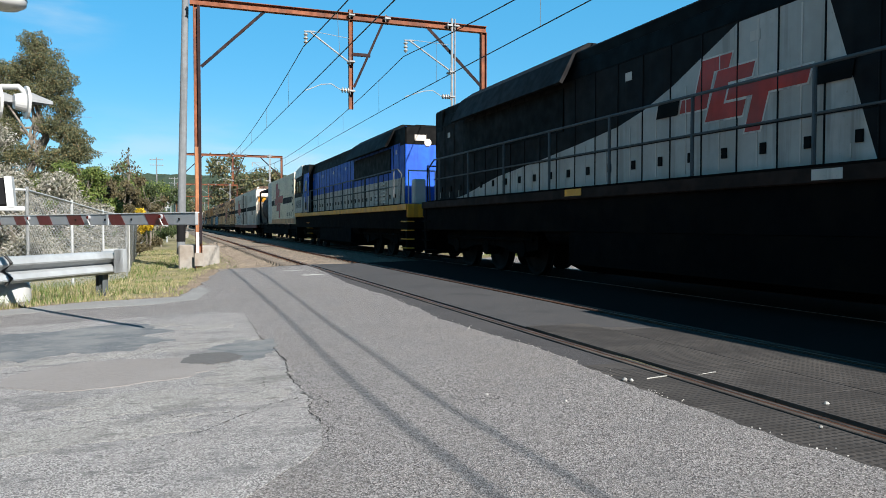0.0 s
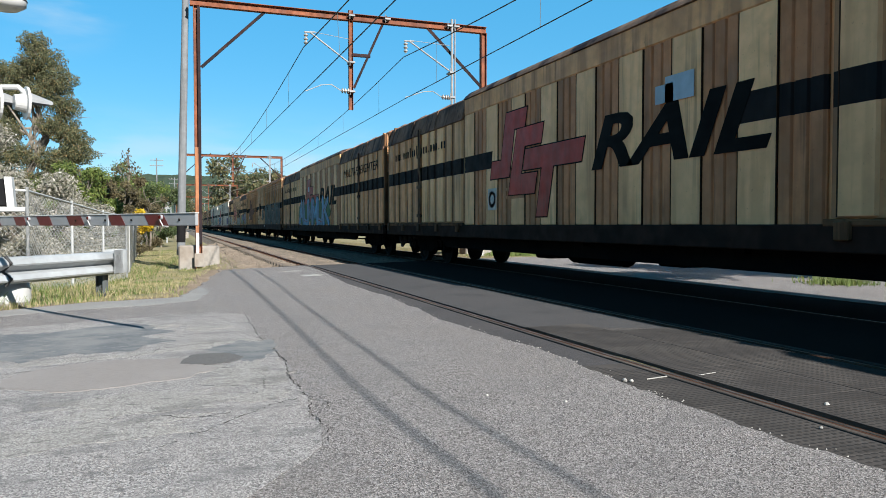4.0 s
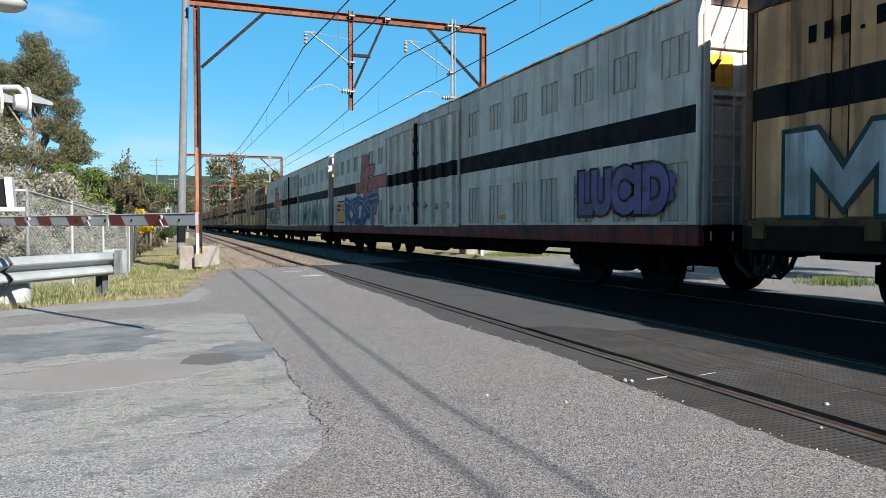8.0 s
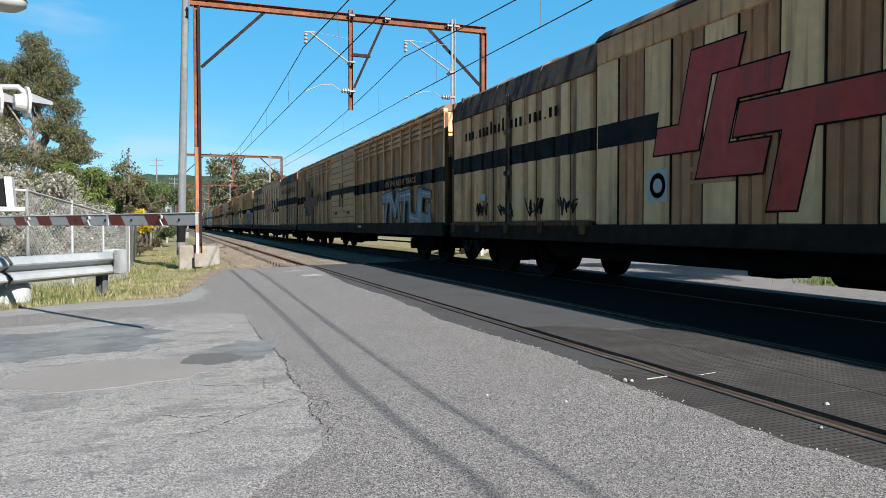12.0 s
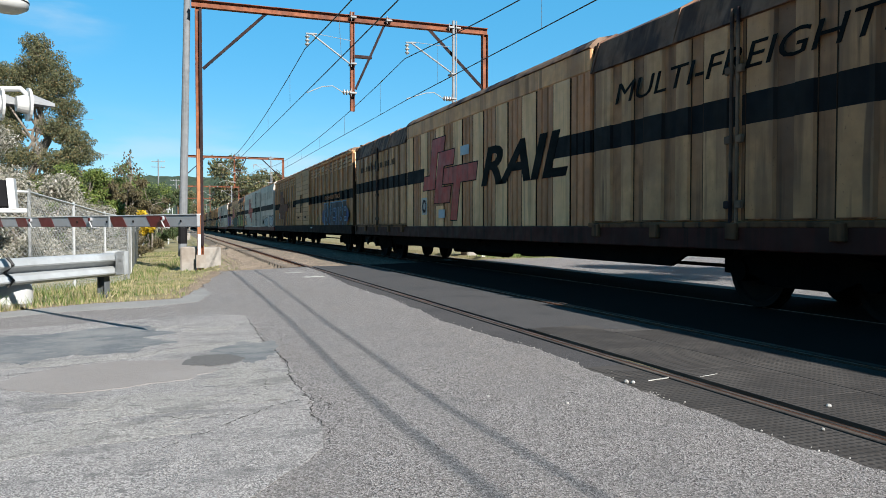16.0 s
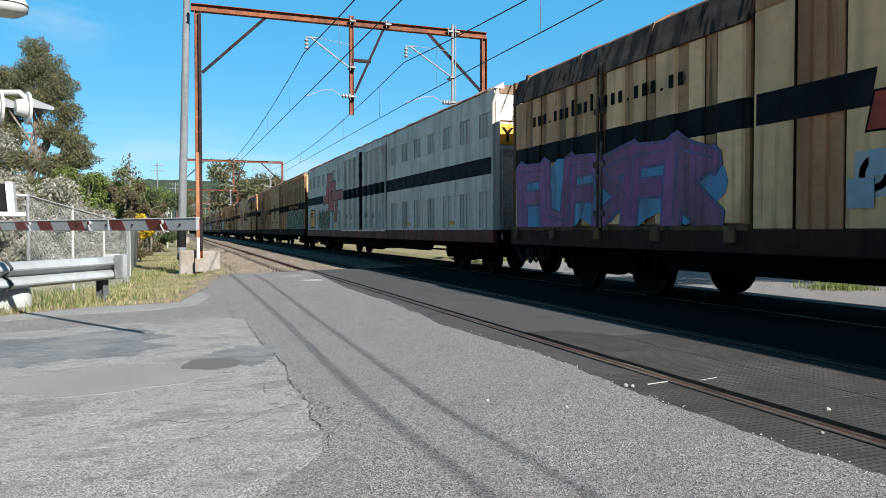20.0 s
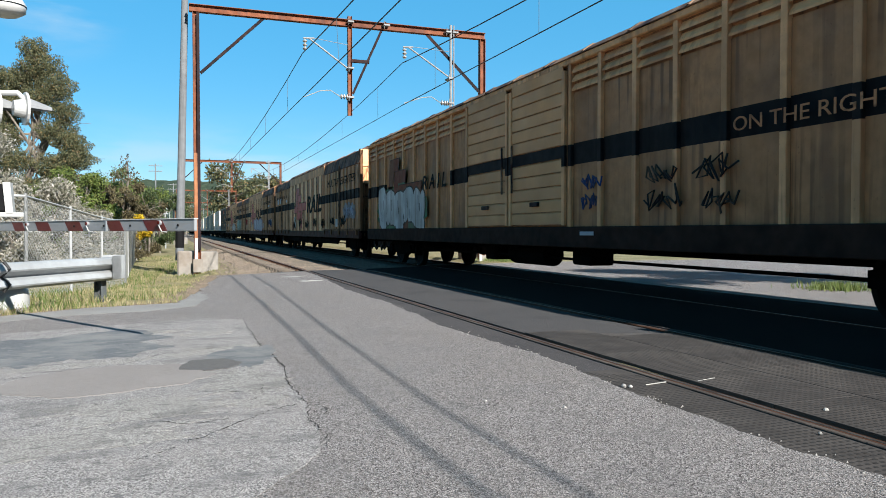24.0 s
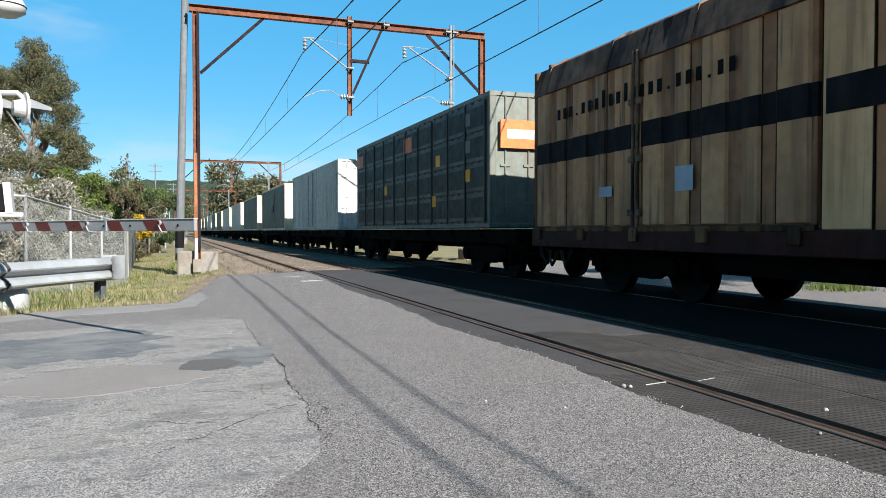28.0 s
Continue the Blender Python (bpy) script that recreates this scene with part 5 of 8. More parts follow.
def freighter_van(front, front_word="freighter", art=(), sill="oxide", aged=False):
    length = 22.35
    h = length / 2
    w = wagon_thing("freight_van", "cream and tan bogie freight van with dark stripe and rust streaks", "freight wagon", front, length, "vans of the train")
    underframe(w, length, sill, 0.72, 1.0)
    X = -HALF
    eave = 3.62
    end_wall(w, length, 3.9, "endbrown", "cream")
    core = Geo().box(-HALF + 0.07, HALF - 0.07, -h + 0.1 + RECESS, h - 0.1 - RECESS, 1.0, eave, ch=0.02)
    part("body_frame", core, "buff", w)
    part("far_side", zoned(Geo(), HALF - 0.07, HALF, -h + 0.05, h - 0.05, 1.0, eave), ["buff", "stripe"], w, "cream far side with dark stripe")
    # flush middle: plain cream panels between groups of tan corrugations
    a, b = 6.42, 16.10
    n = 8
    per = (b - a) / n
    top = 3.42
    for i in range(n):
        u = a + i * per
        no_stripe = i > 0
        for mate, u0, u1, rib in (("tan", u, u + per * 0.52, True), ("cream", u + per * 0.52, u + per, False)):
            g = Geo()
            if rib:
                if no_stripe:
                    g.box(X + 0.035, X + 0.07, u0 - h, u1 - h, 1.0, top, 0)
                else:
                    zoned(g, X + 0.035, X + 0.07, u0 - h, u1 - h, 1.0, top)
            elif no_stripe:
                g.box(X, X + 0.07, u0 - h + 0.003, u1 - h - 0.003, 1.0, top, 0, 0.012)
            else:
                zoned(g, X, X + 0.07, u0 - h + 0.003, u1 - h - 0.003, 1.0, top)
            panel = part("side_panel", g, [mate, "stripe"], w)
            part("seam", PANEL_SEAM, None, panel, loc=(0, u1 - h, 0))
            if rib:
                for j in range(3):
                    part("corrugation", SIDE_RIB[no_stripe], None, panel, loc=(0, u0 + (u1 - u0) * (j + 0.5) / 3 - h, 0))
    part("top_band", Geo().box(X - 0.004, X + 0.07, a - h, b - h, top, 3.78, ch=0.02), "buff", w, "plain buff band below the roof")
    roof(w, length, 3.78, 0.30, "rooftan", a, b, ribs=False)
    # door sections at both ends
    for e, (d0, d1) in enumerate(((0.06, a - 0.03), (b + 0.03, length - 0.06))):
        mid = (d0 + d1) / 2
        for u0, u1 in ((d0 + 0.04, mid - 0.05), (mid + 0.05, d1 - 0.04)):
            g = Geo()
            zoned(g, X + 0.02, X + 0.07, u0 - h, u1 - h, 1.06, 3.36)
            tone = ("aged" if aged else "") + ("cream" if (e + (u0 > mid)) % 2 else "buff")
            door = part("sliding_door", g, ["agedtan" if aged else "agedbuff", "stripe"], w, "ribbed sliding door with dark stripe")
            for j in range(5):
                c = u0 + (u1 - u0) * (j + 0.5) / 5
                part("rib", RIBS[(tone, j % 2)], None, door, loc=(0, c - h, 0))
                part("seam", DOOR_SEAM, None, door, loc=(0, c - h + (0.235 if j % 2 == 0 else -0.155), 0))
        for du in (-0.05, 0.05):
            rod = Geo().tube((X - 0.04, mid + du - h, 1.0), (X - 0.04, mid + du - h, 3.5), 0.022, seg=7)
            for z in (1.2, 1.95, 2.75):
                rod.box(X - 0.07, X - 0.01, mid + du * 1.8 - 0.05 - h, mid + du * 1.8 + 0.05 - h, z, z + 0.09, ch=0.01)
            part("locking_rod", rod, "rooftan", w, "rusty door locking rod")
        track = Geo().box(X - 0.05, X + 0.02, d0 - h, d1 - h, 0.98, 1.05, ch=0.01)
        for k in range(5):
            u = d0 + 0.25 + (d1 - d0 - 0.5) * k / 4
            track.box(X - 0.09, X - 0.02, u - 0.09 - h, u + 0.09 - h, 0.84, 1.03, ch=0.012)
        part("door_rail", track, "endbrown", w, "door rail with runner brackets")
        # leaning roof side over the doors
        g = Geo().prism([(X - 0.03, 3.36), (X + 0.10, 3.82), (X + 0.40, 3.98), (0, 4.06), (HALF - 0.40, 3.98), (HALF - 0.10, 3.82), (HALF + 0.03, 3.36), (HALF - 0.1, 3.36), (X + 0.1, 3.36)], 1, (d0 if e else RECESS) - h, (length - RECESS if e else d1) - h)
        g.prism([(X - 0.03, 3.36), (X + 0.10, 3.82), (X + 0.14, 3.80), (X + 0.01, 3.36)], 1, (length - RECESS if e else d0) - h - 0.0, (d1 if e else RECESS) - h)
        for k in range(4):
            u = d0 + 0.05 + RECESS * (1 - e) + (d1 - d0 - 0.1 - RECESS) * k / 3
            g.prism([(X - 0.045, 3.36), (X + 0.085, 3.835), (X + 0.39, 4.0), (X + 0.6, 4.0), (X + 0.3, 3.5)], 1, u - h - 0.03, u - h + 0.03)
        part("door_hood", g, "hood", w, "rust-stained leaning roof over the doors")
    # lettering and emblem
    ends = ((0.75, 5.75), (16.75, 21.7))
    fw = front_word
    for kind2, (u0, u1) in ((fw, ends[0]), ("bars" if fw == "freighter" else "freighter", ends[1])):
        if kind2 == "freighter":
            word("lettering", "MULTI-FREIGHTER", 0.30, "black", w, u1 - h, 2.78, X - 0.016, width=u1 - u0, shear=0.25)
        else:
            bar_text(w, h, u1 - 0.2, u0 + 0.5, 2.84, 0.26, X - 0.016, "black", "---.---I--I----.---.--")
    word("lettering", "RAIL", 0.78, "black", w, 10.84 - h, 1.87, X - 0.004, width=3.66, shear=0.28, bold=0.03)
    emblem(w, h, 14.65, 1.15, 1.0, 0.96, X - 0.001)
    part("stripe_end", side_shape([(14.62, 2.15), (14.55, 2.5), (16.05, 2.5), (16.05, 2.15)], X - 0.001, h), "stripe", w)
    sq = Geo().box(X - 0.006, X - 0.002, 14.35 - h, 14.78 - h, 1.30, 1.74)
    part("placard", sq, "signwhite", w, "small square white notice")
    part("placard_mark", Geo().lathe([(0.10, 0.0), (0.10, 0.002), (0.17, 0.002), (0.17, 0.0)], 18, 0, (X - 0.008, 14.56 - h, 1.52)), "g_blue", w)
    part("data_stencil", Geo().box(X - 0.005, X - 0.002, 13.0 - h, 13.9 - h, 1.66, 1.72).box(X - 0.005, X - 0.002, 13.1 - h, 13.9 - h, 1.5, 1.56), "tan", w)
    rnd = random.Random(int(front))
    for k in range(rnd.randrange(2, 6)):
        u, z = rnd.uniform(0.5, 21.5), rnd.choice((1.15, 1.2, 1.5, 2.6))
        part("repair_sheet", Geo().box(X - 0.02, X - 0.016, u - h, u + rnd.uniform(0.25, 0.6) - h, z, z + rnd.uniform(0.12, 0.35)), "foil", w, "pale blue-white taped repair sheet")
    for spec in art:
        (bubble_graffiti if spec[-1] == "b" else graffiti)(w, h, *spec[:4], X - 0.018, *spec[4:-1])
    return w


# -- white vans with rows of blank window recesses
def windowed_van(front, art=()):
    length = 22.25
    h = length / 2
    w = wagon_thing("white_van", "white bogie van with blank window recesses, dark stripe and red sill", "freight wagon", front, length, "vans of the train")
    underframe(w, length, "redsill", 0.73, 1.0)
    X = -HALF
    end_wall(w, length, 3.86, "wgrey", "yellow")
    part("body_frame", Geo().box(-HALF + 0.07, HALF - 0.07, -h + 0.1 + RECESS, h - 0.1 - RECESS, 1.0, 3.85, ch=0.02), "white", w)
    part("far_side", zoned(Geo(), HALF - 0.07, HALF, -h + 0.05, h - 0.05, 1.0, 3.85), ["white", "stripe"], w, "white far side with dark stripe")
    def windows(u_list, u0, u1, first):
        """Side sheet pieces round each recess, so that the recesses have depth."""
        zs = [(1.0, 1.04, False), (1.04, 1.80, True), (1.80, 2.15, False), (2.15, 2.50, False), (2.50, 2.92, False), (2.92, 3.43, True), (3.43, 3.86, False)]
        g = Geo()
        for z0, z1, win in zs:
            if z0 == 2.15 and not first:
                g.box(X, X + 0.07, u0 - h, 18.3 - h, z0, z1, 0)
                g.box(X, X + 0.07, 18.3 - h, u1 - h, z0, z1, 1)
                continue
            sl = 1 if z0 == 2.15 else 0
            if not win:
                g.box(X, X + 0.07, u0 - h, u1 - h, z0, z1, sl)
            else:
                s = u0
                for c in u_list:
                    g.box(X, X + 0.07, s - h, c - 0.29 - h, z0, z1, sl)
                    s = c + 0.29
                g.box(X, X + 0.07, s - h, u1 - h, z0, z1, sl)
        part("side_sheet", g, ["white", "stripe"], w)
        for c in u_list:
            for z0, z1 in ((1.04, 1.80), (2.92, 3.43)):
                p = Geo().box(X + 0.030, X + 0.069, c - 0.29 - h, c + 0.29 - h, z0, z1)
                for d in (-0.19, 0.0, 0.19):
                    p.box(X + 0.012, X + 0.031, c + d - 0.055 - h, c + d + 0.055 - h, z0 + 0.01, z1 - 0.01, ch=0.012)
                part("blank_window", p, "wgrey", w, "blanked window recess with pressed ribs")
    windows([0.55 + 0.0, 1.68, 2.81, 3.94, 5.07, 6.2, 7.33], 0.05, 8.13, True)
    windows([15.0, 16.1, 17.2, 18.3, 19.4, 20.5, 21.5], 14.38, 22.2, False)
    # the middle doors
    for k in range(2):
        u0 = 8.17 + 3.1 * k
        g = Geo()
        zoned(g, X + 0.02, X + 0.06, u0 - h, u0 + 3.06 - h, 1.02, 3.62)
        d = part("sliding_door", g, ["white", "stripe"], w, "white pressed-steel plug door")
        for j in range(4):
            part("rib", DOOR_RIB, None, d, loc=(0, u0 + 0.45 + 0.74 * j - h, 0))
        for c, z in ((0.6, 1.45), (1.5, 1.45), (2.4, 1.5)):
            hd = Geo().box(X - 0.07, X + 0.021, u0 + c - 0.13 - h, u0 + c + 0.1 - h, z, z + 0.045, ch=0.01)
            hd.box(X - 0.08, X + 0.021, u0 + c + 0.01 - h, u0 + c + 0.1 - h, z - 0.06, z + 0.10, ch=0.015)
            part("handle", hd, "wgrey", d, "grey door latch handle")
    for u in (11.2, 11.34):
        rod = Geo().tube((X - 0.05, u - h, 1.0), (X - 0.05, u - h, 3.7), 0.03, seg=8)
        for z in (1.5, 2.0, 2.85, 3.2):
            rod.box(X - 0.09, X - 0.02, u - 0.06 - h, u + 0.06 - h, z, z + 0.12, ch=0.012)
        part("locking_rod", rod, "charcoal", w, "dark door locking rod")
    for u in (8.13, 0.04):
        part("downpipe", Geo().path([(X - 0.03, u - h, 1.0), (X - 0.03, u - h, 3.55), (X + 0.08, u - h, 3.9)], 0.035, 7), "white", w, "upright pipe at the section joint")
    part("door_rail", Geo().box(X - 0.06, X + 0.02, 8.13 - h, 14.4 - h, 0.96, 1.03, ch=0.01).box(X - 0.02, X + 0.06, 8.13 - h, 14.4 - h, 3.62, 3.86, ch=0.01), "white", w)
    roof(w, length, 3.86, 0.20, "rooftan", RECESS, length - RECESS)
    part("side_roof", Geo().prism([(X - 0.01, 3.862), (X + 0.18, 3.99), (X + 0.2, 3.862)], 1, -h, h), "white", w, "white lower edge of the roof")
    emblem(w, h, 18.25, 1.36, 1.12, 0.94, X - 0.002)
    part("label_plate", Geo().box(X - 0.012, X - 0.008, 20.25 - h, 21.35 - h, 1.14, 1.90), "yellow", w, "yellow data panel")
    part("label_border", Geo().box(X - 0.008, X - 0.002, 20.21 - h, 21.39 - h, 1.10, 1.94), "black", w, "dark border of the data panel")
    part("placard", Geo().box(X - 0.016, X - 0.012, 20.28 - h, 20.62 - h, 1.48, 1.86), "signwhite", w, "small square white notice")
    part("placard_mark", Geo().lathe([(0.08, 0.0), (0.08, 0.002), (0.14, 0.002), (0.14, 0.0)], 18, 0, (X - 0.0185, 20.45 - h, 1.67)), "g_blue", w)
    part("label_bars", Geo().box(X - 0.015, X - 0.0125, 20.85 - h, 21.3 - h, 1.72, 1.80).box(X - 0.015, X - 0.0125, 20.95 - h, 21.3 - h, 1.56, 1.64), "black", w)
    for u in (2.3, 5.7, 15.6, 18.9):
        part("lifting_mark", Geo().box(X - 0.006, X - 0.001, u - h, u + 0.34 - h, 1.12, 1.2), "yellow", w, "small yellow lifting mark")
    for spec in art:
        (bubble_graffiti if spec[-1] == "b" else graffiti)(w, h, *spec[:4], X - 0.003, *spec[4:-1])
    return w


# -- brown louvred vans
def louvre_van(front, art=(), slogan=True):
    length = 22.2
    h = length / 2
    w = wagon_thing("louvre_van", "brown ribbed bogie van with louvred tops, dark stripe and slatted doors", "freight wagon", front, length, "vans of the train")
    underframe(w, length, "oxide", 0.72, 1.06, deep=False)
    X = -HALF
    eave = 3.72
    end_wall(w, length, 3.8, "endbrown", "cream")
    part("body_frame", Geo().box(-HALF + 0.09, HALF - 0.07, -h + 0.1 + RECESS, h - 0.1 - RECESS, 1.0, eave, ch=0.02), "tan", w)
    part("far_side", zoned(Geo(), HALF - 0.07, HALF, -h + 0.05, h - 0.05, 1.0, eave, lo=2.05, hi=2.4), ["tan", "stripe"], w, "brown far side with dark stripe")
    for a, b, n in ((0.06, 9.05, 10), (13.55, length - 0.06, 9)):
        per = (b - a) / n
        for i in range(n):
            u0, u1 = a + i * per, a + (i + 1) * per
            g = Geo()
            bare = 14.6 < (u0 + u1) / 2 < 20.2
            zoned(g, X + 0.06, X + 0.09, u0 - h, u1 - h, 1.06, 3.24, lo=2.07, hi=2.42)
            part("side_panel", g, ["rusttan", "rusttan" if bare else "stripe"], w)
            lv = Geo()
            for k in range(3):
                z = 3.26 + 0.145 * k
                lv.prism([(X + 0.02, z), (X + 0.02, z + 0.03), (X + 0.085, z + 0.14), (X + 0.085, z + 0.05)], 1, u0 - h + 0.05, u1 - h - 0.05)
            part("louvre", lv, "buff", w, "three slanting louvre slats")
            p = Geo()
            zoned(p, X - 0.0, X + 0.09, u0 - h - 0.05, u0 - h + 0.05, 1.06, eave, lo=2.05, hi=2.40)
            part("upright", p, ["buff", "buff" if 14.6 < u0 < 20.2 else "stripe"], w)
        p = Geo()
        zoned(p, X, X + 0.09, b - h - 0.05, b - h + 0.05, 1.06, eave, lo=2.05, hi=2.40)
        part("upright", p, ["buff", "stripe"], w)
    for k in range(2):
        u0 = 9.12 + 2.2 * k
        d = Geo()
        d.box(X + 0.0, X + 0.04, u0 - h, u0 + 2.14 - h, 1.08, 3.62)
        stiles = []
        for uu in (u0 + 0.05, u0 + 2.09):
            fr = Geo()
            stiles.append(fr)
            zoned(fr, X - 0.05, X + 0.0, uu - 0.05 - h, uu + 0.05 - h, 1.08, 3.62, lo=2.05, hi=2.4)
        door = part("sliding_door", d, "rusttan", w, "slatted sliding door")
        for fr in stiles:
            part("door_stile", fr, ["buff", "stripe"], door)
        z = 1.10
        while z < 3.55:
            sl = Geo().prism([(X - 0.028, z), (X - 0.028, z + 0.185), (X - 0.004, z + 0.205), (X - 0.004, z)], 1, u0 + 0.1 - h, u0 + 2.04 - h)
            part("slat", sl, "stripe" if 2.0 < z < 2.35 else "slat", door)
            z += 0.22
        hd = Geo().tube((X - 0.07, u0 + (1.95 if k == 0 else 0.2) - h, 1.7), (X - 0.07, u0 + (1.95 if k == 0 else 0.2) - h, 2.6), 0.02, seg=7).box(X - 0.08, X - 0.03, u0 + 0.9 - h, u0 + 1.2 - h, 1.42, 1.5, ch=0.01)
        part("handle", hd, "rooftan", door)
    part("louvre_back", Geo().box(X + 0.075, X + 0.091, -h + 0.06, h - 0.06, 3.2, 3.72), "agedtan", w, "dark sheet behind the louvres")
    part("top_rail", Geo().box(X - 0.02, X + 0.09, 0 - h, length - h, 3.70, 3.80, ch=0.015), "buff", w)
    roof(w, length, 3.80, 0.24, "rooftan", RECESS, length - RECESS, over=0.05)
    if slogan:
        word("lettering", "ON THE RIGHT TRACK", 0.17, "tan", w, 5.3 - h, 2.14, X - 0.002, width=3.1)
    word("lettering", "R A I L", 0.36, "black", w, 16.6 - h, 2.06, X - 0.002, width=1.75, shear=0.2, bold=0.01)
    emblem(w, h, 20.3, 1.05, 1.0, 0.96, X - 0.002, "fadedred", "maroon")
    part("placard", Geo().box(X - 0.006, X - 0.001, 19.9 - h, 20.25 - h, 1.5, 1.85), "signwhite", w, "small square white notice")
    part("placard_border", Geo().box(X - 0.0025, X - 0.001, 19.86 - h, 20.29 - h, 1.46, 1.89), "g_blue", w, "blue border of the notice")
    part("placard_mark", Geo().lathe([(0.08, 0.0), (0.08, 0.002), (0.13, 0.002), (0.13, 0.0)], 18, 0, (X - 0.008, 20.075 - h, 1.675)), "g_blue", w)
    part("data_plate", Geo().box(X - 0.06, X - 0.05, 8.2 - h, 8.6 - h, 0.92, 0.98), "foil", w)
    for spec in art:
        (bubble_graffiti if spec[-1] == "b" else graffiti)(w, h, *spec[:4], X - 0.003, *spec[4:-1])
    return w


# -- locomotives and container wagons: see below
def flat_wagon(front, length=18.6, low=0.72):
    h = length / 2
    w = wagon_thing("container_wagon", "dark skeletal bogie wagon carrying containers", "freight wagon", front, length, "container wagons of the train")
    g = Geo()
    for s in (-1, 1):
        g.box(s * 1.1 - 0.07, s * 1.1 + 0.07, -h, h, 0.72, 1.02, ch=0.015)
        if low < 0.7:
            g.box(s * 1.1 - 0.06, s * 1.1 + 0.06, -h + 3.4, h - 3.4, low, 0.72, ch=0.01)
    for k in range(9):
        y = -h + length * k / 8
        g.box(-1.22, 1.22, y - 0.08, y + 0.08, 0.84, 1.03, ch=0.01)
    part("deck_frame", g, "under", w)
    c = Geo().box(-0.18, 0.18, -h - 0.1, h + 0.1, 0.56, 0.92, ch=0.02)
    part("centre_sill", c, "under", w)
    b = Geo()
    for s in (-1, 1):
        b.box(-0.2, 0.2, s * (h + 0.06), s * (h + 0.36), 0.72, 1.02, ch=0.04)
        b.box(-1.2, 1.2, s * h - 0.06, s * h + 0.06, 0.7, 1.02, ch=0.02)
    part("coupler", b, "under", w)
    for s in (-1, 1):
        a = s * (h - 0.05)
        part("air_hose", Geo().path([(-0.62, a, 0.78), (-0.64, a + s * 0.12, 0.5), (-0.62, a + s * 0.3, 0.36), (-0.6, a + s * 0.5, 0.74)], 0.032, 6), "hose", w)
    part("air_reservoir", Geo().tube((-0.8, -0.6, 0.5), (-0.8, 0.8, 0.5), 0.2, seg=12), "under", w)
    part("brake_cylinder", Geo().box(-1.1, -0.6, 1.6, 2.1, 0.36, 0.78, ch=0.03), "under", w)
    for s in (-1, 1):
        add_bogie(w, s * (h - 1.9))
    return w


def container(front, length, material, height=2.75, side_rib=0.28, label="", bottom=1.06, marks=None, end_mat=None, half=1.22):
    h = length / 2
    k = thing("shipping_container", label, "shipping container", "containers of the train", at=(TRACKS[1], front + h, 0))
    RAKE.append((k, front + h))
    z0, z1 = bottom, bottom + height
    X = -half
    fr = Geo()
    for s in (-1, 1):
        for e in (-1, 1):
            fr.box(s * half - s * 0.0, s * half - s * 0.14, e * h, e * h - e * 0.14, z0, z1, ch=0.012)
            for z in (z0, z1 - 0.12):
                fr.box(s * (half + 0.006), s * half - s * 0.17, e * (h + 0.006), e * h - e * 0.18, z, z + 0.12, ch=0.015)
        for z in (z0, z1 - 0.1):
            fr.box(s * half, s * half - s * 0.1, -h + 0.1, h - 0.1, z, z + 0.1, ch=0.01)
    for e in (-1, 1):
        for z in (z0, z1 - 0.1):
            fr.box(-half + 0.12, half - 0.12, e * h, e * h - e * 0.1, z, z + 0.1, ch=0.01)
    part("corner_frame", fr, end_mat or material, k, "container corner posts and rails")
    sd = Geo().box(X + 0.05, -X - 0.05, -h + 0.09, h - 0.09, z0 + 0.05, z1 - 0.05)
    part("body", sd, material, k)
    n = max(6, int((length - 0.3) / (side_rib * 2)))
    per = (length - 0.3) / n
    me = Geo().prism([(X + 0.012, -per * 0.32), (X + 0.012, per * 0.32), (X + 0.052, per * 0.45), (X + 0.052, -per * 0.45)], 2, z0 + 0.1, z1 - 0.1).to_mesh("side_rib", material)
    for i in range(n):
        part("side_rib", me, None, k, loc=(0, -h + 0.15 + per * (i + 0.5), 0))
    ew = Geo().box(-half + 0.1, half - 0.1, -h + 0.03, -h + 0.1, z0 + 0.08, z1 - 0.08)
    for x in (-0.85, -0.3, 0.3, 0.85):
        ew.tube((x, -h + 0.02, z0 + 0.1), (x, -h + 0.02, z1 - 0.1), 0.022, seg=7)
        for z in (0.5, 1.3, 2.1):
            ew.box(x - 0.12, x + 0.12, -h + 0.0, -h + 0.05, z0 + z, z0 + z + 0.06, ch=0.01)
    part("end_door", ew, end_mat or material, k, "container end doors with locking bars")
    part("roof_sheet", Geo().box(X + 0.03, -X - 0.03, -h + 0.03, h - 0.03, z1 - 0.06, z1 - 0.02), material, k)
    return k


def motions():
    """Everything that moves: the train along its track, and every wheelset turning under it."""
    for w, mid in RAKE:
        walk(w, [(t, pose(TRACKS[1], mid - run(t), 0)) for t in TIMES])
    beats = [i / 30 for i in range(841)]
    way = [run(t) for t in beats]
    first = {}
    for ob, r, d in WHEELS:
        if (r, d) not in first:
            walk(ob, [(t, pose(0, d, r, math.degrees(s / r) % 360)) for t, s in zip(beats, way)])
            first[(r, d)] = ob
        else:                  # wheels of one kind roll alike and share one set of keys
            keys = first[(r, d)].animation_data
            ob.rotation_mode = "QUATERNION"
            ob.animation_data_create()
            ob.animation_data.action = keys.action
            ob.animation_data.action_slot = keys.action_slot


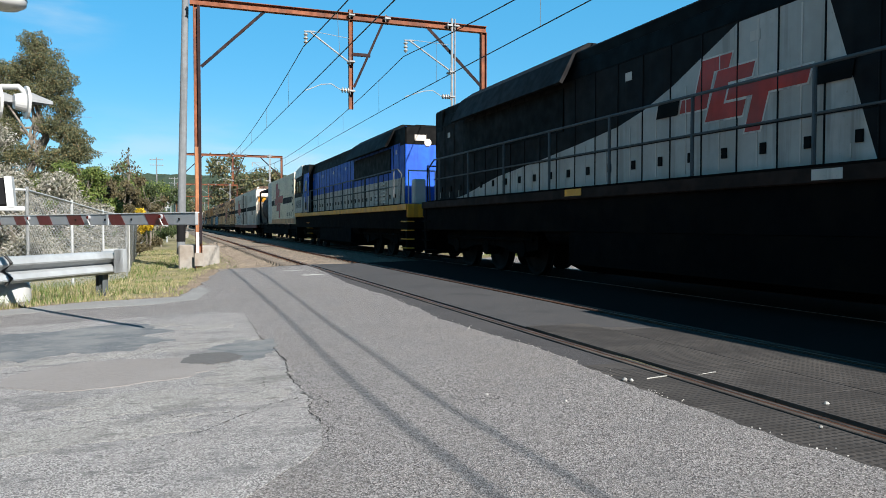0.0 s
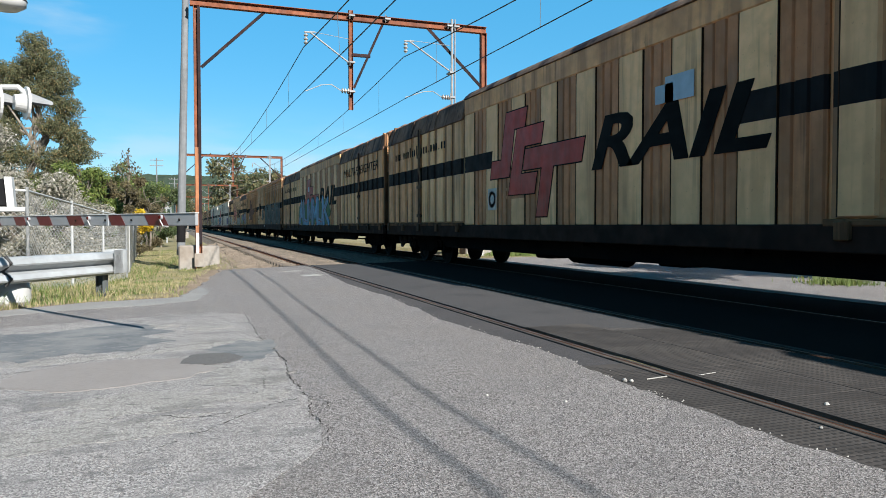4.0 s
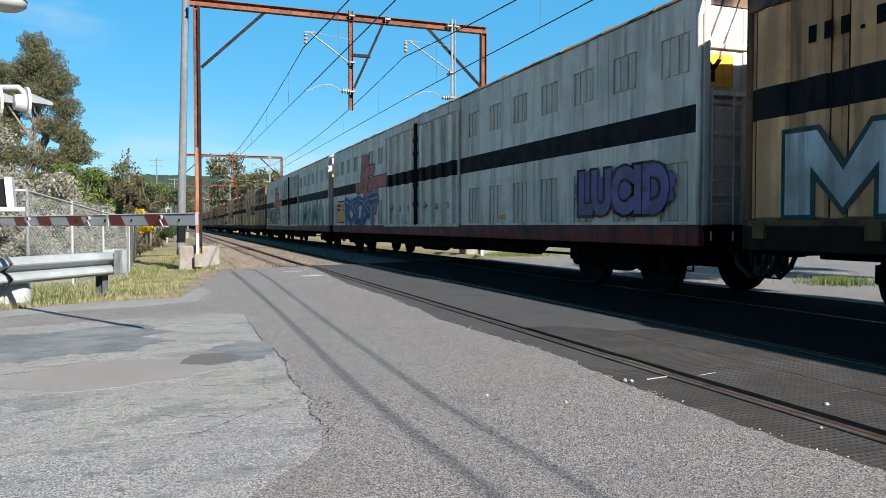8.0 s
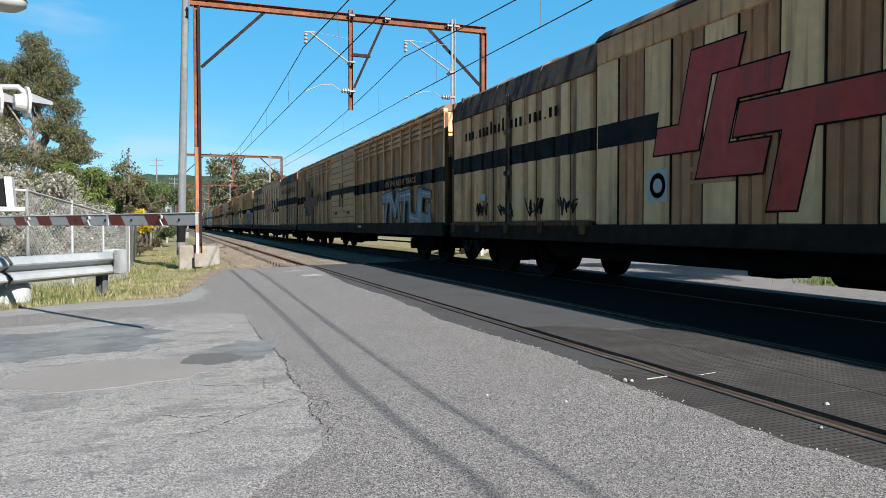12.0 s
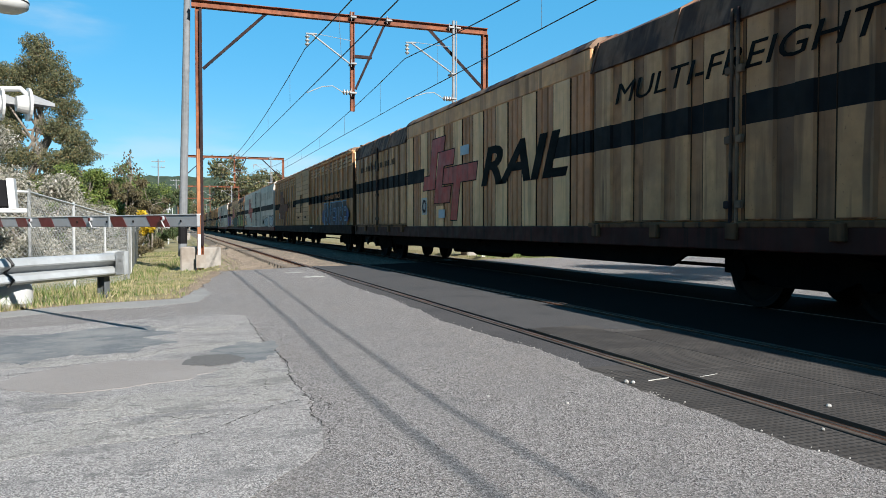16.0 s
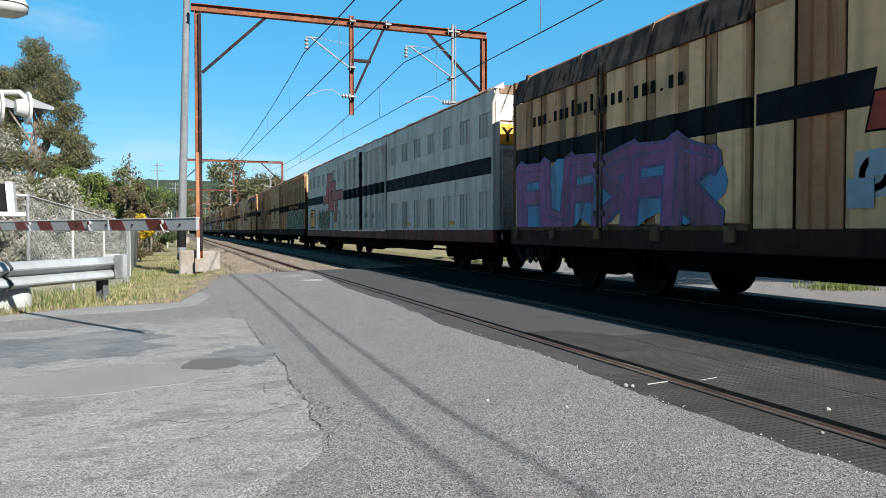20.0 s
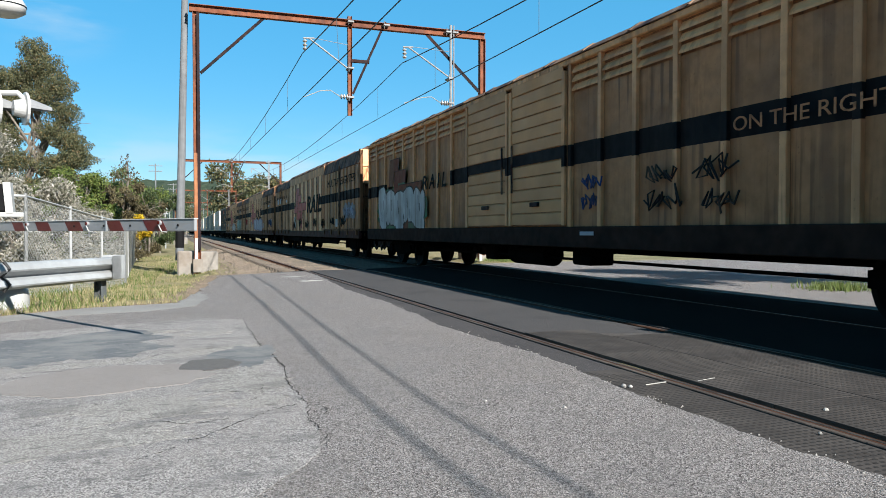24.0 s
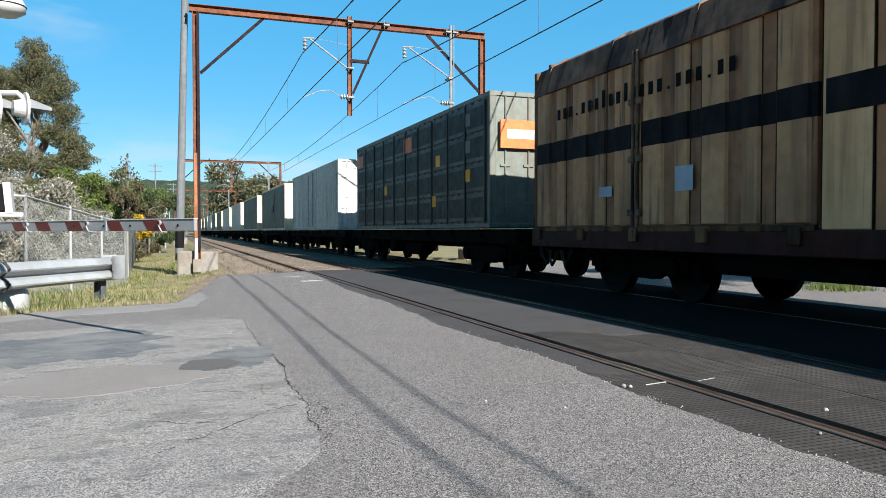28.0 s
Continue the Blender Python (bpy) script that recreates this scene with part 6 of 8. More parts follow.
def loco_bogie(parent, y):
    g = Geo()
    for s in (-1, 1):
        x = s * 1.05
        g.prism([(-2.4, 0.52), (-2.4, 0.78), (-1.2, 0.92), (1.2, 0.92), (2.4, 0.78), (2.4, 0.52), (1.4, 0.42), (0.6, 0.55), (-0.6, 0.55), (-1.4, 0.42)], 0, x - 0.07, x + 0.07)
        for d in (-1.75, 0, 1.75):
            g.tube((x - 0.1, d, 0.51), (x + 0.17, d, 0.51), 0.16, seg=12)
            g.tube((x, d + 0.42, 0.5), (x, d + 0.42, 0.95), 0.09, seg=8)
        g.path([(x + s * 0.12, -2.3, 0.7), (x + s * 0.12, 2.3, 0.7)], 0.03, 6)
    g.box(-1.0, 1.0, -0.3, 0.3, 0.6, 1.0, ch=0.03)
    b = part("bogie", g, "under", parent, "grimy three-axle locomotive bogie", loc=(0, y, 0))
    for d in (-1.75, 0, 1.75):
        w = part("wheelset", LOCO_WHEEL_MESH, None, b, loc=(0, d, 0.51))
        WHEELS.append((w, 0.51, d))


def locomotive(front, length, scheme):
    """A long-hood diesel seen with its hood end first and its cab at the rear."""
    h = length / 2
    blue = scheme == "blue"
    w = thing("locomotive", "blue and white diesel locomotive with yellow sill and black roof" if blue else "charcoal and white diesel locomotive with a red emblem", "locomotive", "locomotives of the train", at=(TRACKS[1], front + h, 0))
    RAKE.append((w, front + h))
    X, XB = -1.42, -1.18
    a0, a1 = (2.6, 8.0) if blue else (2.7, 7.85)
    up, lo2, sill = ("blue", "locowhite", "yellow") if blue else ("charcoal", "locowhite", "oxide")
    g = Geo().box(-1.36, 1.36, -h + 0.5, h - 0.5, 0.86, 1.45, ch=0.02)
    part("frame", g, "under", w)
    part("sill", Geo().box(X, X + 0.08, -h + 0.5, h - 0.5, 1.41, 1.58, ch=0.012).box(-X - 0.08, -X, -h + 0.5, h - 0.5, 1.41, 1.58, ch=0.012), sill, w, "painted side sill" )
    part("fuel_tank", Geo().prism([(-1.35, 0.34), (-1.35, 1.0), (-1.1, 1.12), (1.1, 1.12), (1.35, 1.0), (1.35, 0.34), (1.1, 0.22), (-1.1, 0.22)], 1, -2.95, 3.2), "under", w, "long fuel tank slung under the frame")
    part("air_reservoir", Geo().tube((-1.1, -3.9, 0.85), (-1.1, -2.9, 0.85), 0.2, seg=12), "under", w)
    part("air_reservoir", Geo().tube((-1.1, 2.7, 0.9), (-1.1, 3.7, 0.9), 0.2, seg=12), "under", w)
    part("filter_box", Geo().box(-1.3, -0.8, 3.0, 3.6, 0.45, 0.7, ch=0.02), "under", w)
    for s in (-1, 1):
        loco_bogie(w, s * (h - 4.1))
    # hood, in door-wide panels; the paint line rises in a curve on the charcoal engine
    hood0, hood1 = (1.35 if blue else 1.0), length - 4.6
    n = 26
    per = (hood1 - hood0) / n
    part("hood_core", Geo().box(XB + 0.05, -XB - 0.05, hood0 - h, hood1 - h, 1.58, 3.9, ch=0.03), "black", w)
    for i in range(n):
        u0, u1 = hood0 + i * per, hood0 + (i + 1) * per
        def edge(u):
            if blue:
                return 2.38
            return float(np.interp(u, (2.2, 2.96, 4.68, 6.63, 8.17, 9.41, 10.14, 10.7, 11.2, 11.65, 13.5, 13.55), (1.61, 1.68, 1.98, 2.17, 2.34, 2.5, 2.71, 2.94, 3.17, 3.4, 3.42, 1.61)))
        p = Geo()
        a, b = edge(u0), edge(u1)
        zt = 3.42
        a, b = min(a, zt), min(b, zt)
        xo, xi = XB, XB + 0.06
        y0, y1 = u0 - h + 0.008, u1 - h - 0.008
        p.mesh_of([(xo, y0, 1.6), (xo, y1, 1.6), (xo, y1, b), (xo, y0, a), (xi, y0, 1.6), (xi, y1, 1.6), (xi, y1, b), (xi, y0, a)], [(0, 1, 2, 3), (4, 7, 6, 5), (0, 4, 5, 1), (2, 6, 7, 3), (0, 3, 7, 4), (1, 5, 6, 2)], 1)
        p.mesh_of([(xo, y0, a), (xo, y1, b), (xo, y1, zt), (xo, y0, zt), (xi, y0, a), (xi, y1, b), (xi, y1, zt), (xi, y0, zt)], [(0, 1, 2, 3), (4, 7, 6, 5), (0, 4, 5, 1), (2, 6, 7, 3), (0, 3, 7, 4), (1, 5, 6, 2)], 0)
        d = part("hood_door", p, [up, lo2], w, "tall engine-room access door")
        hd = Geo().box(xo - 0.02, xo, u0 - h + per * 0.6, u0 - h + per * 0.75, 1.80, 1.93, ch=0.006)
        part("latch", hd, "black", d)
        part("door_crease", Geo().box(xo - 0.007, xo, u0 - h + per * 0.5, u0 - h + per * 0.53, 1.66, min(a, b) - 0.04 if min(a, b) > 1.9 else 1.8), "wgrey", d)
        if i % 4 == 1:
            part("label_plate", Geo().box(xo - 0.006, xo - 0.001, u0 - h + 0.2, u0 - h + 0.36, 3.12, 3.24), "wgrey", d)
        part("door_seam", Geo().box(xo - 0.012, xo + 0.01, u0 - h - 0.010, u0 - h + 0.010, 1.6, zt, ch=0.004), "charcoal", d)
    part("hood_rib", Geo().box(XB - 0.014, XB, 3.2 - h, hood1 - h, 2.13, 2.16), "charcoal", w)
    part("roof_cant", Geo().prism([(XB - 0.01, 3.42), (XB + 0.04, 3.7), (XB + 0.35, 3.92), (-XB - 0.35, 3.92), (-XB - 0.04, 3.7), (-XB + 0.01, 3.42)], 1, hood0 - h, hood1 - h), "black", w, "black rounded hood roof")
    # radiator section with flared awning
    part("radiator_grille", Geo().box(XB - 0.02, XB + 0.02, a0 + 0.2 - h, a1 - 0.3 - h, 2.6, 3.34), "black", w, "dark radiator intake")
    part("awning", Geo().prism([(XB, 3.88), (XB + 0.3, 4.08), (-XB - 0.3, 4.08), (-XB, 3.88), (-XB + 0.26, 3.38), (-XB + 0.20, 3.36), (-XB - 0.06, 3.8), (XB + 0.06, 3.8), (XB - 0.20, 3.36), (XB - 0.26, 3.38)], 1, a0 - h, a1 - h), "charcoal" if not blue else "black", w, "flared radiator awning")
    part("hood_top_detail", Geo().box(-0.5, 0.5, 9.5 - h, 11.5 - h, 3.9, 4.08, ch=0.04).box(-0.35, 0.35, 12.6 - h, 13.3 - h, 3.9, 4.15, ch=0.04).tube((-0.4, 15 - h, 3.9), (-0.4, 15 - h, 4.1), 0.06), "black", w)
    end = Geo().box(XB, -XB, hood0 - h - 0.06, hood0 - h, 1.58, 3.86, ch=0.05)
    part("hood_end", end, up, w, "flat hood end")
    part("end_cap", Geo().box(XB - 0.006, -XB + 0.006, hood0 - h - 0.068, hood0 - h + 0.5, 3.3, 3.87, ch=0.04), "black", w, "black upper hood end")
    el = Geo()
    for x in (-0.5, 0.5):
        el.tube((x, hood0 - h - 0.09, 3.4), (x, hood0 - h - 0.05, 3.4), 0.11, seg=12)
    el.box(-0.9, -0.55, hood0 - h - 0.08, hood0 - h - 0.06, 3.45, 3.62)
    part("end_lamp_cluster", el, "wgrey", w)
    if blue:
        lv = Geo()
        for k in range(6):
            for j in range(2):
                lv.prism([(XB - 0.05, 1.68 + 0.115 * k), (XB - 0.05, 1.72 + 0.115 * k), (XB, 1.78 + 0.115 * k), (XB, 1.68 + 0.115 * k)], 1, 3.3 + 0.72 * j - h, 3.9 + 0.72 * j - h)
        part("louvre", lv, "white", w, "white louvred vents")
    else:
        part("hazard_plate", Geo().box(X - 0.006, X, 8.03 - h, 8.55 - h, 1.46, 1.57), "yellow", w, "yellow plate on the sill")
        for a2, b2 in ((13.06, 13.43), (13.9, 14.6)):
            part("sill_notice", Geo().box(X - 0.005, X, a2 - h, b2 - h, 1.44, 1.55), "wgrey", w, "small pale notice on the sill")
    # walkway and rails
    part("walkway", Geo().box(X, XB, 1.0 - h, length - 4.2 - h, 1.57, 1.60), "under", w)
    rail = Geo().path([(X + 0.03, 1.1 - h, 1.6), (X + 0.03, 1.0 - h, 2.44), (X + 0.03, 1.4 - h, 2.61), (X + 0.03, length - 5.0 - h, 2.61), (X + 0.03, length - 4.7 - h, 1.6)], 0.021, 7)
    rail.path([(X + 0.03, 1.4 - h, 2.12), (X + 0.03, length - 4.9 - h, 2.12)], 0.014, 6)
    part("handrail", rail, "darksteel", w, "tubular walkway handrail")
    for i in range(9):
        u = 1.8 + (length - 7.0) * i / 8
        part("stanchion", Geo().tube((X + 0.03, u - h, 1.5), (X + 0.03, u - h, 2.61), 0.024, seg=7), "darksteel", w)
    # cab at the rear
    c0, c1 = length - 4.7, length - 0.28
    nose = c0 + 1.8
    cab = Geo().prism([(c0 - h, 1.42), (c1 - h, 1.42), (c1 + 0.06 - h, 2.42), (c1 - 0.16 - h, 3.42), (c1 - 0.6 - h, 3.80), (c0 + 1.6 - h, 3.96), (c0 - h, 3.9)], 0, X + 0.04, -X - 0.04)
    cabm = part("cab", cab, "black", w, "wide-nosed driver's cab")
    lower = "locowhite" if blue else "charcoal"
    part("cab_side", Geo().prism([(nose + 0.01 - h, 1.62), (c1 - h, 1.62), (c1 + 0.05 - h, 2.42), (nose + 0.01 - h, 2.42)], 0, X + 0.02, X + 0.044), lower, cabm, "painted lower cab side")
    part("equipment_side", Geo().box(X + 0.025, X + 0.044, c0 - h, nose - 0.01 - h, 1.62, 2.38), lower, cabm, "painted lower body side behind the cab")
    part("equipment_upper", Geo().prism([(c0 - h, 2.384), (nose - 0.01 - h, 2.384), (nose - 0.5 - h, 3.5), (c0 - h, 3.5)], 0, X + 0.025, X + 0.044), up, cabm, "painted upper body side behind the cab")
    part("cab_joint", Geo().box(X + 0.008, X + 0.03, nose - 0.02 - h, nose + 0.02 - h, 1.45, 3.6), "black", cabm)
    if blue:
        part("cab_stripe", Geo().box(X + 0.012, X + 0.04, c0 - h, c1 - h, 1.42, 1.60, ch=0.006), "yellow", cabm, "yellow lower edge of the cab")
        bar_text(cabm, 0, c1 - 0.40 - h, nose + 0.42 - h, 1.86, 0.40, X + 0.019, "black", "IIIIII", "number_bars")
        crown = Geo().prism([(c1 - 0.12 - h, 3.44), (c1 - 0.58 - h, 3.83), (nose - 0.1 - h, 3.99), (nose + 0.05 - h, 3.50), (c1 - 0.3 - h, 3.42)], 0, X + 0.0, -X)
        for q in range(9):
            v = 0.12 + 0.22 * q
            crown.prism([(c1 - 0.55 - v - h, 3.80 + 0.075 * v), (c1 - 0.45 - v - h, 3.80 + 0.075 * v), (c1 - 0.45 - v - h, 3.87 + 0.075 * v), (c1 - 0.55 - v - h, 3.87 + 0.075 * v)], 0, X + 0.02, -X - 0.02)
        part("cab_roof", crown, "signwhite", cabm, "white ribbed sunlit cab roof")
    for a, b in ((nose + 0.55, nose + 0.95), (nose + 1.25, nose + 1.75), (nose + 1.95, nose + 2.38)):
        win = part("window", Geo().box(X + 0.014, X + 0.034, a - h, b - h, 2.66, 3.24), "glass", cabm, "dark cab side window")
        part("window_frame", Geo().box(X + 0.008, X + 0.036, a - 0.05 - h, a - h, 2.62, 3.28, ch=0.004), "black", win)
    part("cab_door", Geo().box(X + 0.012, X + 0.026, c0 + 0.35 - h, c0 + 1.0 - h, 1.7, 3.35, ch=0.004), up, cabm, "cab side door")
    part("door_window", Geo().box(X + 0.004, X + 0.013, c0 + 0.48 - h, c0 + 0.87 - h, 2.62, 3.15), "glass", cabm)
    part("door_vent", Geo().box(X + 0.002, X + 0.013, c0 + 0.42 - h, c0 + 0.94 - h, 1.75, 2.1, ch=0.004), "black", cabm, "dark vent low in the door")
    hr = Geo()
    for u in (c0 + 0.1, c0 + 1.05, c0 + 1.35):
        hr.path([(X - 0.0, u - h, 1.6), (X - 0.06, u - h, 1.7), (X - 0.06, u - h, 2.5), (X, u - h, 2.6)], 0.018, 7)
    part("grab_rail", hr, "silver", w, "curved grab rail")
    for u in (c0 + 0.35, 0.75):
        st = Geo()
        for k in range(4):
            st.box(X + 0.02, X + 0.24, u - 0.3 - h, u + 0.3 - h, 0.32 + 0.25 * k, 0.35 + 0.25 * k, ch=0.006)
        part("steps", st, "yellow" if blue else "under", w, "ladder steps below the sill")
    for s in (-1, 1):
        part("coupler", Geo().box(-0.22, 0.22, s * (h - 0.55), s * (h - 0.05), 0.66, 1.02, ch=0.04), "under", w, "grimy knuckle coupler")
        part("pilot", Geo().prism([(-1.35, 0.25), (1.35, 0.25), (1.38, 1.42), (-1.38, 1.42)], 1, s * (h - 0.72), s * (h - 0.55)), "under", w, "grimy end plate")
    part("end_sill", Geo().box(-1.38, 1.38, -h + 0.46, -h + 0.56, 1.2, 1.58, ch=0.02), sill, w, "painted end sill")
    pr = Geo()
    for x in (-1.3, -0.5, 0.5, 1.3):
        pr.tube((x, -h + 0.62, 1.5), (x, -h + 0.62, 2.52), 0.02, seg=7)
    pr.path([(-1.3, -h + 0.62, 2.52), (-0.5, -h + 0.62, 2.52)], 0.02).path([(1.3, -h + 0.62, 2.52), (0.5, -h + 0.62, 2.52)], 0.02)
    part("end_rail", pr, "signwhite" if blue else "charcoal", w)
    eq = Geo().box(-1.1, -0.75, -h + 0.7, -h + 1.0, 1.58, 2.3, ch=0.04)
    part("sand_box", eq, "signwhite" if blue else "charcoal", w)
    part("hood_joint", Geo().box(XB - 0.005, XB + 0.05, hood1 - h - 0.05, c0 - h + 0.02, 1.6, 3.4), up, w)
    if not blue:
        # this engine runs cab first: turn the built side end for end
        done = set()
        for ob in w.children_recursive:
            ob.location.y = -ob.location.y
            if ob.data and ob.data not in done and ob.data is not LOCO_WHEEL_MESH:
                done.add(ob.data)
                co = np.empty(len(ob.data.vertices) * 3)
                ob.data.vertices.foreach_get("co", co)
                co[1::3] *= -1
                ob.data.vertices.foreach_set("co", co)
                ob.data.flip_normals()
                ob.data.update()
        for k, (ob, r, d) in enumerate(WHEELS):
            if ob in w.children_recursive:
                WHEELS[k] = (ob, r, -d)
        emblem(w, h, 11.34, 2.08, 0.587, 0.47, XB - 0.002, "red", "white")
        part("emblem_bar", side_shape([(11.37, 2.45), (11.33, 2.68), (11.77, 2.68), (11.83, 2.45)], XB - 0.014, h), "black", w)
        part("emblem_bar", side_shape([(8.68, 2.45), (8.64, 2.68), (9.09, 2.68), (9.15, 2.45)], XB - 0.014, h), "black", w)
    return w


def tank_container(front):
    length, h, half = 5.72, 2.86, 1.22
    k = thing("tank_container", "dark grey tank container in an open black frame", "tank container", "containers of the train", at=(TRACKS[1], front + h, 0))
    RAKE.append((k, front + h))
    z0, z1 = 1.06, 3.56
    g = Geo()
    for s in (-1, 1):
        for e in (-1, 1):
            g.box(s * half, s * half - s * 0.13, e * h, e * h - e * 0.15, z0, z1, ch=0.012)
        for z in (z0, z1 - 0.1):
            g.box(s * half, s * half - s * 0.1, -h, h, z, z + 0.1, ch=0.01)
    for e in (-1, 1):
        for z in (z0, z1 - 0.1):
            g.box(-half, half, e * h, e * h - e * 0.1, z, z + 0.1, ch=0.01)
    for a, b in ((-h + 0.15, -h + 1.3), (h - 0.15, h - 1.3)):
        g.path([(-half + 0.05, a, z0 + 1.0), (-half + 0.05, b, z0 + 0.05)], 0.04, 6)
    part("frame", g, "black", k, "black steel container frame")
    prof = [(0.0, -2.72), (0.45, -2.68), (0.88, -2.5), (1.10, -2.2), (1.10, 2.2), (0.88, 2.5), (0.45, 2.68), (0.0, 2.72)]
    part("barrel", Geo().lathe(prof, 30, 1, (0, 0, 2.24)), "tank", k, "dull dark grey insulated barrel", True)
    for y in (-1.9, -1.0, 0.4, 1.5):
        part("band", Geo().lathe([(1.105, y - 0.035), (1.115, y - 0.03), (1.115, y + 0.03), (1.105, y + 0.035)], 30, 1, (0, 0, 2.24)), "darksteel", k, "dull strap round the barrel")
    part("manway", Geo().box(-0.6, 0.35, -2.3, -0.9, 3.1, 3.5, ch=0.03).box(-0.6, 0.3, 0.2, 1.3, 3.1, 3.46, ch=0.03), "arm", k, "pale metal manway boxes")
    wk = Geo()
    for i in range(7):
        wk.box(-0.9 + 0.09 * i, -0.86 + 0.09 * i, -h + 0.1, h - 0.1, z1 - 0.03, z1, ch=0)
    for i in range(10):
        wk.box(-0.92, -0.3, -h + 0.3 + 0.6 * i, -h + 0.34 + 0.6 * i, z1 - 0.05, z1 - 0.03)
    part("catwalk", wk, "black", k, "open grating catwalk")


def sprayed_blocks(w, h, shapes, u0, u1, z0, z1, x, fill, edge):
    """Block letters M and U as plain outlines with a rim."""
    M_FORM = ((0, 0), (0, 1), (0.28, 1), (0.5, 0.5), (0.72, 1), (1, 1), (1, 0), (0.77, 0), (0.77, 0.58), (0.5, 0.08), (0.23, 0.58), (0.23, 0))
    U_FORM = ((0.12, 0), (0, 0.15), (0, 1), (0.27, 1), (0.27, 0.27), (0.73, 0.27), (0.73, 1), (1, 1), (1, 0.15), (0.88, 0))
    step = (u1 - u0) / len(shapes)
    for i, s in enumerate(shapes):
        left = u1 - i * step - step * 0.05
        pts = [(left - a * step * 0.9, z0 + c * (z1 - z0)) for a, c in (M_FORM if s == "M" else U_FORM)]
        o = part("graffiti_letter", side_shape(grown(pts, 0.055), x, h, 0.005 + 0.0006 * i), edge, w, "sprayed block letter with a rim")
        part("graffiti_fill", side_shape(pts, x, h, 0.0085 + 0.0006 * i), fill, o)


# the order of the train, by the distance of each front end
locomotive(-5.2, 22.0, "charcoal")
locomotive(17.2, 21.1, "blue")
flat_wagon(38.75, 18.2, 0.40)
K1 = 5.975
k1 = container(39.25, 2 * K1, "offwhite", 2.84, 0.16, "cream 40-foot container with a red emblem and dark stripe", end_mat="offwhite")
part("curtain_side", Geo().box(-1.226, -1.19, 0.30 - K1, 10.08 - K1, 1.36, 3.80, ch=0.004), "offwhite", k1, "cream side sheet with dark seams")
for i in range(24):
    part("seam", Geo().box(-1.2285, -1.2, 0.46 + 0.41 * i - K1, 0.474 + 0.41 * i - K1, 1.38, 3.78), "seam", k1)
part("end_panel", Geo().box(-1.236, -1.19, 10.10 - K1, 11.90 - K1, 1.12, 3.84, ch=0.01), "palegrey", k1, "pale grey end panel")
for i in range(6):
    part("seam", Geo().box(-1.2385, -1.2, 10.35 + 0.26 * i - K1, 10.36 + 0.26 * i - K1, 1.3, 3.7), "bargrey", k1)
part("bottom_rail", Geo().box(-1.234, -1.19, 0.02 - K1, 10.08 - K1, 1.07, 1.35, ch=0.012), "buff", k1, "buff lower side rail")
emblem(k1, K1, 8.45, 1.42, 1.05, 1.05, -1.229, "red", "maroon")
for a, b in ((0.95, 4.5), (8.55, 10.05)):
    part("stripe", side_shape([(a, 2.26), (a, 2.60), (b, 2.60), (b, 2.26)], -1.229, K1), "charcoal", k1)
for z in (1.75, 2.1, 2.45, 2.8, 3.15, 3.5):
    part("arrow_mark", side_shape([(0.58, z), (0.58, z + 0.08), (0.74, z + 0.08), (0.74, z + 0.14), (0.88, z + 0.04), (0.74, z - 0.06), (0.74, z)], -1.229, K1), "charcoal", k1, "small dark arrow along the end of the side")
bar_text(k1, K1, 2.9, 0.9, 1.52, 0.2, -1.229, "charcoal", "III III III", "number_bars")
tank_container(51.25)
w1 = windowed_van(57.1)
sprayed_word(w1, 11.12, "MERCY", 13.4, 19.3, 1.06, 1.95, -HALF - 0.004, "g_white", "g_black", 0.05)
part("graffiti_cloud", side_shape(blob(12.9, 1.3, 0.95, 0.4, 0.0, 0.4, 4), -HALF - 0.032, 11.12, 0.003), "g_brown", w1)
tag_scrawl(w1, 11.12, 12.6, 1.85, -HALF - 0.034, 0.34, "g_black", 3)
tag_scrawl(w1, 11.12, 9.6, 2.0, -HALF - 0.06, 0.2, "g_grey", 5)
tag_scrawl(w1, 11.12, 3.9, 2.0, -HALF - 0.004, 0.3, "g_black", 8)
freighter_van(80.0)
freighter_van(102.75, art=[(8.6, 16.15, 1.02, 2.15, "g_sky", "g_teal", "g_red", 7, 6, "g_green", "s")])
l1 = louvre_van(125.75)
for k in range(6):
    part("graffiti_cloud", side_shape(blob(1.6 + 1.25 * k, 1.55, 0.95, 0.5, 0.0, 0.35, 70 + k), -HALF - 0.002, 11.1, 0.003 + 0.0004 * k), "g_black", l1)
for k, (m_, fat) in enumerate((("g_black", 0.15), ("g_grey", 0.10), ("g_teal", 0.085))):
    word("graffiti_word", "iKONOU", 1.36, m_, l1, 8.8 - 11.1 + 0.03 * (2 - k), 1.02, -HALF - 0.005 - 0.004 * k, width=7.9 + 0.06 * (2 - k), bold=fat)
part("graffiti_blot", side_shape(blob(9.6, 1.75, 0.5, 0.42, 0.0, 0.3, 81), -HALF - 0.06, 11.1, 0.003), "g_teal", l1)
c3 = freighter_van(148.5, art=[(6.9, 10.2, 1.05, 1.78, "g_bone", "g_black", "g_grey", 14, 5, None, "b")])
def painted(u, z, r, m, rim=0.035, tall=1.0, wob=0.1, seed=1, lift=0.0):
    """A sprayed roundish figure with a dark rim."""
    pts = blob(u, z, r, r * tall, 0.0, wob, seed, 40)
    o = part("graffiti_rim", side_shape(grown(pts, rim), -HALF - 0.018, 11.17, 0.006 + lift), "g_black", c3)
    part("graffiti_fill", side_shape(pts, -HALF - 0.018, 11.17, 0.009 + lift), m, o)
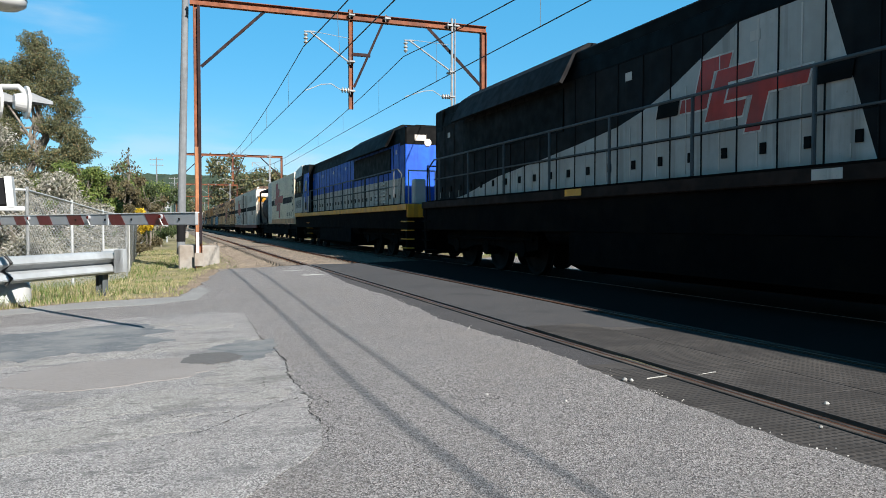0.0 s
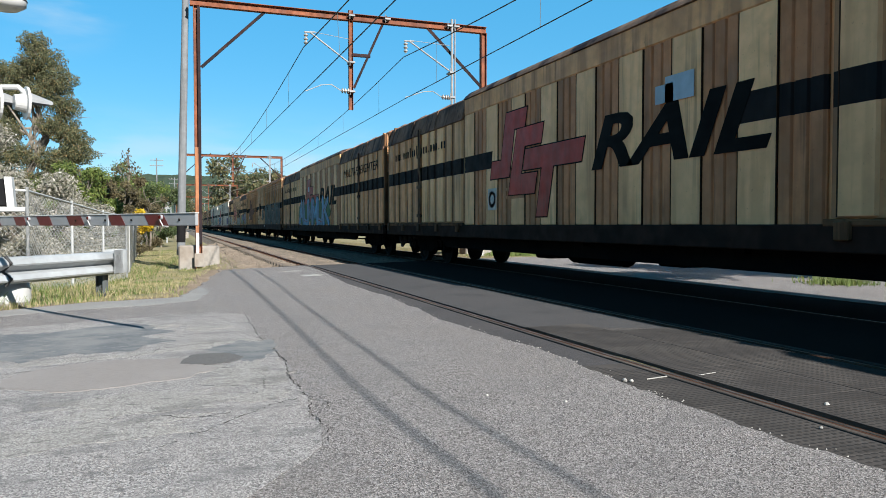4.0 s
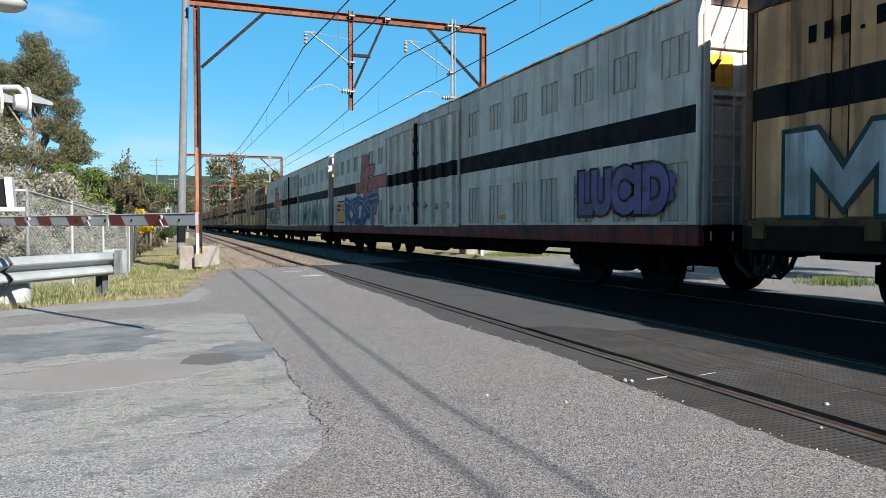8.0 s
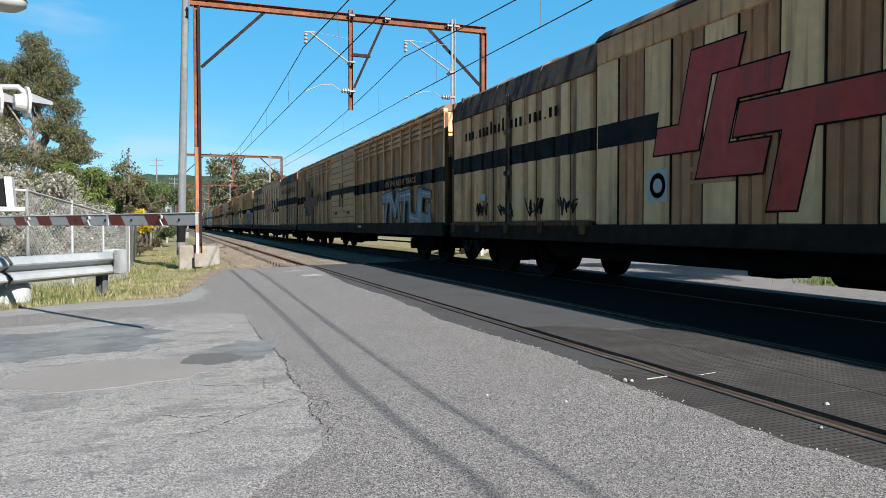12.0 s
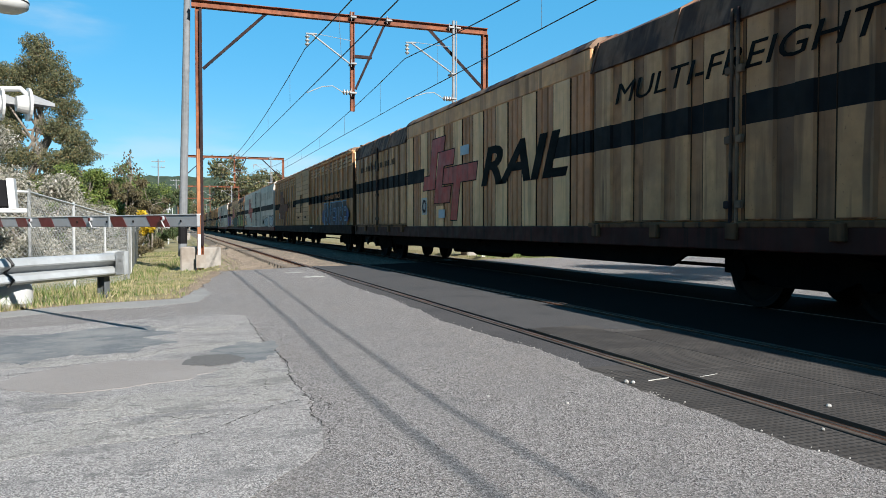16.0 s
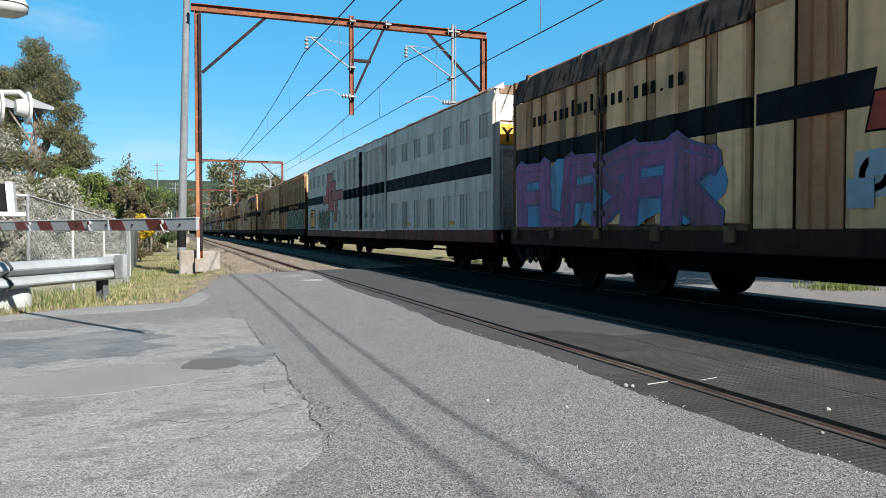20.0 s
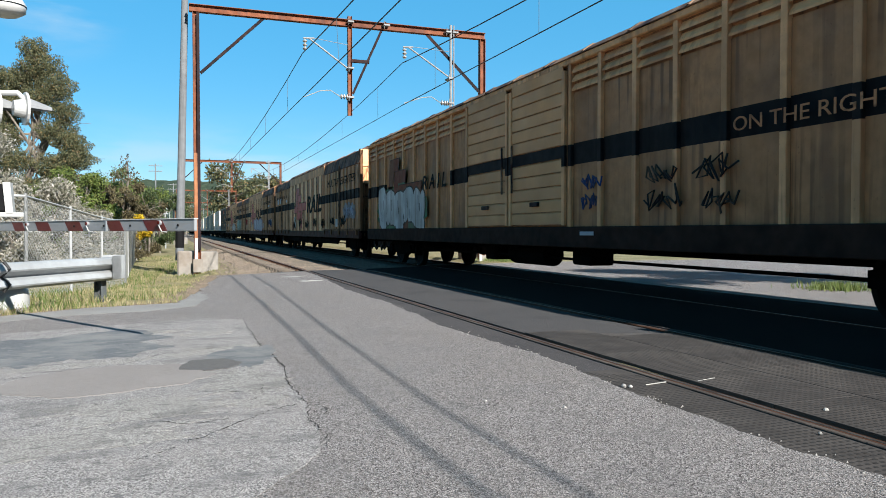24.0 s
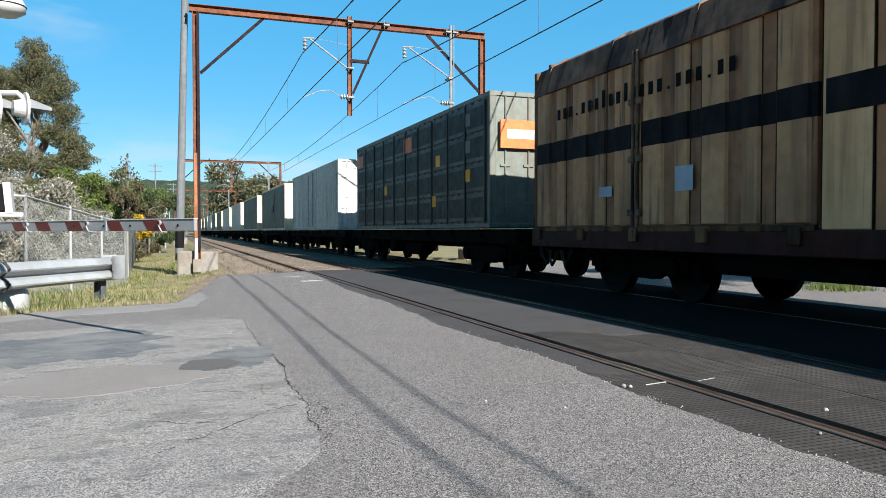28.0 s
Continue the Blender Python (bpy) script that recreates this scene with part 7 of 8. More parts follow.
part("graffiti_field", side_shape([(0.3, 1.10), (0.3, 2.1), (1.9, 2.12), (2.9, 2.05), (4.4, 2.0), (6.0, 1.85), (6.1, 1.10)], -HALF - 0.018, 11.17, 0.004), "g_black", c3, "dark sprayed field behind the figures")
for k, (ua, ub, za, zb, m) in enumerate(((0.35, 0.95, 1.12, 1.52, "g_bone"), (1.05, 1.75, 1.12, 1.5, "g_bone"), (1.85, 2.45, 1.12, 1.98, "g_bone"), (2.5, 3.0, 1.12, 2.05, "g_yellow"), (3.1, 3.6, 1.12, 1.5, "g_bone"), (3.65, 4.0, 1.12, 1.5, "g_lime"), (4.05, 4.5, 1.14, 1.95, "g_bone"), (4.6, 5.1, 1.14, 1.5, "g_bone"), (5.25, 5.65, 1.14, 1.75, "g_bone"), (5.75, 6.0, 1.2, 1.7, "g_lime"))):
    part("graffiti_block", side_shape([(ua, za), (ua, zb), (ub, zb), (ub, za)], -HALF - 0.018, 11.17, 0.007 + 0.0003 * k), m, c3, "upright sprayed block")
painted(1.0, 1.78, 0.48, "g_bone", tall=0.8, seed=3, lift=0.004)
painted(0.62, 1.76, 0.22, "g_pink", 0.0, 1.2, 0.2, 5, 0.009)
painted(1.95, 1.80, 0.3, "g_grey", tall=0.85, seed=6, lift=0.004)
painted(2.75, 1.74, 0.26, "g_pink", 0.02, 1.3, 0.25, 7, 0.004)
painted(3.45, 1.68, 0.42, "g_sky", tall=0.82, seed=8, lift=0.005)
painted(4.7, 1.72, 0.28, "g_bone", tall=0.9, seed=9, lift=0.005)
painted(5.3, 1.66, 0.30, "g_lime", tall=0.9, seed=10, lift=0.005)
painted(5.6, 1.60, 0.22, "g_sky", 0.0, 1.2, 0.3, 11, 0.009)
painted(2.1, 1.3, 0.16, "g_pink", 0.0, 1.0, 0.3, 12, 0.009)
sprayed_blocks(c3, 11.17, "M", 16.9, 18.5, 1.1, 1.95, -HALF - 0.018, "g_white", "g_teal")
sprayed_blocks(c3, 11.17, "M", 20.2, 21.8, 1.1, 1.95, -HALF - 0.018, "g_white", "g_teal")
part("graffiti_heart", side_shape([(19.35 + 0.62 * math.sin(t) ** 3, 1.56 + 0.04 * (13 * math.cos(t) - 5 * math.cos(2 * t) - 2 * math.cos(3 * t) - math.cos(4 * t)) * 0.75) for t in [0.2094 * q for q in range(30)]], -HALF - 0.018, 11.17, 0.008), "g_white", c3)
w2 = windowed_van(171.55, [(15.4, 20.0, 1.02, 1.95, "g_blue", "g_sky", "g_pale", 18, 5, None, "s")])
for k in range(3):
    part("graffiti_cloud", side_shape(blob(1.0 + 0.75 * k, 1.5, 0.55, 0.32, 0.0, 0.3, 50 + k), -HALF - 0.030, 11.12, 0.003 + 0.0004 * k), "g_purple", w2)
sprayed_word(w2, 11.12, "LUCID", 0.55, 2.9, 1.2, 1.82, -HALF - 0.034, "g_purple", "g_black")
w3 = windowed_van(194.55)
sprayed_word(w3, 11.12, "MAMA", 1.3, 6.9, 1.06, 2.22, -HALF - 0.004, "g_mint", "g_brown", 0.0, 0.6)
sprayed_word(w3, 11.12, "EMS", 19.3, 21.8, 1.62, 2.14, -HALF - 0.032, "g_bone", "g_teal")
sprayed_word(w3, 11.12, "IKE", 16.5, 18.9, 1.2, 2.0, -HALF - 0.032, "g_bone", "g_teal")
part("graffiti_star", side_shape([(19.75 + (0.3 if q % 2 == 0 else 0.12) * math.sin(0.6283 * q), 1.38 + (0.3 if q % 2 == 0 else 0.12) * math.cos(0.6283 * q)) for q in range(10)], -HALF - 0.032, 11.12, 0.006), "g_teal", w3)
freighter_van(217.65, aged=True)
c5 = freighter_van(240.65)
for k in range(4):
    tag_scrawl(c5, 11.17, 17.2 + 1.2 * k, 1.32, -HALF - 0.02, 0.26, "g_black", k)
louvre_van(263.5, [(0.95, 5.6, 1.05, 1.9, "g_grey", "g_teal", "g_pale", 23, 5, None, "s")])
freighter_van(286.1, aged=True)
l3 = louvre_van(309.25, [(18.1, 20.3, 1.05, 1.85, "g_sky", "g_black", "g_blue", 27, 2, None, "b")])
BEAST = [(6.2, 1.62), (6.1, 1.86), (5.8, 2.02), (5.6, 2.06), (4.75, 2.06), (4.5, 2.2), (4.25, 2.22), (4.05, 2.1), (3.6, 2.15), (2.6, 2.1), (1.6, 1.95), (1.2, 1.6), (1.1, 1.02), (5.7, 1.02), (5.95, 1.3)]
rim_ = part("graffiti_rim", side_shape(grown(BEAST, 0.09), -HALF - 0.002, 11.1, 0.004), "g_pale", l3, "broad pale sprayed outline")
body_ = part("graffiti_body", side_shape(BEAST, -HALF - 0.002, 11.1, 0.007), "g_brown", rim_, "brown sprayed body")
for k, pts_ in enumerate(([(5.75, 1.02), (5.55, 1.45), (4.6, 1.5), (3.4, 1.45), (2.3, 1.52), (1.3, 1.4), (1.12, 1.02)], [(6.15, 1.6), (6.05, 1.8), (5.75, 1.95), (5.35, 1.9), (5.6, 1.6), (5.45, 1.3), (5.8, 1.05), (6.0, 1.35)], [(4.9, 1.75), (4.6, 1.95), (4.35, 1.85), (4.4, 1.6), (4.7, 1.55)], [(3.9, 1.95), (3.75, 2.05), (3.6, 1.9), (3.7, 1.6), (3.9, 1.65)], [(2.6, 1.9), (2.2, 1.98), (1.9, 1.8), (2.2, 1.6), (2.5, 1.65)])):
    part("graffiti_fill", side_shape(pts_, -HALF - 0.002, 11.1, 0.009 + 0.0006 * k), "g_blue" if k == 0 else "g_navy", l3)
for k in range(4):
    u_ = 5.6 - 1.15 * k
    part("graffiti_slit", side_shape([(u_, 1.05), (u_ - 0.05, 1.05), (u_ - 0.2, 1.42), (u_ - 0.12, 1.5), (u_ - 0.02, 1.3)], -HALF - 0.002, 11.1, 0.013), "g_pale", l3)
freighter_van(332.4, sill="maroon", aged=True)
l4 = louvre_van(355.25)
for k in range(4):
    part("graffiti_cloud", side_shape(blob(1.5 + 1.15 * k, 1.45, 0.9, 0.42, 0.0, 0.3, 30 + k), -HALF - 0.002, 11.1, 0.003 + 0.0004 * k), "g_blue", l4)
sprayed_word(l4, 11.1, "BNETBE", 1.0, 5.4, 1.06, 1.98, -HALF - 0.005, "g_navy", "g_sky")
w4 = windowed_van(377.9, [(0.7, 2.9, 1.04, 1.72, "g_white", "g_black", "g_sky", 29, 4, None, "b"), (3.6, 5.7, 1.04, 1.6, "g_white", "g_black", "g_sky", 30, 4, None, "b")])
tag_scrawl(w4, 11.12, 6.9, 1.35, -HALF - 0.004, 0.35, "g_black", 4)
freighter_van(401.0, sill="maroon", art=[(1.1, 6.3, 1.02, 2.1, "g_lime", "g_black", "g_white", 30, 5, "g_green", "s"), (7.5, 13.2, 1.02, 1.9, "g_teal", "g_black", "g_lime", 31, 6, "g_green", "b"), (16.7, 21.9, 1.04, 2.1, "g_pink", "g_purple", "g_purple", 32, 6, "g_sky", "s")])
windowed_van(424.15, [(16.9, 19.3, 1.1, 1.8, "g_brown", "g_mint", "g_lime", 33, 3, "g_green", "s")])
l5 = louvre_van(447.35, [(0.5, 5.9, 1.02, 1.95, "g_green", "g_white", "g_red", 34, 7, "g_teal", "s")])
freighter_van(470.95, aged=True)
l6 = louvre_van(494.25, [(16.4, 20.8, 1.0, 2.2, "g_white", "g_black", "g_grey", 36, 5, "g_green", "b")])
for k, (u_, z_, size_, m_) in enumerate(((8.6, 1.75, 0.22, "g_blue"), (8.6, 1.45, 0.2, "g_blue"), (6.9, 1.75, 0.26, "g_black"), (6.9, 1.4, 0.28, "g_black"), (5.9, 1.75, 0.28, "g_black"), (5.8, 1.35, 0.26, "g_black"))):
    tag_scrawl(l6, 11.1, u_, z_, -HALF - 0.004, size_, m_, k + 130)
c10 = freighter_van(517.6, sill="maroon", aged=True)
for k in range(7):
    tag_scrawl(c10, 11.17, 3.0 + 2.0 * k, 1.35 + 0.1 * math.sin(k * 3), -HALF - 0.02, 0.34, "g_black", k + 20)
for k in range(3):
    tag_scrawl(c10, 11.17, 2.4 - 0.4 * k, 1.72, -HALF - 0.026, 0.34, "g_pale", k + 40)
    part("graffiti_cloud", side_shape(blob(1.0 + 0.6 * k, 1.72, 0.42, 0.3, 0.0, 0.4, 95 + k), -HALF - 0.018, 11.17, 0.003 + 0.0004 * k), "g_grey", c10, "faded pale sprayed patch")
c11 = freighter_van(540.7, "bars", sill="maroon", aged=True, art=[(6.4, 12.2, 1.02, 1.85, "g_pale", "g_purple", "g_grey", 38, 7, None, "b")])
for k in range(3):
    tag_scrawl(c11, 11.17, 18.7 + 0.4 * k, 1.75, -HALF - 0.02, 0.45, "g_red", k + 50)
    tag_scrawl(c11, 11.17, 2.0 + 0.4 * k, 1.55, -HALF - 0.02, 0.4, "g_blue", k + 60)
c12 = freighter_van(563.45, sill="maroon", aged=True, art=[(8.1, 11.9, 1.02, 1.72, "g_white", "g_black", "g_grey", 40, 4, "g_sky", "b")])
sprayed_blocks(c12, 11.17, "MUM", 0.9, 5.9, 1.12, 2.05, -HALF - 0.018, "g_mint", "g_black")
flats = [(588.2, 11.9, "darkgrey", "bargrey", 2.9, "dark grey 40-foot side-opening container"), (603.4, 11.9, "palegrey", "palegrey", 2.85, "pale blue-grey 40-foot container"),
         (618.5, 11.9, "bargrey", "offwhite", 2.8, "grey-green container with cream end frames"), (633.7, 11.9, "bargrey", "offwhite", 2.75, "grey-green container with cream end frames"),
         (648.9, 11.9, "palegrey", "offwhite", 2.75, "pale grey container with cream end frames")]
for i in range(11):
    flats.append((664.2 + 15.1 * i, 11.9, "bargrey" if i % 3 else "palegrey", "offwhite", 2.7, "grey container with cream end frames"))
for i_, (f, ln_, mside, mend, hh, lb) in enumerate(flats):
    flat_wagon(f - 1.2, 14.2)
    k_ = container(f, ln_, mside, hh, 0.2, lb, end_mat=mend)
    if i_ == 0:
        # folding side doors in framed panels, with small labels and an orange mark on the end
        for a in range(10):
            for b in range(4):
                y0, z0 = -5.75 + 1.15 * a, 1.2 + 0.66 * b
                fr = Geo().box(-1.232, -1.2, y0 + 0.03, y0 + 1.12, z0, z0 + 0.62, ch=0.012)
                pn = part("door_panel", fr, "darkgrey", k_)
                # a darker sheet on the panel paints a recess's shade; nothing is sunk
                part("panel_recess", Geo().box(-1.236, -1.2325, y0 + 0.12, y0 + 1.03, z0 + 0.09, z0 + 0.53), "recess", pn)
            part("lock_bar", Geo().tube((-1.25, -5.75 + 1.15 * a, 1.15), (-1.25, -5.75 + 1.15 * a, 3.8), 0.02, seg=6), "darkgrey", k_)
        for y0, z0, m_ in ((-0.6, 3.2, "orange"), (-2.9, 2.6, "yellow"), (-4.9, 2.1, "yellow"), (1.9, 2.1, "yellow"), (5.0, 3.2, "orange"), (-4.9, 3.35, "bargrey"), (-4.9, 2.75, "bargrey"), (-2.6, 1.6, "yellow")):
            part("label_plate", Geo().box(-1.242, -1.238, y0, y0 + (0.75 if m_ == "orange" else 0.3), z0, z0 + (0.42 if m_ == "orange" else 0.28)), m_, k_)
        part("end_mark", Geo().box(-1.0, 0.7, -6.02, -5.975, 2.75, 3.35), "orange", k_, "orange painted mark on the end")
        part("end_mark_bar", Geo().box(-0.85, 0.5, -6.026, -6.021, 2.95, 3.15), "signwhite", k_)
    if i_ == 1:
        for y0 in (-0.2, 0.9):
            part("door_seam", Geo().box(-1.222, -1.212, y0, y0 + 0.09, 1.2, 3.75, ch=0.003), "bargrey", k_)
        bar_text(k_, 5.95, 0.35, 0.15, 1.9, 1.5, -1.215, "bargrey", "I", "side_mark")
    if i_ == 2:
        for y0, y1, z0, z1 in ((-1.2, -0.4, 1.6, 3.5), (-1.9, 0.4, 2.2, 2.7)):
            part("faded_mark", Geo().box(-1.222, -1.214, y0, y1, z0, z1), "darkgrey", k_, "faded dark painted mark")


# ---- crossing furniture beside the road ----
def boom_gate():
    """The lowered boom: slanted red and pale sheets on a flat aluminium arm, with small lamps."""
    tip, way = Vector((0.155, 6.08, 1.035)), Vector((-0.511, 0.859, 0)).normalized()
    b = thing("boom_gate", "lowered level-crossing boom with faded red and white bands", "boom gate", at=tuple(tip), rz=math.degrees(math.atan2(way.y, way.x)))
    L = 5.4
    part("arm", Geo().box(-0.03, L, -0.014, 0.014, -0.048, 0.048, ch=0.006), "boomgrey", b, "flat aluminium boom arm")
    part("cap_strip", Geo().box(-0.03, L, -0.02, 0.02, 0.048, 0.056, ch=0.002), "signwhite", b)
    edges = [(0.36, 0.66), (1.06, 1.30), (1.82, 2.12), (2.50, 2.80), (3.12, 3.38), (3.8, 4.1), (4.5, 4.8)]
    for a, c in edges:
        for s in (-1, 1):
            sk = 0.085
            part("red_band", Geo().prism([(a, -0.047), (c, -0.047), (c + sk, 0.047), (a + sk, 0.047)], 1, s * 0.0142, s * 0.0165), "boomred", b, "faded red reflective band")
    for d in (0.46, 1.72, 3.05):
        part("lamp", Geo().tube((d, 0.014, 0.022), (d, 0.036, 0.022), 0.02, 0.022, seg=12), "boomgrey", b, "small round boom lamp")
        part("lamp_lens", Geo().tube((d, 0.036, 0.022), (d, 0.040, 0.022), 0.016, seg=12), "lens", b, "dark red lamp lens")
        part("cable", Geo().path([(d + 0.02, 0.03, 0.03), (d - 0.01, 0.035, -0.01), (d - 0.04, 0.03, -0.05), (d - 0.10, 0.02, -0.055)], 0.0045, 6), "signwhite", b, "thin white lamp cable loop")
    for d in (0.2, 0.95, 1.42, 2.0):
        part("bolt", Geo().tube((d, 0.012, 0.0), (d, 0.022, 0.0), 0.01, seg=8), "charcoal", b)
    part("splice_plate", Geo().box(1.36, 1.40, -0.02, 0.02, -0.05, 0.05, ch=0.004), "silver", b)


def crossing_signal():
    """The flashing-light post; its arm and lamp hoods reach into the picture."""
    m = thing("crossing_signal", "white level-crossing signal post with hooded lamps and a bell", "crossing signal", at=(-2.62, 10.55, 0))
    part("post", Geo().tube((0, 0, -0.05), (0, 0, 3.75), 0.055, seg=14), "signwhite", m, "white steel post")
    part("base_guard", Geo().lathe([(0.0, 0.40), (0.20, 0.395), (0.27, 0.36), (0.30, 0.26), (0.30, -0.02)], 24, 2, (0.62, -0.1, -0.08)), "signwhite", m, "white rounded base guard", True)
    part("base_band", Geo().lathe([(0.302, 0.10), (0.306, 0.10), (0.306, -0.03), (0.302, -0.03)], 24, 2, (0.62, -0.1, -0.06)), "concrete", m)
    part("lamp_arm", Geo().path([(-0.7, 0.22, 2.67), (0, 0, 2.67), (0.86, -0.32, 2.67), (0.93, -0.34, 2.6), (0.93, -0.34, 2.5)], 0.035, 10), "signwhite", m, "white bent pipe arm")
    for x, y in ((0.93, -0.34), (0.62, -0.26)):
        ax = Vector((0.9, 0.35, 0)).normalized()
        c = Vector((x, y, 2.48))
        def ringed(r0, r1, t0, t1):
            return Geo().tube(c + ax * t0, c + ax * t1, r0, r1, seg=20)
        disc = part("backboard", ringed(0.2, 0.2, 0.0, 0.03), "signwhite", m, "white round lamp backboard")
        part("lamp_housing", ringed(0.09, 0.12, -0.12, 0.0), "signwhite", m, "white lamp housing")
        hood = Geo()
        side = ax.cross(Vector((0, 0, 1))).normalized()
        n = 10
        vs = []
        for t, r, lo in ((0.03, 0.14, -0.6), (0.30, 0.05, 0.35)):
            for k in range(n + 1):
                a = math.pi * (1.0 - lo * 0.0) * k / n
                vs.append(c + ax * t + (side * math.cos(a) + Vector((0, 0, 1)) * math.sin(a)) * r)
        hood.mesh_of(vs, [(k, k + 1, n + 2 + k, n + 1 + k) for k in range(n)])
        part("hood", hood, "arm", m, "grey lamp hood")
        part("lens", ringed(0.1, 0.1, 0.03, 0.034), "lens", m, "dark red lamp lens")
    part("bell", Geo().lathe([(0.0, 0.18), (0.10, 0.17), (0.19, 0.11), (0.24, 0.02), (0.23, -0.06), (0.15, -0.11), (0.0, -0.12)], 22, 2, (0.72, -0.26, 3.72)), "signwhite", m, "white domed warning bell", True)
    part("bell_bracket", Geo().path([(0, 0, 3.72), (0.66, -0.24, 3.72)], 0.03, 8), "signwhite", m)
    part("bell_seam", Geo().lathe([(0.236, 0.0), (0.243, 0.0), (0.241, -0.012), (0.234, -0.012)], 22, 2, (0.72, -0.26, 3.73)), "charcoal", m)
    part("side_lamp", Geo().box(0.56, 0.72, -0.30, -0.20, 1.22, 1.56, ch=0.02), "charcoal", m, "black lamp box")
    part("side_lamp_case", Geo().prism([(0.72, 1.2), (0.80, 1.2), (0.77, 1.58), (0.69, 1.58)], 1, -0.36, -0.2), "signwhite", m, "white lamp case")
    part("drive_arm", Geo().box(0.2, 0.91, -0.36, -0.28, 1.155, 1.215, ch=0.01), "signwhite", m, "white boom support arm")
    part("drive_case", Geo().box(-0.35, 0.3, -0.3, 0.3, 0.7, 1.4, ch=0.04), "silver", m, "grey boom drive case")


def guardrail():
    """A galvanised W-beam on short steel posts, ending in a rolled end."""
    a, b = Vector((-0.72, 11.85, 0.02)), Vector((-3.5, 7.6, 0.02))
    d = (b - a).normalized()
    g = thing("guardrail", "galvanised corrugated steel guardrail with a rounded end", "guardrail", at=(a.x, a.y, -0.05), rz=math.degrees(math.atan2(d.y, d.x)))
    L = (b - a).length
    prof = [(0.0, 0.66), (0.05, 0.655), (0.085, 0.63), (0.115, 0.57), (0.105, 0.55), (0.0, 0.49), (0.0, 0.475), (0.085, 0.445), (0.115, 0.385), (0.105, 0.365), (0.02, 0.33), (0.0, 0.33)]
    back = [(y - 0.012, z) for y, z in reversed(prof)]
    part("w_beam", Geo().prism(prof + back, 0, 0.12, L), "silver", g, "corrugated galvanised beam")
    end = Geo()
    ring = []
    for k in range(9):
        t = math.pi * k / 8
        ring.append((0.15 - 0.20 * math.sin(t), -0.03 + 0.16 * math.cos(t)))
    ring = [(0.36, 0.13)] + ring
    outer = ring + [(x + 0.012, y) for x, y in reversed(ring)]
    end.prism(outer, 2, 0.35, 0.685)
    part("rolled_end", end, "silver", g, "rolled galvanised end piece")
    for x in (0.34, 2.3, 4.3):
        p = Geo().box(x - 0.055, x + 0.055, -0.16, -0.145, -0.2, 0.6, ch=0.003).box(x - 0.055, x + 0.055, -0.05, -0.035, -0.2, 0.6, ch=0.003).box(x - 0.006, x + 0.006, -0.145, -0.05, -0.2, 0.6)
        # darker steel than the beam, so the posts look shaded
        part("post", p, "darksteel", g, "steel guardrail post darkened for shade")
    part("strap", Geo().path([(2.22, 0.06, 0.672), (2.20, 0.125, 0.59), (2.22, 0.02, 0.49), (2.20, 0.125, 0.40), (2.22, 0.06, 0.32)], 0.02, 7), "hose", g, "black strap round the beam")


def chain_fence(pts, height, panel_mat="silver", name="chain_link_fence"):
    """Galvanised posts and rails with woven wire between them."""
    f = thing(name, "galvanised chain-link fence along the railway verge", "fence")
    M_wire = "wiremesh"
    for i, (x, y) in enumerate(pts):
        z = ground_height(x, y)
        part("post", Geo().tube((x, y, z - 0.2), (x, y, z + height + 0.05), 0.026, seg=9), "fence", f)
    for (x0, y0), (x1, y1) in zip(pts, pts[1:]):
        z0, z1 = ground_height(x0, y0), ground_height(x1, y1)
        part("top_rail", Geo().tube((x0, y0, z0 + height), (x1, y1, z1 + height), 0.02, seg=7), "fence", f)
        L = math.hypot(x1 - x0, y1 - y0)
        ux, uy = (x1 - x0) / L, (y1 - y0) / L
        g = Geo()
        lo, hi = 0.03, height - 0.02
        step, H = 0.085, hi - lo
        n = int((L + H) / step)
        def at(s, zz, off):
            return (x0 + ux * s - uy * off, y0 + uy * s + ux * off, z0 + (z1 - z0) * s / L + zz)
        for k in range(n):
            s0 = k * step - H
            for sg in (1, -1):
                if sg == 1:
                    a, b = max(0, s0), min(L, s0 + H)
                    za, zb = lo + (a - s0), lo + (b - s0)
                else:
                    a, b = max(0, s0), min(L, s0 + H)
                    za, zb = hi - (a - s0), hi - (b - s0)
                if b - a > 0.05:
                    g.tube(at(a, za, 0.002 * sg), at(b, zb, 0.002 * sg), 0.0022, seg=3, cap=False)
        part("wire_mesh", g.to_mesh("wire_mesh", "fence", False, False), None, f, "woven diamond wire mesh")
    return f


boom_gate()
crossing_signal()
guardrail()
chain_fence([(-2.15, 13.0), (-1.82, 15.5), (-1.49, 18.0), (-1.16, 20.6)], 1.62)
chain_fence([(-1.16, 20.6), (-1.28, 24.0), (-1.45, 30.0), (-1.65, 38.0), (-1.9, 48.0), (-2.3, 64.0)], 1.62)
chain_fence([(-6.6, 10.9), (-4.4, 11.9), (-2.15, 13.0)], 1.62)


def paling_fence():
    f = thing("paling_fence", "white and pale blue boundary fence far along the verge", "fence")
    for i in range(13):
        y = 54 + 2.2 * i
        z = ground_height(-2.8, y)
        part("post", Geo().box(-2.86, -2.74, y - 0.06, y + 0.06, z - 0.1, z + 1.45, ch=0.01), "signwhite", f)
        part("panel", Geo().box(-2.83, -2.80, y + 0.07, y + 2.13, z + 0.05, z + 1.3, ch=0.005), "foil" if i % 2 else "palegrey", f)


paling_fence()


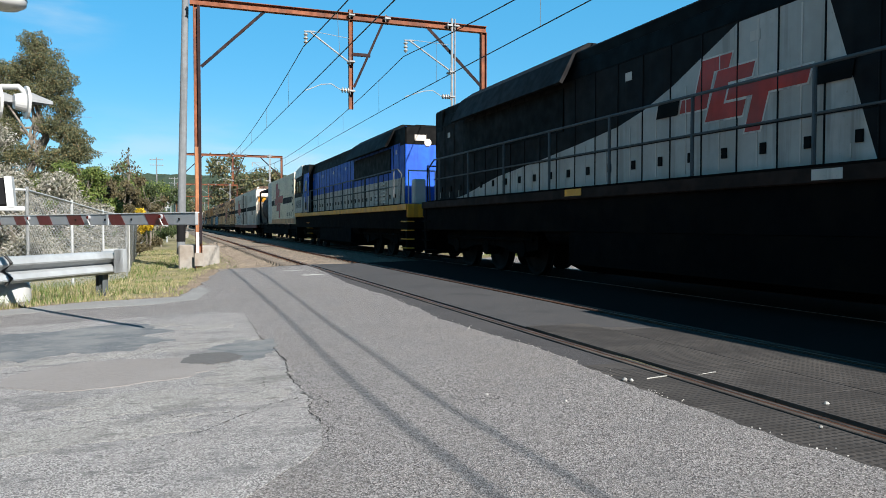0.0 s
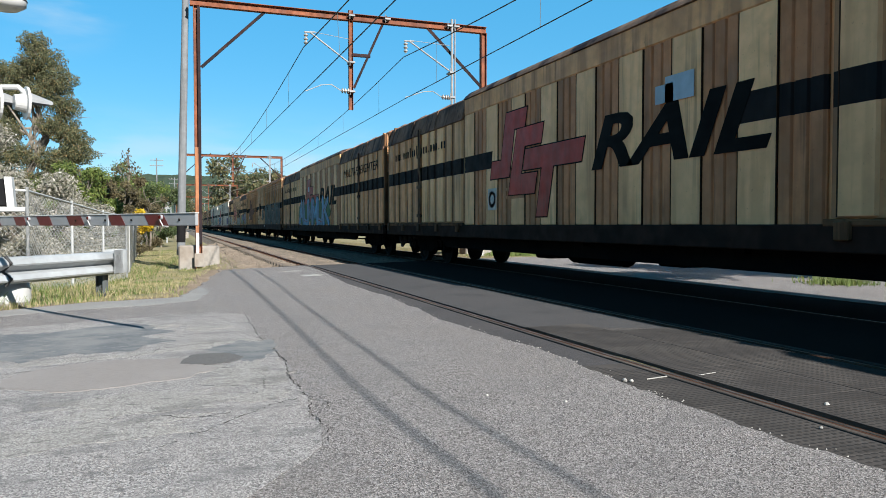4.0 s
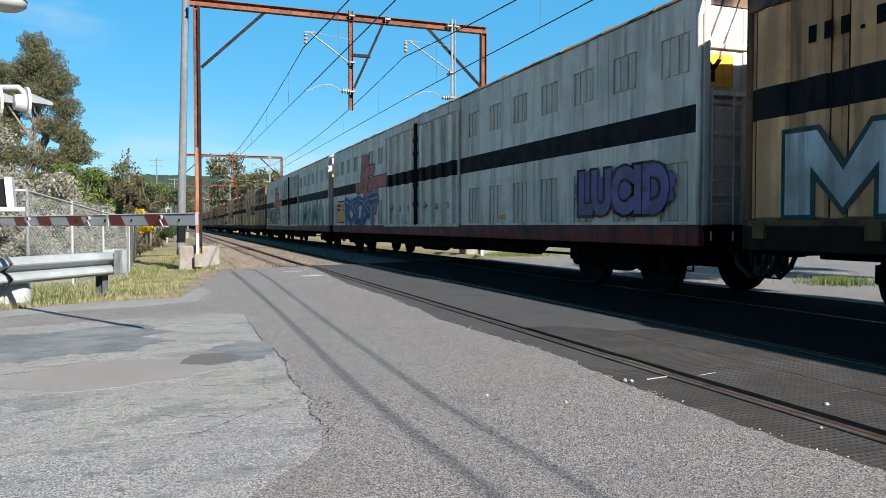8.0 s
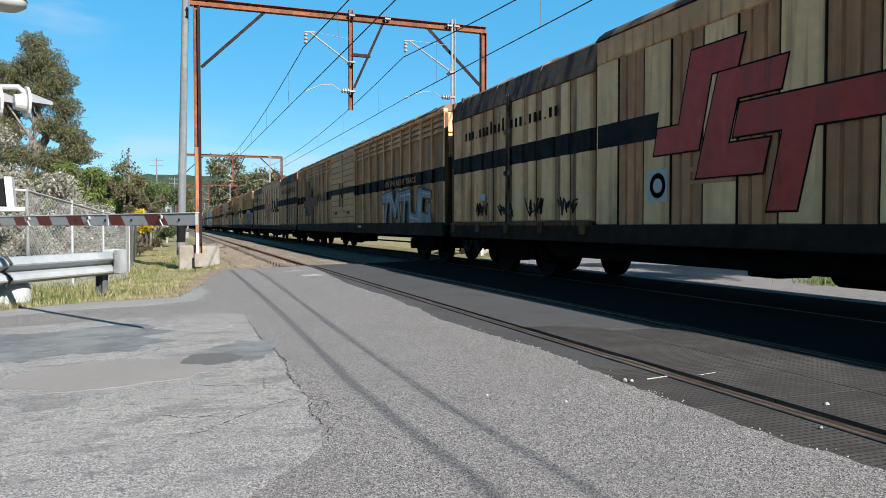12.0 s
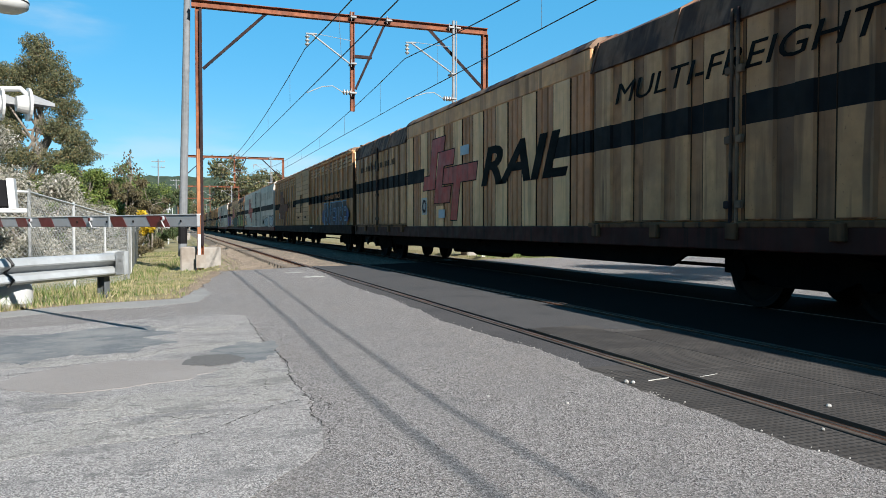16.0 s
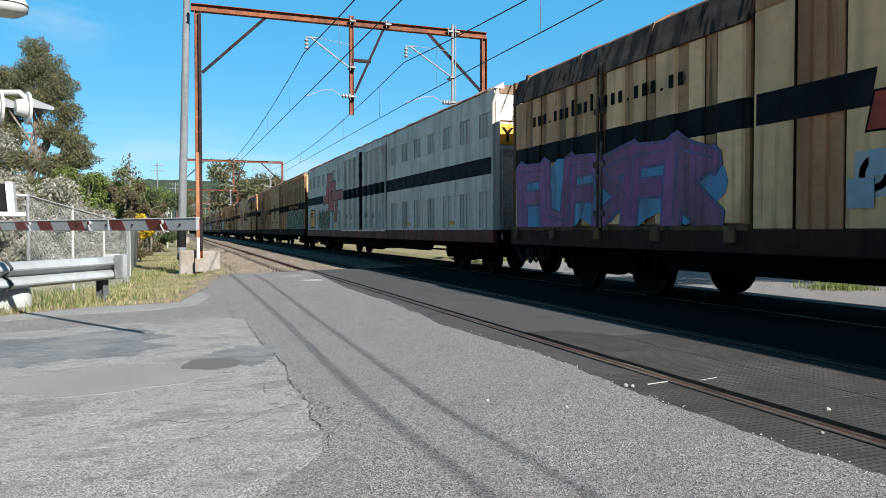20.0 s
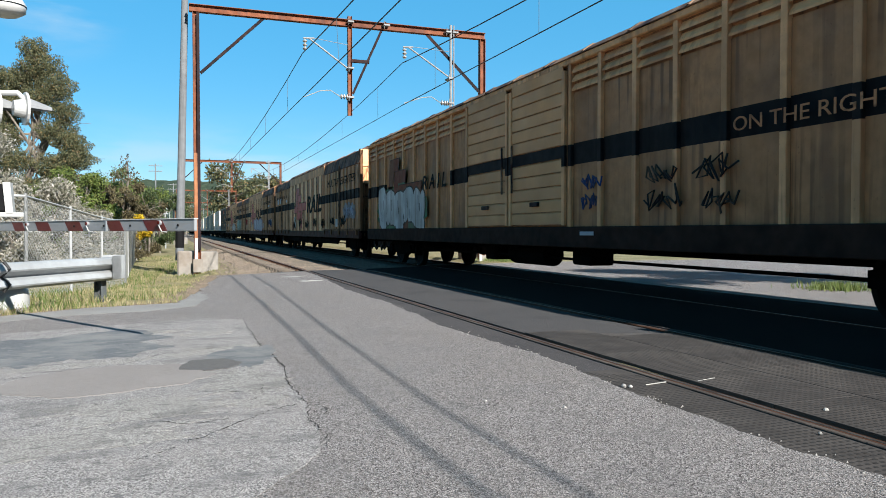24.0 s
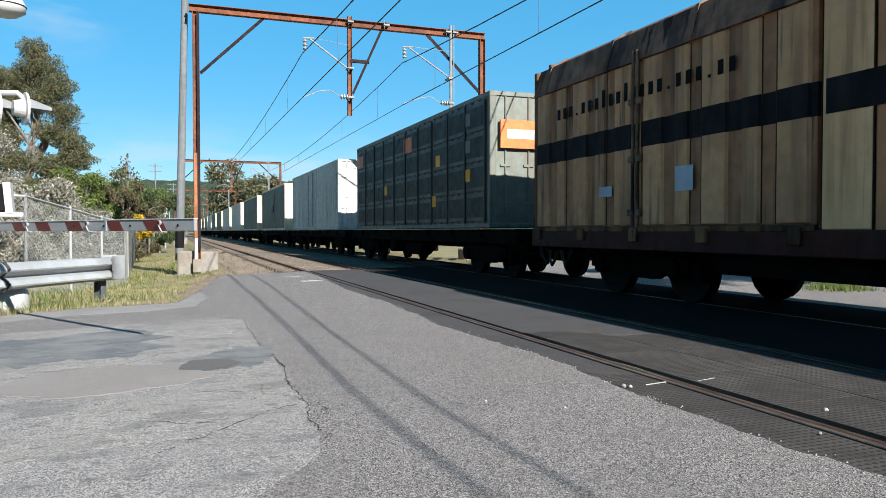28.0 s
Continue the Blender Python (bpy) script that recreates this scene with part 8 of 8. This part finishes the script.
def power_pole(x, y, z, lean, height, r=0.13, arms=False, label="tall grey weathered timber pole"):
    p = thing("power_pole", label, "power pole", "poles along the line", at=(x, y, z))
    part("shaft", Geo().tube((0, 0, -0.3), (lean, 0, height), r, r * 0.7, seg=14), "pole", p)
    part("base_band", Geo().tube((lean * 0.02, 0, 0.1), (lean * 0.1, 0, 1.0), r * 1.04, r * 1.03, seg=14), "charcoal", p, "dark band at the foot")
    if arms:
        for k, zz in enumerate((height - 0.5, height - 1.6)):
            part("crossarm", Geo().box(lean - 1.3, lean + 1.3, -0.06, 0.06, zz, zz + 0.13, ch=0.01), "pole", p)
            for d in (-1.2, -0.6, 0.6, 1.2):
                part("insulator", Geo().tube((lean + d, 0, zz + 0.12), (lean + d, 0, zz + 0.35), 0.05, 0.03, seg=8), "porcelain", p)
    return p


power_pole(0.19, 24.55, 0.36, 0.30, 10.7)
power_pole(-3.2, 160, -0.4, 0.0, 15, 0.17, True, "distant power pole with two crossarms")
power_pole(0.2, 190, -0.4, 0.0, 13, 0.17, True, "distant power pole with two crossarms")
for px_, py_, hh_ in ((-0.55, 62, 3.2), (-0.5, 84, 4.6), (-0.4, 110, 6.0)):
    s_ = thing("line_side_post", "slim galvanised post beside the track", "post", "line-side posts", at=(px_, py_, -0.4))
    part("shaft", Geo().tube((0, 0, -0.2), (0, 0, hh_), 0.06, seg=10), "silver", s_)
    part("cap", Geo().box(-0.15, 0.15, -0.1, 0.1, hh_ - 0.5, hh_, ch=0.02), "silver", s_)
marker_ = thing("marker_post", "short white marker post beside the far track", "post", at=(9.65, 22.6, -0.05))
part("shaft", Geo().box(-0.05, 0.05, -0.03, 0.03, -0.2, 0.95, ch=0.008), "signwhite", marker_)
part("band", Geo().box(-0.052, 0.052, -0.032, 0.032, 0.75, 0.85, ch=0.004), "boomred", marker_)


# ---- plants ----
def leafy(name, lo, hi, dry=None, rough=0.6):
    m = bpy.data.materials.new(name)
    m.use_nodes = True
    nd, ln = m.node_tree.nodes, m.node_tree.links
    b = nd["Principled BSDF"]
    b.inputs["Roughness"].default_value = rough
    b.inputs["Specular IOR Level"].default_value = 0.3
    ge = nd.new("ShaderNodeNewGeometry")
    cr = nd.new("ShaderNodeValToRGB")
    cr.color_ramp.elements[0].color, cr.color_ramp.elements[1].color = (*lo, 1), (*hi, 1)
    if dry:
        e = cr.color_ramp.elements.new(0.86)
        e.color = (*hi, 1)
        cr.color_ramp.elements[-1].color = (*dry, 1)
    ln.new(ge.outputs["Random Per Island"], cr.inputs["Fac"])
    ln.new(cr.outputs["Color"], b.inputs["Base Color"])
    tr = nd.new("ShaderNodeBsdfTranslucent")
    ln.new(cr.outputs["Color"], tr.inputs["Color"])
    mx = nd.new("ShaderNodeMixShader")
    mx.inputs[0].default_value = 0.25
    ln.new(b.outputs[0], mx.inputs[1])
    ln.new(tr.outputs[0], mx.inputs[2])
    ln.new(mx.outputs[0], nd["Material Output"].inputs["Surface"])
    return m


M["gum_leaf"] = leafy("gum_leaf", (0.04, 0.052, 0.028), (0.135, 0.132, 0.062), (0.21, 0.135, 0.062))
M["green_leaf"] = leafy("green_leaf", (0.042, 0.07, 0.014), (0.14, 0.182, 0.042), (0.21, 0.21, 0.07))
M["dark_leaf"] = leafy("dark_leaf", (0.028, 0.045, 0.017), (0.07, 0.098, 0.035), (0.105, 0.105, 0.042))
M["blossom"] = leafy("pale_blossom", (0.10, 0.105, 0.065), (0.36, 0.335, 0.285), (0.52, 0.50, 0.46))
M["wattle"] = leafy("wattle_blossom", (0.315, 0.21, 0.007), (0.525, 0.364, 0.021), (0.21, 0.196, 0.028))
M["dry_leaf"] = leafy("dry_twig_leaf", (0.05, 0.043, 0.025), (0.122, 0.101, 0.05), (0.173, 0.144, 0.072))
M["grass_blade"] = leafy("dry_grass_blade", (0.21, 0.18, 0.085), (0.36, 0.31, 0.18), (0.13, 0.15, 0.05))
M["green_blade"] = leafy("green_grass_blade", (0.05, 0.085, 0.018), (0.13, 0.17, 0.045), (0.24, 0.21, 0.09))
M["bark"] = mat("gum_bark", (0.195, 0.169, 0.137), 0.85, vary=0.35, dirt=(0.085, 0.065, 0.052), dirt_amount=0.6, streak=True, bump=0.3)
M["forest"] = stony("distant_forest", [(0.016, 0.028, 0.017), (0.034, 0.048, 0.028), (0.022, 0.036, 0.021), (0.044, 0.056, 0.034)], 0.13, bump=0.0, patch=(0.02, 0.034, 0.024), patch_scale=0.02)


def leaves(clumps, count, size, seed, droop=0.3, slim=0.32):
    """Many small bent leaves scattered through rough clumps: (x, y, z, rx, ry, rz)."""
    r = np.random.default_rng(seed)
    vol = np.array([c[3] * c[4] * c[5] for c in clumps]) ** 0.75
    pick = r.choice(len(clumps), count, p=vol / vol.sum())
    cl = np.array(clumps)[pick]
    d = r.normal(size=(count, 3))
    d /= np.linalg.norm(d, axis=1)[:, None]
    rad = r.random(count) ** 0.45
    lump = 1 + 0.25 * np.sin(d[:, 0] * 7 + cl[:, 0] * 3) * np.cos(d[:, 2] * 6 + cl[:, 1] * 5)
    p = cl[:, :3] + d * cl[:, 3:] * (rad * lump)[:, None]
    a = r.normal(size=(count, 3))
    a[:, 2] -= droop * 2
    a /= np.linalg.norm(a, axis=1)[:, None]
    b = np.cross(a, r.normal(size=(count, 3)))
    b /= np.linalg.norm(b, axis=1)[:, None] + 1e-9
    n = np.cross(a, b)
    s = size * r.uniform(0.6, 1.4, count)[:, None]
    v = np.empty((count, 4, 3))
    v[:, 0] = p
    v[:, 1] = p + a * s * 0.5 + b * s * slim + n * s * 0.08
    v[:, 2] = p + a * s
    v[:, 3] = p + a * s * 0.5 - b * s * slim + n * s * 0.08
    g = Geo()
    g.v = v.reshape(-1, 3).tolist()
    g.f = [(4 * i, 4 * i + 1, 4 * i + 2, 4 * i + 3) for i in range(count)]
    g.m = [0] * count
    return g


def limb(g, p, q, r0, r1, rnd, bends=4):
    p, q = Vector(p), Vector(q)
    prev, pr = p, r0
    L = (q - p).length
    for k in range(1, bends + 1):
        t = k / bends
        c = p.lerp(q, t) + (Vector((rnd.gauss(0, 1), rnd.gauss(0, 1), rnd.gauss(0, 0.5))) * L * 0.035 if k < bends else Vector())
        rr = r0 + (r1 - r0) * t
        g.tube(prev, c, pr, rr, seg=7)
        prev, pr = c, rr


def tree(x, y, label, clumps, trunk_top, trunk_r, leaf, count, size, seed, category="tree", group="", bare=0, name="tree", droop=0.3, slim=0.32):
    """A trunk with limbs reaching into every clump, and a crown of single leaves."""
    z = ground_height(x, y)
    t = thing(name, label, category, group)
    rnd = random.Random(seed)
    g = Geo()
    top = Vector((x + trunk_top[0], y + trunk_top[1], z + trunk_top[2]))
    limb(g, (x, y, z - 0.2), top, trunk_r, trunk_r * 0.45, rnd, 5)
    for c in clumps:
        f = rnd.uniform(0.45, 0.95)
        s0 = Vector((x, y, z)).lerp(top, f)
        e = Vector(c[:3])
        limb(g, s0, e, trunk_r * 0.38, trunk_r * 0.1, rnd, 4)
        for k in range(5 + bare):
            o = Vector((rnd.gauss(0, 0.5) * c[3], rnd.gauss(0, 0.5) * c[4], rnd.gauss(0.1, 0.5) * c[5]))
            limb(g, s0.lerp(e, rnd.uniform(0.5, 1)), e + o, trunk_r * 0.13, trunk_r * 0.03, rnd, 3)
    part("trunk", g, "bark", t, "pale mottled trunk and limbs")
    part("crown", leaves(clumps, count, size, seed, droop, slim).to_mesh("crown", leaf, False, False), None, t, "crown of many small leaves")
    return t


def clump_field(cx, cy, cz, rx, ry, rz, n, size, seed):
    rnd = random.Random(seed)
    out = []
    for _ in range(n):
        a, b = rnd.gauss(0, 0.45), rnd.gauss(0, 0.45)
        c = rnd.uniform(-0.8, 0.9)
        k = size * rnd.uniform(0.6, 1.3)
        out.append((cx + a * rx, cy + b * ry, cz + c * rz * (1 - 0.35 * min(1, a * a + b * b)), k, k, k * 0.75))
    return out


gum = [(-6.5, 42.9, 10.3, 0.75, 0.9, 0.7), (-6.1, 42.6, 9.4, 1.1, 1.1, 0.8), (-7.0, 43.0, 8.8, 0.9, 1.0, 0.8), (-5.4, 42.5, 8.4, 1.0, 1.1, 0.9), (-6.3, 42.8, 7.7, 1.2, 1.2, 0.8), (-7.6, 43.3, 7.7, 0.9, 1.0, 0.8),
       (-5.0, 42.3, 7.1, 0.8, 1.0, 0.7), (-5.4, 42.4, 6.1, 1.0, 1.0, 0.8), (-4.7, 42.2, 5.5, 0.9, 1.0, 0.7), (-4.5, 42.1, 4.7, 1.0, 1.1, 0.7), (-5.5, 42.4, 4.3, 1.1, 1.2, 0.8), (-7.9, 43.3, 5.9, 0.9, 1.0, 0.8), (-8.6, 43.6, 7.0, 1.0, 1.0, 0.9),
       (-8.4, 43.5, 9.0, 0.7, 0.9, 0.7), (-4.9, 42.2, 3.5, 1.0, 1.1, 0.7), (-6.4, 42.8, 3.2, 1.2, 1.2, 0.7), (-7.4, 43.1, 4.6, 1.1, 1.1, 0.8), (-8.3, 43.4, 3.6, 1.1, 1.1, 0.8), (-7.2, 43.0, 2.9, 1.1, 1.1, 0.8)]
tree(-6.75, 42.95, "tall olive-green eucalyptus with a ragged open crown", [(a - 0.15, b, c, d * 1.0, e, f * 0.92) for a, b, c, d, e, f in gum], (0.4, 0, 9.6), 0.22, "gum_leaf", 92000, 0.085, 5, group="trees behind the fence", droop=0.75, bare=4, slim=0.3)
tree(-8.9, 47.0, "tall olive-green eucalyptus partly behind another", clump_field(-9.2, 47, 7.5, 1.8, 1.5, 3.2, 10, 1.1, 9), (0.2, 0, 9.0), 0.2, "gum_leaf", 26000, 0.12, 15, group="trees behind the fence", droop=0.7)
for sx, sy, sz, rx, rz, leaf, n, lf, sd, lb in (
        (-4.6, 24.5, 1.7, 1.5, 1.6, "blossom", 26, 9000, 41, "pale flowering shrub with whitish twigs"),
        (-6.3, 26.5, 2.2, 1.8, 2.1, "blossom", 26, 9000, 42, "pale flowering shrub with whitish twigs"),
        (-3.7, 27.5, 1.3, 1.3, 1.3, "blossom", 18, 5000, 43, "pale flowering shrub with whitish twigs"),
        (-3.5, 33.0, 1.7, 1.5, 1.8, "green_leaf", 22, 7000, 44, "bright green shrub behind the fence"),
        (-2.9, 31.0, 1.0, 1.0, 1.2, "blossom", 14, 3600, 45, "pale flowering shrub with whitish twigs"),
        (-4.6, 35.5, 2.0, 1.6, 2.0, "green_leaf", 18, 5500, 46, "bright green shrub behind the fence"),
        (-2.1, 36.0, 1.6, 1.2, 1.9, "dry_leaf", 20, 6000, 47, "brown half-bare bushy tree"),
        (-1.55, 38.0, 1.7, 0.38, 0.55, "wattle", 6, 1500, 48, "small wattle in bright yellow bloom"),
        (-1.3, 42.5, 1.9, 0.9, 1.9, "dry_leaf", 14, 4200, 49, "brown half-bare bushy tree"),
        (-0.75, 50.0, 2.3, 1.2, 2.2, "dark_leaf", 18, 5000, 50, "dark green bushy tree by the track"),
        (-2.6, 54.0, 2.6, 2.0, 2.6, "green_leaf", 18, 5200, 51, "bright green shrub behind the fence"),
        (-0.6, 66.0, 2.4, 1.6, 2.3, "dark_leaf", 16, 4200, 52, "dark green bushy tree by the track"),
        (-5.5, 60.0, 2.8, 3.0, 2.8, "dark_leaf", 18, 4600, 53, "dark green bushy tree by the track"),
        (-10.0, 34.0, 2.4, 2.6, 2.3, "blossom", 20, 5200, 54, "pale flowering shrub with whitish twigs")):
    tree(sx, sy, lb, clump_field(sx, sy, sz - 0.45, rx, rx, rz * 1.25, n, 0.42 * max(0.6, rx * 0.75), sd), (0, 0, sz + rz * 0.5), 0.06, leaf, lf * (3 if leaf == "blossom" else 2), 0.12 if leaf == "blossom" else 0.10, sd, "shrub", "shrubs behind the fence", name="shrub", droop=0.3, slim=0.17 if leaf == "blossom" else 0.32, bare=3)
# the bare crown above the brown bush
tree(-2.0, 36.6, "leafless brown treetop above the shrubs", [(-2.0, 36.6, 3.9, 0.35, 0.35, 0.6), (-1.7, 36.6, 3.4, 0.35, 0.3, 0.4), (-2.4, 36.6, 3.5, 0.35, 0.3, 0.4)], (0.05, 0, 4.6), 0.07, "dry_leaf", 220, 0.12, 61, "tree", bare=6)
tree(14.6, 3.6, "roadside eucalyptus that shades the road beyond the tracks", clump_field(14.6, 3.6, 6.2, 2.4, 2.4, 1.8, 9, 0.8, 91), (0.3, 0, 7.0), 0.2, "gum_leaf", 9000, 0.16, 91, group="distant trees", droop=0.6)
for tx_, ty_, hh_, sd in ((9.4, 134, 14.5, 71), (12.5, 150, 11.5, 72), (15.5, 150, 11, 73), (19.5, 145, 11.5, 74), (24, 150, 11.5, 75), (-4, 120, 7, 76), (-9, 110, 8, 77), (-14, 100, 8, 78), (3.5, 220, 12, 79), (29, 160, 12, 80)):
    tree(tx_, ty_, "broad distant eucalyptus beyond the line" if sd < 76 else "distant green tree beside the line", clump_field(tx_, ty_, hh_ * 0.62, hh_ * 0.3, hh_ * 0.3, hh_ * 0.36, 18, hh_ * 0.13, sd), (0.2, 0, hh_ * 0.8), 0.25, "gum_leaf" if sd != 72 else "dark_leaf", 4200, 0.5, sd, group="distant trees", droop=0.4)


def grass():
    """Tufts on the verge: short in the middle, taller along the road and under the rail and fence."""
    r = np.random.default_rng(12)
    for leaf, n, sd, lab in (("grass_blade", 62000, 1, "short dry yellow grass on the verge"), ("green_blade", 26000, 2, "green tufts among the dry grass")):
        x = r.uniform(-6.0, 1.9, n)
        y = 9.6 + 34 * r.random(n) ** 1.7
        edge = np.interp(x, [-6, -1.9, -1.09, 0.02, 0.3, 0.72, 0.95, 1.6, 1.9], [7.4, 9.75, 10.4, 10.7, 12.3, 15.2, 17.0, 17.3, 17.6])
        near_fence = (np.abs(x + 2.15 - 0.132 * (y - 13)) < 0.35) | (np.abs(y - 11.75 - 1.53 * (x + 0.86)) < 0.4)
        clumpy = np.array([noise.noise((a * 1.1, b * 1.1, sd * 9.0)) for a, b in zip(x, y)])
        keep = (y > edge + 0.02) & ((clumpy > (-0.25 if sd == 1 else 0.05)) | near_fence) & ~((x > 1.25) & (y > 19))
        x, y, near_fence, clumpy = x[keep], y[keep], near_fence[keep], clumpy[keep]
        m = len(x)
        rim = np.exp(-(y - edge[keep]) / 0.5)
        h = (0.014 + 0.026 * r.random(m) + 0.05 * np.clip(clumpy, 0, 1)) * (1 + 1.7 * near_fence + 1.0 * rim) * (1.5 if sd == 2 else 1.0)
        z = np.array([ground_height(a, b) for a, b in zip(x, y)])
        a = r.random(m) * 6.283
        w = 0.004 + 0.004 * y / 12
        g = Geo()
        lean = r.normal(size=(m, 2)) * 0.4
        v = np.empty((m, 3, 3))
        v[:, 0] = np.stack([x - np.cos(a) * w, y - np.sin(a) * w, z - 0.01], 1)
        v[:, 1] = np.stack([x + np.cos(a) * w, y + np.sin(a) * w, z - 0.01], 1)
        v[:, 2] = np.stack([x + lean[:, 0] * h, y + lean[:, 1] * h, z + h], 1)
        g.v = v.reshape(-1, 3).tolist()
        g.f = [(3 * i, 3 * i + 1, 3 * i + 2) for i in range(m)]
        g.m = [0] * m
        tagged(new("verge_grass", g.to_mesh("verge_grass", leaf, False, False)), lab, "grass", kind="stuff")


grass()


def far_tufts():
    """Green and dry tufts by the road beyond the tracks."""
    r = np.random.default_rng(33)
    g = Geo()
    for cx, cy, rx, ry, n in ((10.6, 9.4, 0.55, 0.5, 900), (12.6, 8.2, 0.8, 0.5, 700), (10.9, 22.6, 1.2, 0.9, 1500)):
        for x, y, h, a in zip(cx + rx * r.normal(size=n) * 0.5, cy + ry * r.normal(size=n) * 0.5, r.uniform(0.05, 0.17, n), r.random(n) * 6.28):
            w, dx, dy = 0.009, 0.06 * math.cos(a * 2.7), 0.06 * math.sin(a * 2.7)
            g.poly([(x - w * math.cos(a), y - w * math.sin(a), -0.03), (x + w * math.cos(a), y + w * math.sin(a), -0.03), (x + dx, y + dy, h)])
    tagged(new("far_tufts", g.to_mesh("far_tufts", "green_blade", False, False)), "green and straw tufts of grass beyond the tracks", "grass", kind="stuff")


far_tufts()


def hills():
    """Low wooded ridges round the horizon, and an unseen wooded rise behind the road, added to block skylight."""
    # the last row stays out of view and only cuts the sky fill
    for dist, base, amp, sd, a0, a1, n in ((1500, 112, 24, 3.1, -100, 100, 520), (900, 44, 14, 8.7, -100, 100, 520), (130, 46, 12, 5.3, 100, 322, 260)):
        g = Geo()
        rows = [(1.0 + 0.02 * k, min(1.0, 0.13 * k)) for k in range(9)] + [(1.25, 0.8)]
        for f, hh in rows:
            for i in range(n):
                a = math.radians(a0 + (a1 - a0) * i / (n - 1))
                top = base + amp * noise.noise((a * 3.2 + sd, sd, 0)) + amp * 0.35 * noise.noise((a * 11, sd * 2, 1))
                top *= min(1, 0.35 + 6 * min(a - math.radians(a0), math.radians(a1) - a))
                d = dist * f
                bump = 0.0045 * dist ** 0.95 * (noise.noise((a * 90, sd, f * 70)) + 0.8 * noise.noise((a * 210, f * 160, sd)))
                g.v.append((d * math.sin(a), d * math.cos(a), -3 + max(2, top) * hh + (bump if hh > 0 else 0)))
        for j in range(len(rows) - 1):
            for i in range(n - 1):
                g.f.append((j * n + i, j * n + i + 1, (j + 1) * n + i + 1, (j + 1) * n + i))
                g.m.append(0)
        tagged(new("backdrop_ridge", g.to_mesh("backdrop_ridge", "forest", False, False)), "dark green wooded ridge; the near one behind is added", "hills", kind="structure")


hills()


motions()
